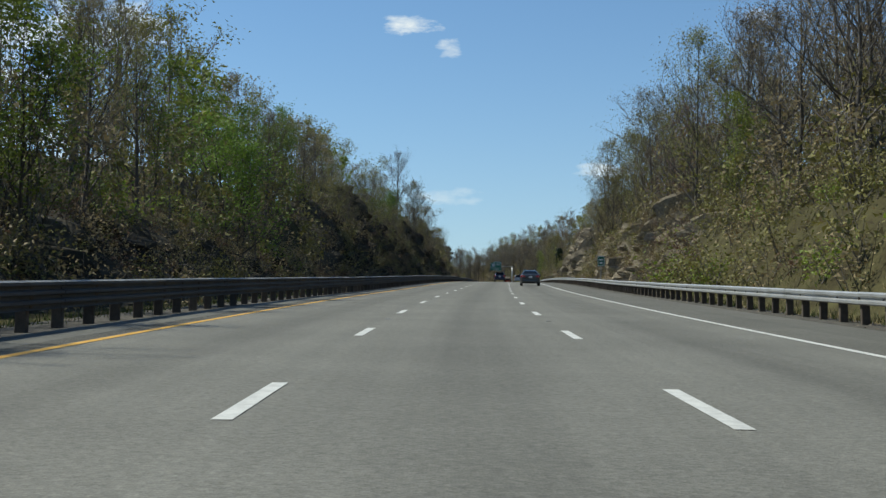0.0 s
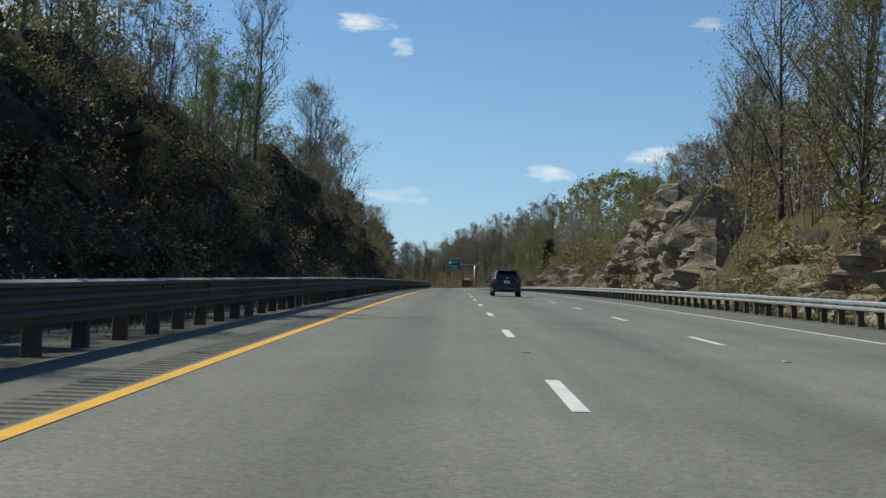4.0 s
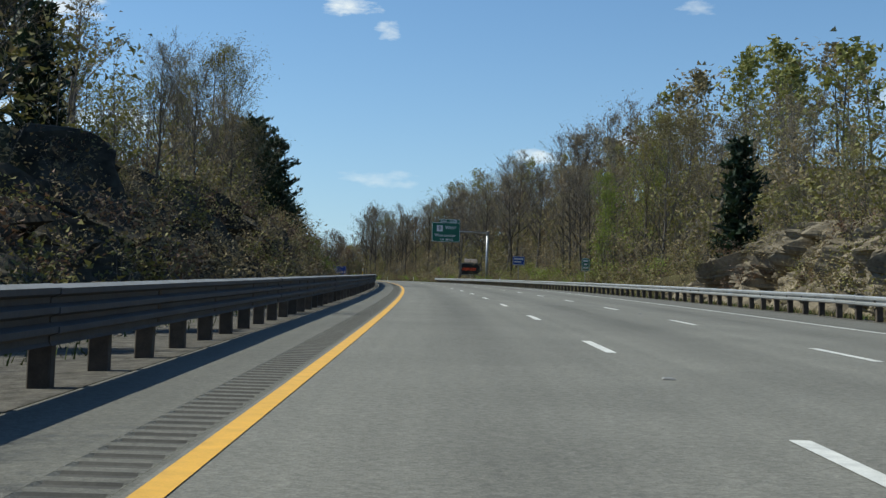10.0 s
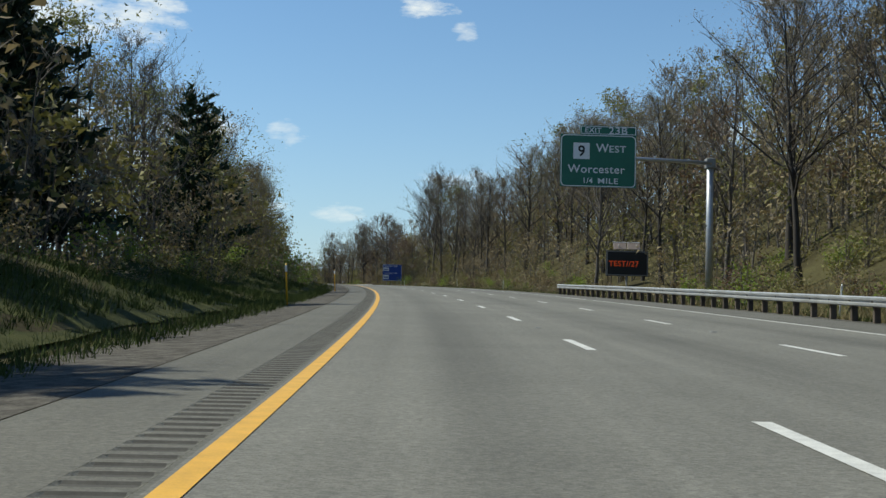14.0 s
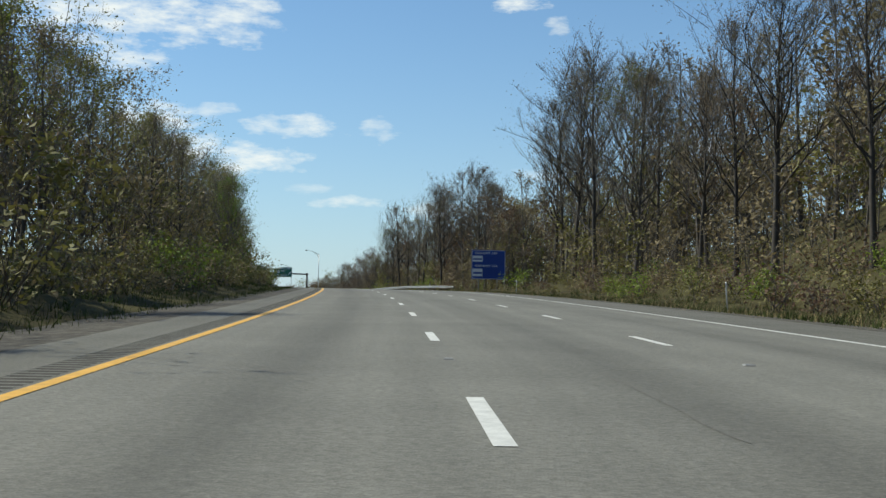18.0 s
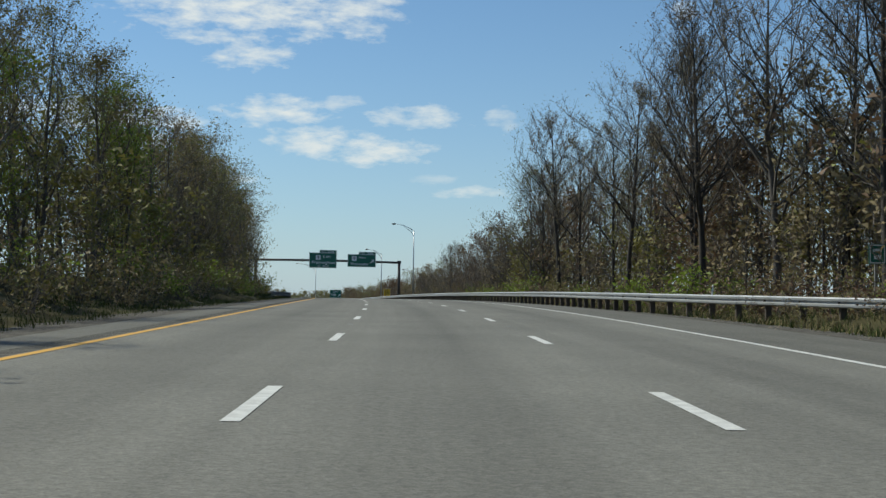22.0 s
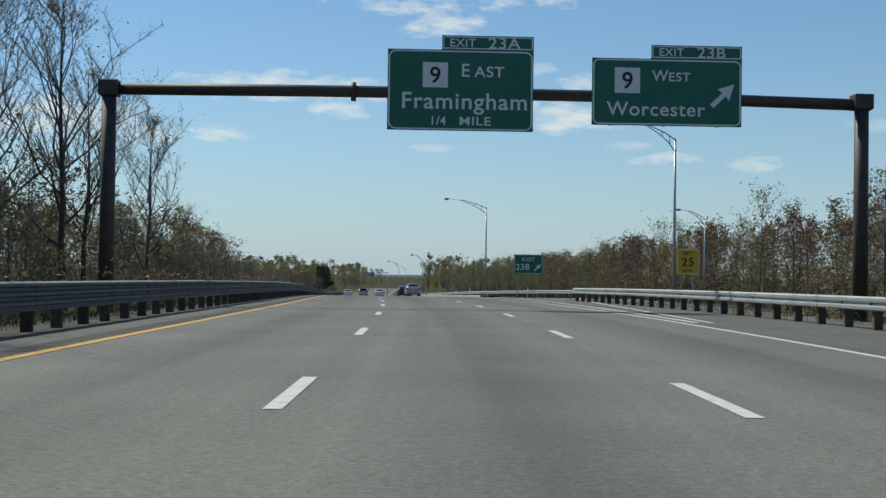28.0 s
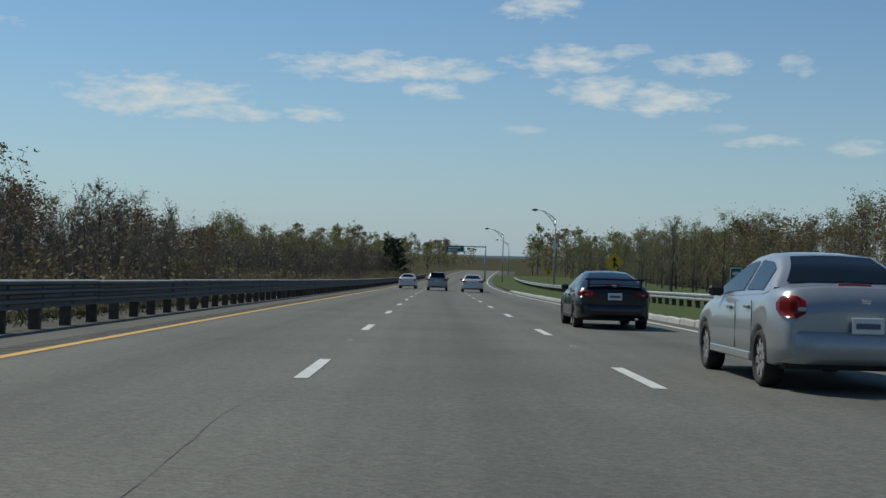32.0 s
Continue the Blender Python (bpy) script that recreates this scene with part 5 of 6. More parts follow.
q = part("visor", bm, M["galv_dark"], vb)
q.matrix_basis = pose(0, -0.01, 1.62)
words("TEST//27", 0.70, 0.24, 2.52, vb, M["led"], "lamp_letters", stretch=1.0)
for x in (0.72, 2.03):
    bm = bmesh.new()
    box(bm, 0, -0.03, -0.42, 1.2, 0.03, 0.42, 0.01)
    q = part("solar_panel", bm, mat("solar_panel_back", (0.30, 0.24, 0.20), 0.5, vary=0.15), vms, "tan solar panel tipped back above the board")
    q.matrix_basis = pose(x, 0.3, 4.42, -38, 0, 0)
    bm = bmesh.new()
    box(bm, -0.02, -0.05, 0.42, 1.22, 0.05, 0.46)
    part("panel_rim", bm, M["sign_white"], q)
for x in (1.2, 2.9):
    bm = bmesh.new()
    tube(bm, [(x, 0.2, 3.95), (x, 0.2, 4.58)], [0.04, 0.04], 8)
    part("strut", bm, M["galv_dark"], vms)
bm = bmesh.new()
tube(bm, [(1.97, 0.15, -0.2), (1.97, 0.15, 1.64)], [0.08, 0.08], 10)
part("mast", bm, M["galv_dark"], vms)
bm = bmesh.new()
box(bm, 0.6, -0.5, 0.12, 3.3, 0.9, 0.62, 0.05)
part("trailer", bm, mat("faded_orange_paint", (0.42, 0.10, 0.03), 0.6, vary=0.2), vms)


def ground_sign(name, s, d0, z0, w, h, material, label, legs, foot=-0.6, border=0.045, category="road sign", group="roadside signs"):
    o = new(name)
    o.matrix_basis = stand(s, d0, 0, 0)
    tagged(o, label, category, group)
    f = panel("sign_panel", o, 0, z0, w, h, material, border)
    for x in legs:
        bm = bmesh.new()
        box(bm, x - 0.055, 0.115, foot, x + 0.055, 0.21, z0 + h * 0.9, 0.01)
        part("leg", bm, M["galv_dark"], o)
    return f


def bars(face, w, h, rows, material):
    """Lines that cannot be read: plain bars (x, z, length, height) as shares of the face."""
    for x, z, ln, ht in rows:
        bm = bmesh.new()
        plate(bm, [(x * w, z * h), ((x + ln) * w, z * h), ((x + ln) * w, (z + ht) * h), (x * w, (z + ht) * h)], -0.012, -0.004)
        part("text_bar", bm, material, face)


f = ground_sign("gas_sign", 770, 20.62, 1.68, 4.48, 3.82, M["sign_blue"], "blue gas services sign with two white brand panels on posts", (0.95, 3.45))
words("GAS-EXIT 23B", 0.40, 0.45, 3.28, f, M["sign_white"], stretch=1.12)
words("GAS-EXIT 23A", 0.40, 0.45, 1.62, f, M["sign_white"], stretch=1.12)
for z, hh in ((2.28, 0.78), (0.38, 0.98)):
    bm = bmesh.new()
    plate(bm, [(0.13, z), (1.45, z), (1.45, z + hh), (0.13, z + hh)], -0.02, -0.002)
    b = part("logo_panel", bm, M["sign_white"], f, "white brand panel with plain marks")
    bm = bmesh.new()
    plate(bm, [(0.22, z + hh * 0.3), (1.36, z + hh * 0.3), (1.36, z + hh * 0.55), (0.22, z + hh * 0.55)], -0.026, -0.021)
    part("logo_bar", bm, M["sign_blue"], b)
f = ground_sign("service_sign", 513, 18.55, 2.84, 1.66, 1.2, M["sign_blue"], "small blue services sign on a post beyond the guardrail", (0.83,), -0.4)
bars(f, 1.66, 1.2, [(0.12, 0.62, 0.75, 0.16), (0.12, 0.3, 0.6, 0.14)], M["sign_white"])
f = ground_sign("marker_sign", 470, 19.6, 1.9, 0.84, 1.35, M["sign_green"], "narrow green marker sign on a post beyond the guardrail", (0.42,), -0.3)
bars(f, 0.84, 1.35, [(0.2, 0.72, 0.6, 0.13), (0.3, 0.45, 0.4, 0.14), (0.2, 0.2, 0.6, 0.13)], M["sign_white"])
f = ground_sign("marker_sign", 786, 23.4, 2.0, 0.68, 0.8, M["sign_green"], "small green marker sign on a post before the woods", (0.34,), -0.6)
bars(f, 0.68, 0.8, [(0.25, 0.6, 0.5, 0.16), (0.3, 0.25, 0.4, 0.2)], M["sign_white"])
f = ground_sign("marker_sign", 134.9, 16.1, 1.95, 0.72, 1.05, M["sign_green"], "small green marker sign before the rock face", (0.35,), -0.2)
bars(f, 0.7, 0.95, [(0.25, 0.6, 0.5, 0.16), (0.3, 0.25, 0.4, 0.2)], M["sign_white"])
f = ground_sign("marker_sign", 1113, 16.7, 1.0, 0.55, 0.85, M["sign_green"], "small green marker sign on the grass beyond the exit", (0.27,), -0.1)
bars(f, 0.55, 0.85, [(0.25, 0.6, 0.5, 0.16), (0.3, 0.25, 0.4, 0.2)], M["sign_white"])
f = ground_sign("exit_sign", 1063, 19.0, 2.46, 2.97, 2.0, M["sign_green"], "green exit sign with white arrow standing in the gore", (0.45, 2.45), -0.3, group="green exit signs")
words("EXIT", 0.58, 0.82, 1.32, f, M["sign_white"], stretch=1.05)
words("23B", 0.86, 0.14, 0.42, f, M["sign_white"], stretch=1.05)
arrow(f, 2.05, 0.28, 0.72)
f = ground_sign("speed_sign", 1022, 25.3, 1.85, 1.65, 1.85, M["sign_yellow"], "yellow ramp speed sign reading 25 beyond the guardrail", (0.4, 1.25), -1.2)
words("25", 0.85, 0.32, 0.62, f, M["black"], stretch=1.1)
words("EXIT", 0.34, 0.40, 1.42, f, M["black"])
words("M.P.H.", 0.26, 0.42, 0.2, f, M["black"])
f = ground_sign("guide_sign", 1296, 3.3, 5.3, 3.3, 1.15, M["sign_green"], "far green overhead guide sign on an arm", (), group="green exit signs")
bars(f, 3.3, 1.15, [(0.12, 0.55, 0.7, 0.18), (0.12, 0.2, 0.5, 0.16)], M["sign_white"])
bm = bmesh.new()
tube(bm, [(7.2, 0.3, -6.0), (7.2, 0.3, 1.3)], [0.16, 0.13], 10)
tube(bm, [(7.2, 0.25, 1.0), (0.5, 0.2, 1.1)], [0.1, 0.08], 8)
bmesh.ops.translate(bm, verts=bm.verts, vec=(0, 0, 5.3))
part("arm_and_pole", bm, M["alu"], f.parent)

# merge diamond
dm = new("warning_sign")
dm.matrix_basis = stand(1150, 17.15, 0, 0)
tagged(dm, "yellow diamond warning sign with black merge arrow on a post", "road sign", "roadside signs")
bm = bmesh.new()
plate(bm, [(0, 1.85), (0.66, 2.51), (0, 3.17), (-0.66, 2.51)], 0, 0.02)
dp = part("sign_panel", bm, M["sign_yellow"], dm)
bm = bmesh.new()
plate(bm, [(-0.06, 2.12), (0.06, 2.12), (0.06, 2.62), (0.19, 2.62), (0, 2.92), (-0.19, 2.62), (-0.06, 2.62)], -0.008, -0.003)
plate(bm, [(0.07, 2.32), (0.24, 2.16), (0.3, 2.24), (0.07, 2.48)], -0.008, -0.003)
part("merge_arrow", bm, M["black"], dp)
bm = bmesh.new()
box(bm, -0.04, 0.021, -0.3, 0.04, 0.08, 2.9, 0.008)
part("leg", bm, M["galv_dark"], dm)
dm2 = copy_thing(dm, stand(1240, 19.0, -0.3, 0))


def lamp_post(s, d, h, reach, foot, label):
    """A tapered pole with a trussed arm towards the road."""
    o = new("street_lamp")
    o.matrix_basis = stand(s, d, 0, 0)
    tagged(o, label, "street lamp", "tall lamp posts at the exit")
    bm = bmesh.new()
    tube(bm, [(0, 0, foot), (0, 0, h * 0.5), (0, 0, h)], [0.125, 0.1, 0.075], 12)
    part("pole", bm, M["alu"], o)
    bm = bmesh.new()
    up = [(0, 0, h - 0.02), (-0.25 * reach, 0, h + 0.45), (-0.6 * reach, 0, h + 0.9), (-reach, 0, h + 1.08)]
    dn = [(0, 0, h - 0.85), (-0.18 * reach, 0, h - 0.15), (-0.42 * reach, 0, h + 0.45), (-0.68 * reach, 0, h + 0.9)]
    tube(bm, up, [0.05, 0.045, 0.04, 0.035], 8)
    tube(bm, dn, [0.045, 0.04, 0.035, 0.03], 8)
    tube(bm, [(-0.12 * reach, 0, h - 0.4), (-0.14 * reach, 0, h + 0.25)], [0.03, 0.03], 6)
    tube(bm, [(-0.3 * reach, 0, h + 0.16), (-0.32 * reach, 0, h + 0.52)], [0.03, 0.03], 6)
    part("arm", bm, M["alu"], o)
    bm = bmesh.new()
    x = -reach
    vs = [(x + 0.1, 0.0, 0.05), (x - 0.15, 0.16, 0.09), (x - 0.55, 0.17, 0.06), (x - 0.72, 0.0, 0.0), (x - 0.55, -0.17, 0.06), (x - 0.15, -0.16, 0.09)]
    a = [bm.verts.new((p[0], p[1], h + 1.08 + p[2])) for p in vs]
    b = [bm.verts.new((p[0] * 0.5 + (x - 0.3) * 0.5, p[1] * 0.75, h + 1.2)) for p in vs]
    c = [bm.verts.new((p[0] * 0.5 + (x - 0.3) * 0.5, p[1] * 0.75, h + 0.93)) for p in vs]
    bm.faces.new(b)
    bm.faces.new(c[::-1])
    for i in range(6):
        j = (i + 1) % 6
        bm.faces.new((a[i], a[j], b[j], b[i]))
        bm.faces.new((c[i], c[j], a[j], a[i]))
    bmesh.ops.recalc_face_normals(bm, faces=bm.faces)
    part("lantern", bm, M["galv_dark"], o)
    return o


TALL = "tall grey aluminium lamp post with a curved truss arm"
for s, d, h, r, ft in ((951, 19.4, 11.85, 3.1, -1.0), (1018.5, 24.2, 11.15, 3.0, -1.5), (1100, 20.2, 11.9, 5.0, -0.6), (1090, 46.8, 10.3, 3.1, -2.0),
                       (1210, 17.8, 8.1, 2.1, -0.6), (1290, 13.6, 8.4, 2.6, -0.6), (1400, 15.2, 8.3, 2.9, -0.6)):
    lamp_post(s, d, h, r, ft, TALL)


def delineator(s, d, h=1.3, paint_name="sign_white", label="thin white marker post at the road edge"):
    o = new("delineator_post")
    o.matrix_basis = stand(s, d, rise(s, d) - 0.05 if d > 14.6 else -0.1, 0) @ pose(0, 0, 0, 0, rt.uniform(-5, 5), 0)
    tagged(o, label, "marker post", "marker posts along the road")
    bm = bmesh.new()
    tube(bm, [(0, 0, -0.1), (0, 0, h * 0.8), (0, 0, h)], [0.035, 0.03, 0.028], 8)
    part("stake", bm, M[paint_name], o)
    bm = bmesh.new()
    box(bm, -0.04, -0.045, h * 0.8, 0.04, -0.03, h * 0.95, 0.004)
    part("reflector", bm, M["sign_white"], o)


for s, d in ((618, 17.2), (655, 17.0), (520, 17.8), (715, 16.8), (772, 25.4), (787, 17.4), (1066, 20.8), (1080, 16.2), (1095, 15.8)):
    delineator(s, d)
for s, d in ((438, -2.95), (515, -3.0), (557, -2.6)):
    delineator(s, d, 1.45, "sign_yellow", "thin yellow marker post on the inner verge")

# gore: ramp surface, painted lines, kerb and grass
def ramp_d(s):
    """Left edge of the ramp lane."""
    return 11.05 + 0.00115 * max(0, s - 945) ** 2


def strip(name, pts_a, pts_b, material, parent=None):
    n = len(pts_a)
    ob = mesh_ob(name, pts_a + pts_b, [(i, i + 1, n + i + 1, n + i) for i in range(n - 1)], material, parent)
    lay = ob.data.uv_layers.new(name="plan")
    return ob


r_ss = np.arange(935, 1130, 3.0)
tagged(strip("road_ramp", [on(s, 11.0, -0.012) for s in r_ss], [on(s, ramp_d(s) + 5.2, -0.02) for s in r_ss], M["shoulder"]), kind="structure")
l_ss = np.arange(962, 1060, 2.0)
strip("gore_line", [on(s, ramp_d(s) * 0.25 + 11.45 * 0.75 - 0.1, 0.004) for s in l_ss], [on(s, ramp_d(s) * 0.25 + 11.45 * 0.75 + 0.1, 0.004) for s in l_ss], M["white_paint"], road)
strip("gore_line", [on(s, ramp_d(s) + 0.35, 0.004) for s in l_ss], [on(s, ramp_d(s) + 0.52, 0.004) for s in l_ss], M["white_paint"], road)
for s in np.arange(1000, 1050, 6.0):
    a, b = 11.5 + 0.25 * (ramp_d(s) - 11.45), ramp_d(s) + 0.4
    mesh_ob("gore_hatch", [on(s, a, 0.004), on(s + 0.45, a, 0.004), on(s + 2.2, b, 0.004), on(s + 1.75, b, 0.004)], [(0, 3, 2, 1)], M["white_paint"], road)
g_ss = np.arange(1050, 1400, 3.0)
KERB = [(1050, 14.25), (1053, 13.9), (1057, 13.1), (1068, 12.4), (1082, 11.95), (1097, 11.7), (1400, 11.7)]
vs = []
for s in g_ss:
    k = tab(s, KERB) + 0.16
    e = min(1, (s - 1049) / 25)
    vs += [on(s, k, 0.09), on(s, k + 1.0, 0.13), on(s, max(k + 2.0, 15.0), 0.10), on(s, 15.4 + min(30, ramp_d(min(s, 1130)) - 11) * e, 0.05)]
tagged(mesh_ob("ground_gore_grass", vs, [(i * 4 + j, i * 4 + j + 1, (i + 1) * 4 + j + 1, (i + 1) * 4 + j) for i in range(len(g_ss) - 1) for j in range(3)], M["grass"]), kind="structure")
M["granite"] = mat("pale_granite", (0.42, 0.41, 0.38), 0.85, vary=0.25, scale=2, fine=40, bump=0.5, bump_scale=25, perobj=0.12)
kerb = tagged(new("kerb"), "pale granite kerb stones along the grass past the exit", kind="structure")
bm = bmesh.new()
box(bm, -0.08, 0.02, -0.1, 0.08, 1.80, 0.14, 0.018)
stone = bpy.data.meshes.new("kerb_stone")
bm.to_mesh(stone)
bm.free()
stone.materials.append(M["granite"])
for s in np.arange(1050.5, 1180, 1.84):
    a, b = on(s, tab(s, KERB)), on(s + 1.84, tab(s + 1.84, KERB))
    shared("kerb_stone", stone, kerb, pose(a.x, a.y, a.z, 0, 0, math.degrees(math.atan2(-(b.x - a.x), b.y - a.y))) @ pose(0, 0, random.uniform(-0.015, 0.01), 0, random.uniform(-2, 2), 0))


# snow-plough proof lane markers, tar seams and small cracks
bm = bmesh.new()
plate_pts = [(-0.07, -0.12), (0.07, -0.12), (0.05, 0.12), (-0.05, 0.12)]
top = [bm.verts.new((x * 0.7, y * 0.7, 0.018)) for x, y in plate_pts]
bot = [bm.verts.new((x, y, 0.0)) for x, y in plate_pts]
bm.faces.new(top)
for i in range(4):
    bm.faces.new((bot[i], bot[(i + 1) % 4], top[(i + 1) % 4], top[i]))
rmk = bpy.data.meshes.new("lane_marker")
bm.to_mesh(rmk)
bm.free()
rmk.materials.append(M["galv_dark"])
for d, ph in ((3.66, 14.25), (7.26, 14.06)):
    for k in range(-3, 108, 2):
        shared("lane_marker", rmk, road, stand(ph + 12.192 * k + 7.9, d, 0.002))
M["tar"] = mat("crack_and_tar_seam", (0.118, 0.115, 0.100), 0.9, vary=0.4, scale=8, fine=40)
rc = random.Random(11)
for s0, s1, d in [(672, 683, 3.5), (708, 716, 3.6), (808, 815, 3.55), (852, 860, 3.6), (1002, 1010, 3.6), (1063, 1073, 3.55), (960, 972, 3.5), (612, 618, 5.2), (381, 388, 3.9), (250, 256, 3.8), (330, 338, 4.6), (60, 66, 7.0), (118, 124, 3.4), (900, 912, 3.6)]:
    ss = np.arange(s0, s1, 0.35)
    dd = d + np.cumsum([rc.gauss(0, 0.018) for _ in ss])
    ww = [max(0.0015, rc.gauss(0.005, 0.006)) for _ in ss]
    strip("crack", [on(a, b - w, 0.004) for a, b, w in zip(ss, dd, ww)], [on(a, b + w, 0.004) for a, b, w in zip(ss, dd, ww)], M["tar"], road)

# ---- cars ----
M["tyre"] = mat("tyre_rubber", (0.018, 0.018, 0.018), 0.85, vary=0.2, scale=20, fine=80)
M["rim"] = mat("alloy_rim", (0.72, 0.73, 0.74), 0.22, 0.85, vary=0.08)
M["plate_ink"] = mat("plate_lettering", (0.10, 0.13, 0.19), 0.6, vary=0.1)
M["glass_dark"] = mat("tinted_car_glass", (0.008, 0.010, 0.012), 0.1, vary=0.05, spec=0.3)
M["trim_black"] = mat("black_plastic_trim", (0.022, 0.022, 0.023), 0.6, vary=0.15)
M["lamp_red"] = mat("red_lamp_lens", (0.27, 0.008, 0.008), 0.2, vary=0.1, spec=0.8)
M["lamp_clear"] = mat("clear_lamp_lens", (0.42, 0.40, 0.38), 0.2, vary=0.05, spec=0.8)
M["chrome"] = mat("chrome", (0.7, 0.7, 0.7), 0.15, 1.0, vary=0.05)


def paint(name, rgb, metal=0.35, rough=0.28):
    m = mat(name, rgb, rough, metal, vary=0.06, scale=1.5, fine=20)
    b = m.node_tree.nodes["Principled BSDF"]
    b.inputs["Coat Weight"].default_value, b.inputs["Coat Roughness"].default_value = 0.7, 0.06
    return m


def loft(bm, rings, close=True, mi=0, smooth=True):
    vr = [[bm.verts.new(p) for p in r] for r in rings]
    n = len(vr[0])
    for a, b in zip(vr, vr[1:]):
        for k in range(n if close else n - 1):
            f = bm.faces.new((a[k], b[k], b[(k + 1) % n], a[(k + 1) % n]))
            f.smooth, f.material_index = smooth, mi
    return vr


def wheel_meshes(r, w, spokes):
    bm = bmesh.new()
    prof = [(r * 0.72, -w * 0.42), (r * 0.82, -w * 0.5), (r * 0.95, -w * 0.47), (r, -w * 0.33), (r, w * 0.33), (r * 0.95, w * 0.47), (r * 0.82, w * 0.5), (r * 0.72, w * 0.42)]
    loft(bm, [[(x, q * math.cos(a), q * math.sin(a)) for q, x in prof] for a in np.linspace(0, 2 * math.pi, 29)], close=True)
    bmesh.ops.remove_doubles(bm, verts=bm.verts, dist=1e-4)
    bmesh.ops.recalc_face_normals(bm, faces=bm.faces)
    ty = bpy.data.meshes.new("tyre")
    bm.to_mesh(ty)
    bm.free()
    ty.materials.append(M["tyre"])
    bm = bmesh.new()
    q = r * 0.74
    prof = [(q, -w * 0.40), (q, w * 0.40), (q * 0.93, w * 0.42), (q * 0.90, w * 0.25), (q * 0.90, -w * 0.1), (0.02, -w * 0.1)]
    loft(bm, [[(x, p * math.cos(a), p * math.sin(a)) for p, x in prof] for a in np.linspace(0, 2 * math.pi, 25)], close=False)
    for f in bm.faces:
        f.material_index = 1
    for k in range(spokes):
        a = 2 * math.pi * k / spokes
        m = Matrix.Rotation(a, 4, "X")
        vs = box(bm, w * 0.12, -0.038, 0.03, w * 0.38, 0.038, q * 0.95)
        for v in vs:
            v.co = m @ v.co
    tube(bm, [(w * 0.1, 0, 0), (w * 0.38, 0, 0)], [0.075, 0.065], 14)
    bmesh.ops.recalc_face_normals(bm, faces=bm.faces)
    rm = bpy.data.meshes.new("rim")
    bm.to_mesh(rm)
    bm.free()
    rm.materials.append(M["rim"])
    rm.materials.append(M["trim_black"])
    return ty, rm


def car(name, label, s, d, c):
    """A car heading along the road with its rear bumper at s. c: its measures, y from the rear bumper forwards."""
    L, W, R = c["len"], c["wid"] / 2, c["wheel"]
    o = new(name)
    tagged(o, label, "car", "cars on the motorway")
    deck, roof = c["deck"], c["roof"]
    wb0, wb1 = c["axles"]
    ys = sorted(set(list(np.linspace(0, L, 36)) + [wb + R * k for wb in (wb0, wb1) for k in (-1.16, -0.98, -0.75, -0.4, 0, 0.4, 0.75, 0.98, 1.16)]))
    P = lambda tbl, y: float(np.interp(y, [t[0] for t in tbl], [t[1] for t in tbl]))
    taper = lambda y: W * (1 - 0.13 * max(0, (0.55 - y) / 0.55) ** 2 - 0.16 * max(0, (y - L + 0.8) / 0.8) ** 2)
    col, zb = c["paint"], c["sill"]
    rings = []
    for y in ys:
        w, top = taper(y), P(deck, y)
        arch = zb
        for wb in (wb0, wb1):
            q = 1 - ((y - wb) / (R * 1.14)) ** 2
            if q > 0:
                arch = max(arch, R * 0.98 + R * 1.14 * math.sqrt(q) * 0.98)
        arch = min(arch, top - 0.16)
        low = max(arch, zb + 0.12 * max(0, (0.35 - y) / 0.35) + 0.08 * max(0, (y - L + 0.4) / 0.4))
        mid, sh = max(low + 0.03, 0.52 * top), max(low + 0.05, top - 0.13)
        half = [(w - 0.05, low), (w - 0.012, low + 0.02), (w, max(mid, low + 0.03)), (w - 0.012, max(sh, mid + 0.01)), (w - 0.075, top - 0.025), (w - 0.18, top + 0.005), (w * 0.45, top + 0.03), (0, top + 0.036)]
        ring = [(x, y, z) for x, z in half] + [(-x, y, z) for x, z in half[-2::-1]] + [(-(w - 0.3), y, max(low, zb) + 0.02 if arch <= zb else arch), ((w - 0.3), y, max(low, zb) + 0.02 if arch <= zb else arch)]
        rings.append(ring)
    bm = bmesh.new()
    vr = loft(bm, rings)
    bm.faces.new(vr[0])
    bm.faces.new(vr[-1][::-1])
    bmesh.ops.recalc_face_normals(bm, faces=bm.faces)
    part("body", bm, col, o)
    # underbody and arch linings
    bm = bmesh.new()
    box(bm, -W + 0.13, 0.25, zb - 0.03, W - 0.13, L - 0.3, zb + 0.32)
    part("underbody", bm, M["trim_black"], o)
    # glasshouse
    y0, y1, y2, y3 = c["cabin"]
    prof = [(y0, P(deck, y0)), (y0 + (y1 - y0) * 0.5, P(deck, y0) * 0.45 + roof * 0.55), (y1, roof - 0.03), ((y1 + y2) / 2, roof + 0.012), (y2, roof - 0.03), ((y2 + y3) / 2, P(deck, y3) * 0.48 + roof * 0.52), (y3, P(deck, y3))]
    cab = []
    for y in np.linspace(y0, y3, 25):
        h = P(prof, y)
        b = P(deck, y) - 0.03
        w = taper(y) - 0.07
        t = w - c["tumble"] * max(0.02, (h - b) / (roof - b))
        cab.append((y, b, w, h, max(0.3, t)))
    section = lambda y, b, w, h, t: [(w, y, b), (t + (w - t) * 0.1, y, b + (h - b) * 0.88), (t - 0.05, y, h - 0.004), (t * 0.5, y, h + 0.015), (0, y, h + 0.02)]
    bm = bmesh.new()
    rr = []
    for q in cab:
        hs = section(*q)
        rr.append(hs + [(-x, y, z) for x, y, z in hs[-2::-1]])
    loft(bm, rr, close=False)
    bmesh.ops.recalc_face_normals(bm, faces=bm.faces)
    part("roof", bm, col, o)

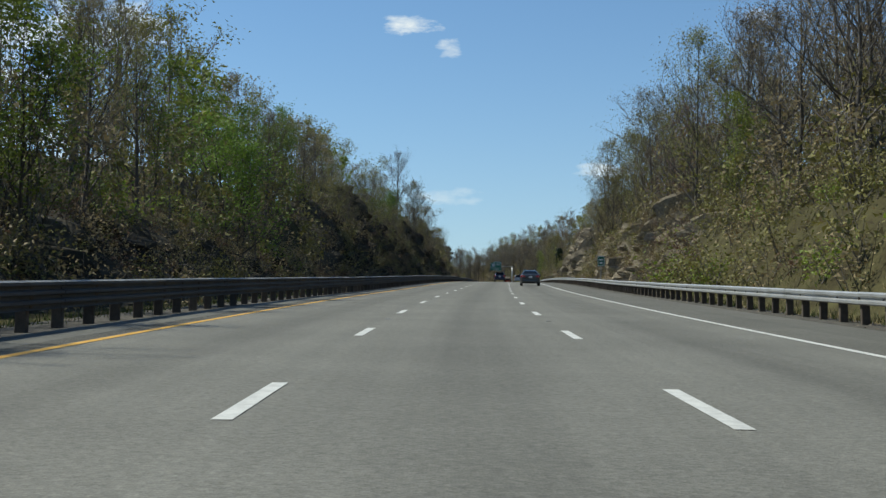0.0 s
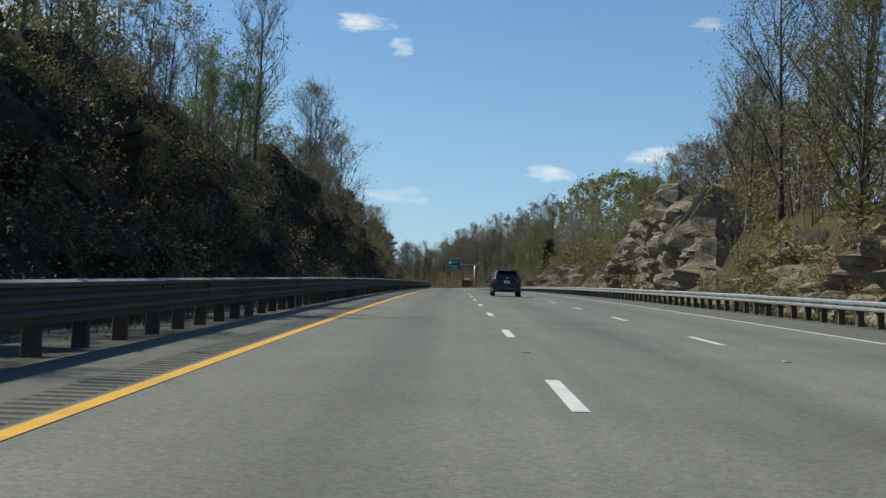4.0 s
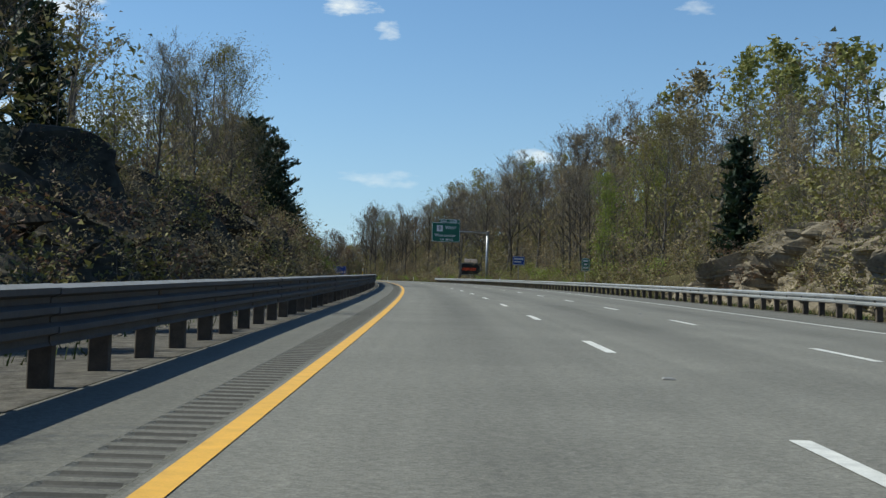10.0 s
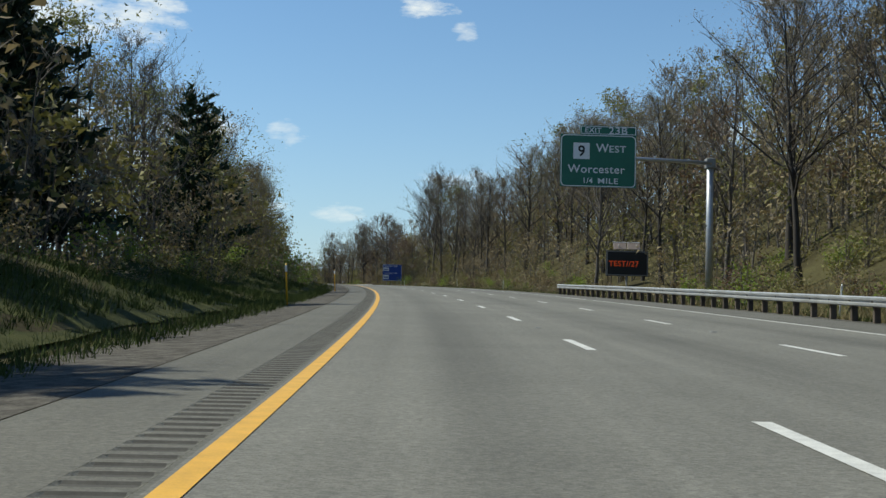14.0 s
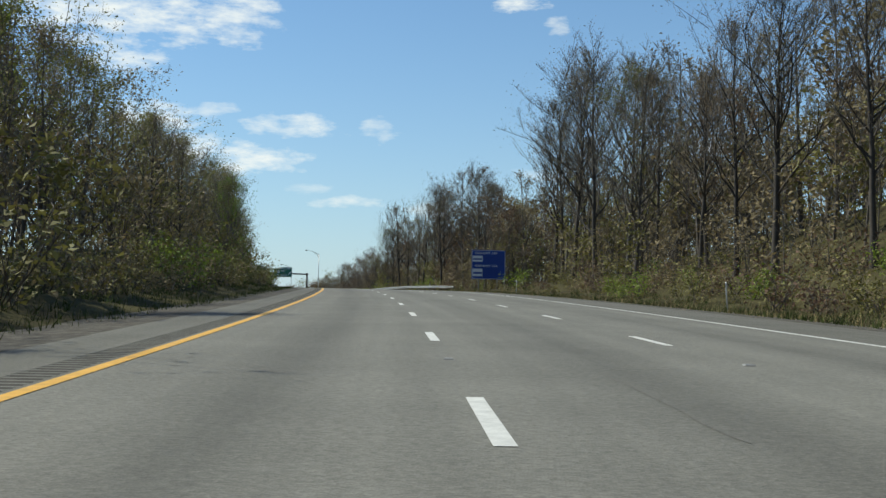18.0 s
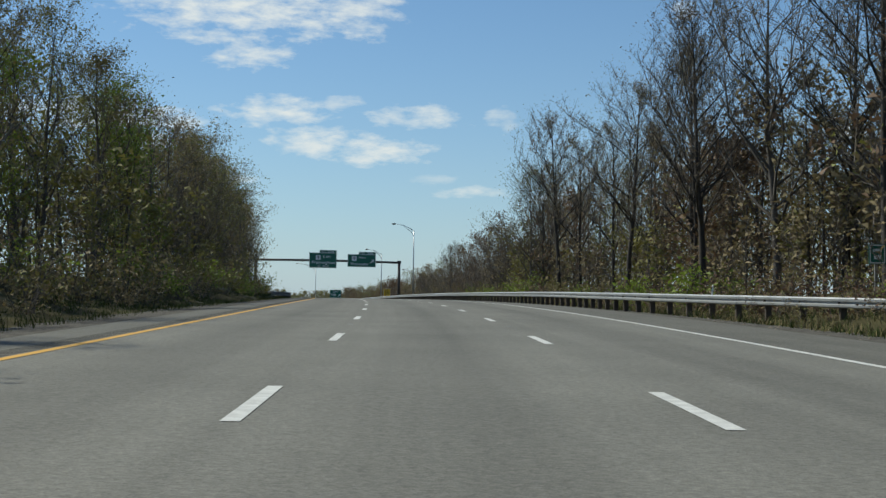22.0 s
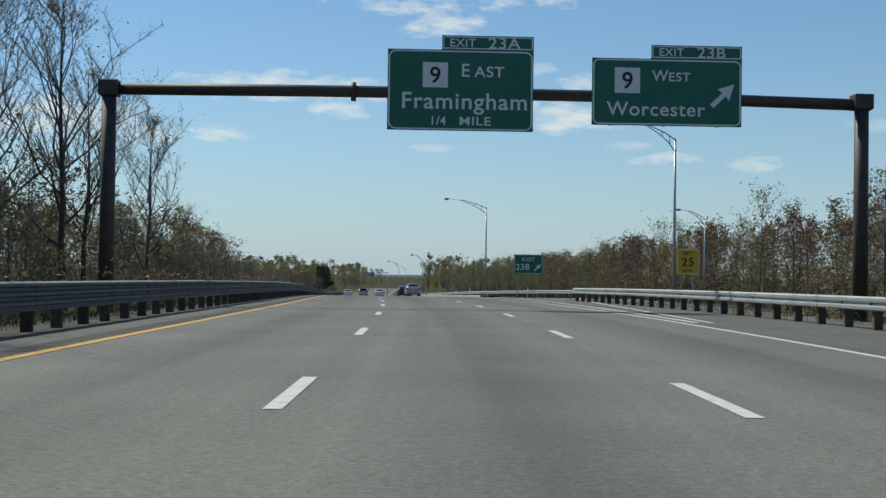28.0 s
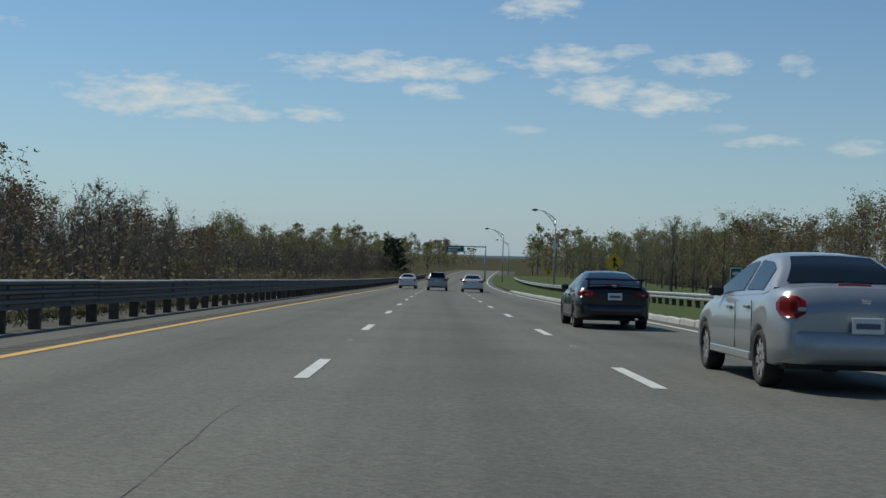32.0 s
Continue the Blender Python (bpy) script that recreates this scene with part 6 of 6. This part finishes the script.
    def cabin_at(y):
        b = P(deck, y) - 0.03
        h = P(prof, y)
        w = taper(y) - 0.07
        return b, w, h, max(0.3, w - c["tumble"] * max(0.02, (h - b) / (roof - b)))

    def pane(nm, rows, lab):
        bm = bmesh.new()
        vr = [[bm.verts.new(v) for v in r] for r in rows]
        for p, q in zip(vr, vr[1:]):
            for i in range(len(p) - 1):
                bm.faces.new((p[i], p[i + 1], q[i + 1], q[i])).smooth = True
        part(nm, bm, M["glass_dark"], o, lab)

    for sd in (1, -1):
        for ya, yb in c["windows"]:
            rows = []
            for y in np.linspace(ya, yb, 7):
                b, w, h, t = cabin_at(y)
                e = t + (w - t) * 0.1
                rows.append([(sd * (w + (e - w) * f / 0.88 + 0.010), y, b + (h - b) * f) for f in (0.13, 0.35, 0.6, 0.83)])
            pane("side_window", rows, "dark side window")
    for nm, ya, yb, lab in (("rear_window", y0 + 0.10 * (y1 - y0), y0 + 0.93 * (y1 - y0), "dark tinted rear window"), ("windscreen", y2 + 0.08 * (y3 - y2), y2 + 0.92 * (y3 - y2), "dark windscreen")):
        rows = []
        for y in np.linspace(ya, yb, 7):
            b, w, h, t = cabin_at(y)
            e = -1 if nm == "rear_window" else 1
            rows.append([(x * (t - 0.11), y + e * 0.008, h + 0.013 + 0.018 * (1 - abs(x))) for x in (-1, -0.6, -0.2, 0.2, 0.6, 1)])
        pane(nm, rows, lab)
    # back end
    for sd in (1, -1):
        x0, x1, z0, z1, yb = c["taillamp"]
        h, m = z1 - z0, (z0 + z1) / 2
        lk = c["lamp_shape"]
        st = [(x0, -0.012, lk[0]), (x0 + 0.35 * (x1 - x0), -0.022, lk[1]), (taper(0) - 0.03, -0.016, 1.0), (taper(0.05) + 0.012, 0.05, 1.0), (taper(yb * 0.6) + 0.012, yb * 0.6, lk[2]), (taper(yb) + 0.004, yb, lk[3])]
        bm = bmesh.new()
        vr = [[bm.verts.new((sd * x, y, m + h * k * f)) for f in (-0.5, -0.2, 0.2, 0.5)] for x, y, k in st]
        for p, q in zip(vr, vr[1:]):
            for i in range(3):
                bm.faces.new((p[i], p[i + 1], q[i + 1], q[i])).smooth = True
        bmesh.ops.solidify(bm, geom=bm.faces[:], thickness=0.03)
        bmesh.ops.recalc_face_normals(bm, faces=bm.faces)
        lp = part("tail_lamp", bm, M["lamp_red"], o, "red tail lamp")
        bm = bmesh.new()
        xr = taper(0) - 0.10
        box(bm, sd * xr - 0.045, -0.027, z0 + h * 0.30, sd * xr + 0.045, 0.01, z0 + h * 0.50, 0.01)
        part("reverse_lamp", bm, M["lamp_clear"], lp)
        y = c["mirror"]
        bm = bmesh.new()
        box(bm, sd * (W + 0.02) - 0.09, y, P(deck, y) - 0.02, sd * (W + 0.02) + 0.09, y + 0.09, P(deck, y) + 0.105, 0.03)
        part("mirror", bm, M["trim_black"] if c.get("dark_mirror", True) else col, o)
        for y in c["handles"]:
            bm = bmesh.new()
            z = P(deck, y) - 0.16
            box(bm, sd * (taper(y) + 0.004) - 0.018, y - 0.09, z - 0.018, sd * (taper(y) + 0.004) + 0.018, y + 0.09, z + 0.018, 0.008)
            part("door_handle", bm, col, o)
        for ya, yb in c["doors"]:
            bm = bmesh.new()
            w = taper((ya + yb) / 2)
            box(bm, sd * (w - 0.002) - 0.003, ya - 0.004, zb + 0.1, sd * (w - 0.002) + 0.003, ya + 0.004, P(deck, ya) - 0.1)
            part("door_seam", bm, M["trim_black"], o)
        bm = bmesh.new()
        box(bm, sd * (W - 0.01) - 0.012, wb0 + R * 1.2, zb + 0.0, sd * (W - 0.01) + 0.012, wb1 - R * 1.2, zb + 0.09, 0.01)
        part("sill_trim", bm, c.get("sill_mat", M["trim_black"]), o)
        bm = bmesh.new()
        tube(bm, [(sd * 0.5, -0.02, zb + 0.03), (sd * 0.5, 0.3, zb + 0.03)], [0.035, 0.035], 10)
        part("exhaust", bm, M["chrome"], o) if c.get("pipes", 1) and sd > 0 else bm.free()
    bm = bmesh.new()
    w = taper(0.1)
    z0, z1 = c["bumper"]
    rr = []
    for x in np.linspace(-w, w, 17):
        f = abs(x) / w
        y = 0.30 * max(0, f - 0.78) ** 2 / 0.0484
        e = x * (1.0 + 0.012)
        rr.append([(e, y + 0.12, z0), (e, y - 0.035, z0 + 0.01), (e, y - 0.07, z0 + 0.07), (e, y - 0.07, z1 - 0.05), (e, y - 0.04, z1 - 0.01), (e, y + 0.12, z1)])
    vr = loft(bm, rr)
    bm.faces.new(vr[0])
    bm.faces.new(vr[-1][::-1])
    bmesh.ops.recalc_face_normals(bm, faces=bm.faces)
    part("rear_bumper", bm, c.get("bumper_mat", col), o)
    bm = bmesh.new()
    zp = c["plate"]
    box(bm, -0.16, c["plate_y"] - 0.02, zp, 0.16, c["plate_y"], zp + 0.16, 0.006)
    pl = part("number_plate", bm, M["sign_white"], o, "white number plate")
    bm = bmesh.new()
    box(bm, -0.12, c["plate_y"] - 0.024, zp + 0.05, 0.12, c["plate_y"] - 0.019, zp + 0.105)
    part("plate_bar", bm, M["plate_ink"], pl)
    bm = bmesh.new()
    box(bm, -0.02 - 0.055, c["plate_y"] - 0.03, zp + 0.30, 0.055 - 0.02, c["plate_y"], zp + 0.35, 0.015)
    part("badge", bm, M["chrome"], o)
    bm = bmesh.new()
    box(bm, -0.17, c["light_y"] - 0.01, c["light_z"], 0.17, c["light_y"] + 0.03, c["light_z"] + 0.035, 0.008)
    part("brake_light", bm, M["lamp_red"], o)
    bm = bmesh.new()
    tube(bm, [(0.02, c["wiper_y"], c["wiper_z"]), (0.22, c["wiper_y"] - 0.0, c["wiper_z"] + 0.03), (0.42, c["wiper_y"], c["wiper_z"] + 0.02)], [0.012, 0.01, 0.008], 6)
    part("rear_wiper", bm, M["trim_black"], o) if c.get("wiper") else bm.free()
    # front lamps
    for sd in (1, -1):
        bm = bmesh.new()
        box(bm, sd * (W - 0.36) - 0.2, L - 0.32, P(deck, L - 0.2) - 0.2, sd * (W - 0.36) + 0.2, L - 0.02, P(deck, L - 0.2) - 0.03, 0.03)
        part("headlamp", bm, M["lamp_clear"], o)
    if c.get("rails"):
        for sd in (1, -1):
            bm = bmesh.new()
            x = sd * (cab[12][4] - 0.05)
            tube(bm, [(x, y1 + 0.1, roof + 0.0), (x, y1 + 0.25, roof + 0.09), (x, y2 - 0.2, roof + 0.09), (x, y2 - 0.02, roof)], [0.03] * 4, 8)
            part("roof_rail", bm, M["trim_black"], o)
    for y in c.get("bars", ()):
        bm = bmesh.new()
        tube(bm, [(-cab[12][4] - 0.02, y, roof + 0.02), (-cab[12][4] + 0.1, y, roof + 0.13), (cab[12][4] - 0.1, y, roof + 0.13), (cab[12][4] + 0.02, y, roof + 0.02)], [0.025] * 4, 8)
        part("roof_bar", bm, M["trim_black"], o)
    if c.get("spoiler"):
        bm = bmesh.new()
        box(bm, -W * 0.72, y1 - 0.26, roof - 0.035, W * 0.72, y1 + 0.1, roof + 0.0, 0.015)
        part("spoiler", bm, col, o)
    if c.get("wing"):
        bm = bmesh.new()
        z = P(deck, 0.25) + 0.16
        box(bm, -W * 0.8, 0.06, z, W * 0.8, 0.3, z + 0.04, 0.015)
        for x in (-W * 0.72, W * 0.68):
            box(bm, x, 0.1, z - 0.16, x + 0.05, 0.26, z + 0.01)
        part("spoiler", bm, col, o)
    ty, rm = wheel_meshes(R, c.get("tyre", 0.215), c.get("spokes", 5))
    for sd in (1, -1):
        for wb in (wb0, wb1):
            h = new("wheel")
            h.parent = o
            h.matrix_basis = pose(sd * (W - 0.115), wb, R, 0, 0, 0 if sd > 0 else 180) @ pose(0, 0, 0, random.uniform(0, 70), 0, 0)
            shared("tyre", ty, h)
            shared("rim", rm, h)
    grade = math.degrees(math.atan2(on(s + wb1, d).z - on(s + wb0, d).z, wb1 - wb0))
    o.matrix_basis = stand(s, d, -wb0 * math.tan(radians(grade)) + on(s + wb0, d).z - on(s, d).z + 0.004, 0) @ pose(0, 0, 0, grade, 0, 0)
    return o


BLUE = paint("dark_blue_car_paint", (0.005, 0.009, 0.042))
SILVER = paint("silver_car_paint", (0.34, 0.35, 0.36), 0.45, 0.34)
GREY = paint("dark_grey_car_paint", (0.035, 0.042, 0.045))
BLACK = paint("black_car_paint", (0.010, 0.010, 0.013))
PALE = paint("pale_grey_car_paint", (0.62, 0.62, 0.60), 0.2, 0.3)
WAGON = dict(windows=((0.50, 1.08), (1.20, 2.16), (2.26, 3.45)), lamp_shape=(0.6, 0.85, 0.9, 0.6), len=4.78, wid=1.82, wheel=0.345, sill=0.30, deck=[(0, 0.86), (0.05, 1.02), (0.16, 1.06), (3.3, 1.02), (3.6, 1.0), (4.5, 0.86), (4.78, 0.66)], roof=1.60, cabin=(0.10, 0.62, 2.75, 3.72), axles=(1.0, 3.74),
             tumble=0.23, paint=BLUE, taillamp=(0.60, 0.89, 0.86, 1.07, 0.34), mirror=3.2, handles=(1.45, 2.45), doors=((1.25, 2.2), (2.25, 3.3)),
             bumper=(0.36, 0.62), bumper_mat=BLUE, plate=0.80, plate_y=-0.015, light_y=0.40, light_z=1.54, wiper=True, wiper_y=0.09, wiper_z=1.12, rails=True, spoiler=True, spokes=10)
SUV = dict(windows=((0.30, 0.86), (1.02, 1.90), (2.02, 3.1)), lamp_shape=(0.95, 1.0, 1.0, 0.9), len=4.44, wid=1.80, wheel=0.35, sill=0.34, deck=[(0, 0.9), (0.04, 1.06), (0.1, 1.10), (3.1, 1.08), (3.35, 1.06), (4.2, 0.96), (4.44, 0.75)], roof=1.70, cabin=(0.03, 0.24, 2.5, 3.35), axles=(0.90, 3.52),
           tumble=0.17, paint=SILVER, taillamp=(0.70, 0.885, 0.92, 1.18, 0.16), mirror=2.95, handles=(1.2, 2.2), doors=((1.0, 1.95), (2.0, 3.0)),
           bumper=(0.42, 0.70), bumper_mat=SILVER, plate=0.96, plate_y=-0.012, light_y=0.16, light_z=1.66, wiper=True, wiper_y=0.02, wiper_z=1.16, rails=True, spoiler=False, spokes=5)
SALOON = dict(windows=((1.22, 2.05), (2.16, 3.3)), lamp_shape=(0.5, 0.85, 0.8, 0.3), len=4.84, wid=1.84, wheel=0.325, sill=0.26, deck=[(0, 0.82), (0.06, 1.0), (0.15, 1.06), (0.9, 1.06), (1.2, 1.02), (3.2, 0.98), (3.5, 0.96), (4.5, 0.80), (4.84, 0.6)], roof=1.44, cabin=(0.82, 1.55, 2.6, 3.5), axles=(0.98, 3.87),
              tumble=0.28, paint=GREY, taillamp=(0.50, 0.90, 0.80, 0.97, 0.30), mirror=3.05, handles=(1.5, 2.5), doors=((1.3, 2.1), (2.15, 3.2)),
              bumper=(0.30, 0.60), plate=0.74, plate_y=-0.015, light_y=0.95, light_z=1.08, wiper_y=0, wiper_z=0, bars=(1.75, 2.55), spokes=6)
COMPACT = dict(windows=((1.02, 1.78), (1.90, 3.1)), lamp_shape=(0.55, 0.95, 0.85, 0.3), len=4.43, wid=1.71, wheel=0.30, sill=0.25, deck=[(0, 0.78), (0.05, 0.96), (0.14, 1.03), (0.6, 1.05), (0.95, 1.0), (2.9, 0.94), (3.3, 0.92), (4.1, 0.78), (4.43, 0.58)], roof=1.42, cabin=(0.55, 1.25, 2.3, 3.35), axles=(0.85, 3.52),
               tumble=0.27, paint=SILVER, taillamp=(0.60, 0.84, 0.74, 0.965, 0.26), mirror=2.75, handles=(1.35, 2.15), doors=((1.15, 1.85), (1.9, 2.85)),
               bumper=(0.28, 0.62), plate=0.60, plate_y=-0.055, light_y=0.36, light_z=1.06, wiper_y=0, wiper_z=0, spokes=8, sill_mat=SILVER)
COUPE = dict(windows=((1.05, 1.68), (1.80, 2.9)), lamp_shape=(0.9, 1.0, 0.8, 0.3), len=4.38, wid=1.71, wheel=0.30, sill=0.22, deck=[(0, 0.75), (0.05, 0.90), (0.12, 0.94), (0.4, 0.96), (0.9, 0.94), (2.9, 0.88), (3.2, 0.86), (4.1, 0.72), (4.38, 0.5)], roof=1.31, cabin=(0.25, 1.35, 2.1, 3.1), axles=(0.85, 3.42),
             tumble=0.26, paint=BLACK, taillamp=(0.42, 0.83, 0.72, 0.86, 0.26), mirror=2.5, handles=(1.8,), doors=((1.6, 2.4), (2.6, 2.9)),
             bumper=(0.26, 0.56), plate=0.66, plate_y=-0.015, light_y=0.3, light_z=1.0, wiper_y=0, wiper_z=0, wing=True, spokes=5)

car("estate_car", "dark blue estate car with roof rails driving in the middle lane", 216.4, 5.85, WAGON)
car("sport_utility_car", "silver sport utility car in the outer lane", 295.3, 9.3, SUV)
car("saloon_car", "dark grey saloon car with roof bars in the outer lane", 123.9, 9.2, SALOON)
car("compact_car", "silver compact saloon car in the outer lane", 1074.65, 9.26, COMPACT)
car("coupe_car", "black coupe with rear spoiler in the outer lane", 1091.05, 9.1, COUPE)
car("hatchback_car", "pale grey saloon car far ahead in the inner lane", 1186, 1.9, dict(COMPACT, paint=PALE, sill_mat=PALE))
car("estate_car", "silver estate car far ahead in the middle lane", 1174, 4.9, dict(WAGON, paint=SILVER, bumper_mat=SILVER))
car("saloon_car", "pale saloon car far ahead in the outer lane", 1169, 7.9, dict(SALOON, paint=PALE, bars=()))
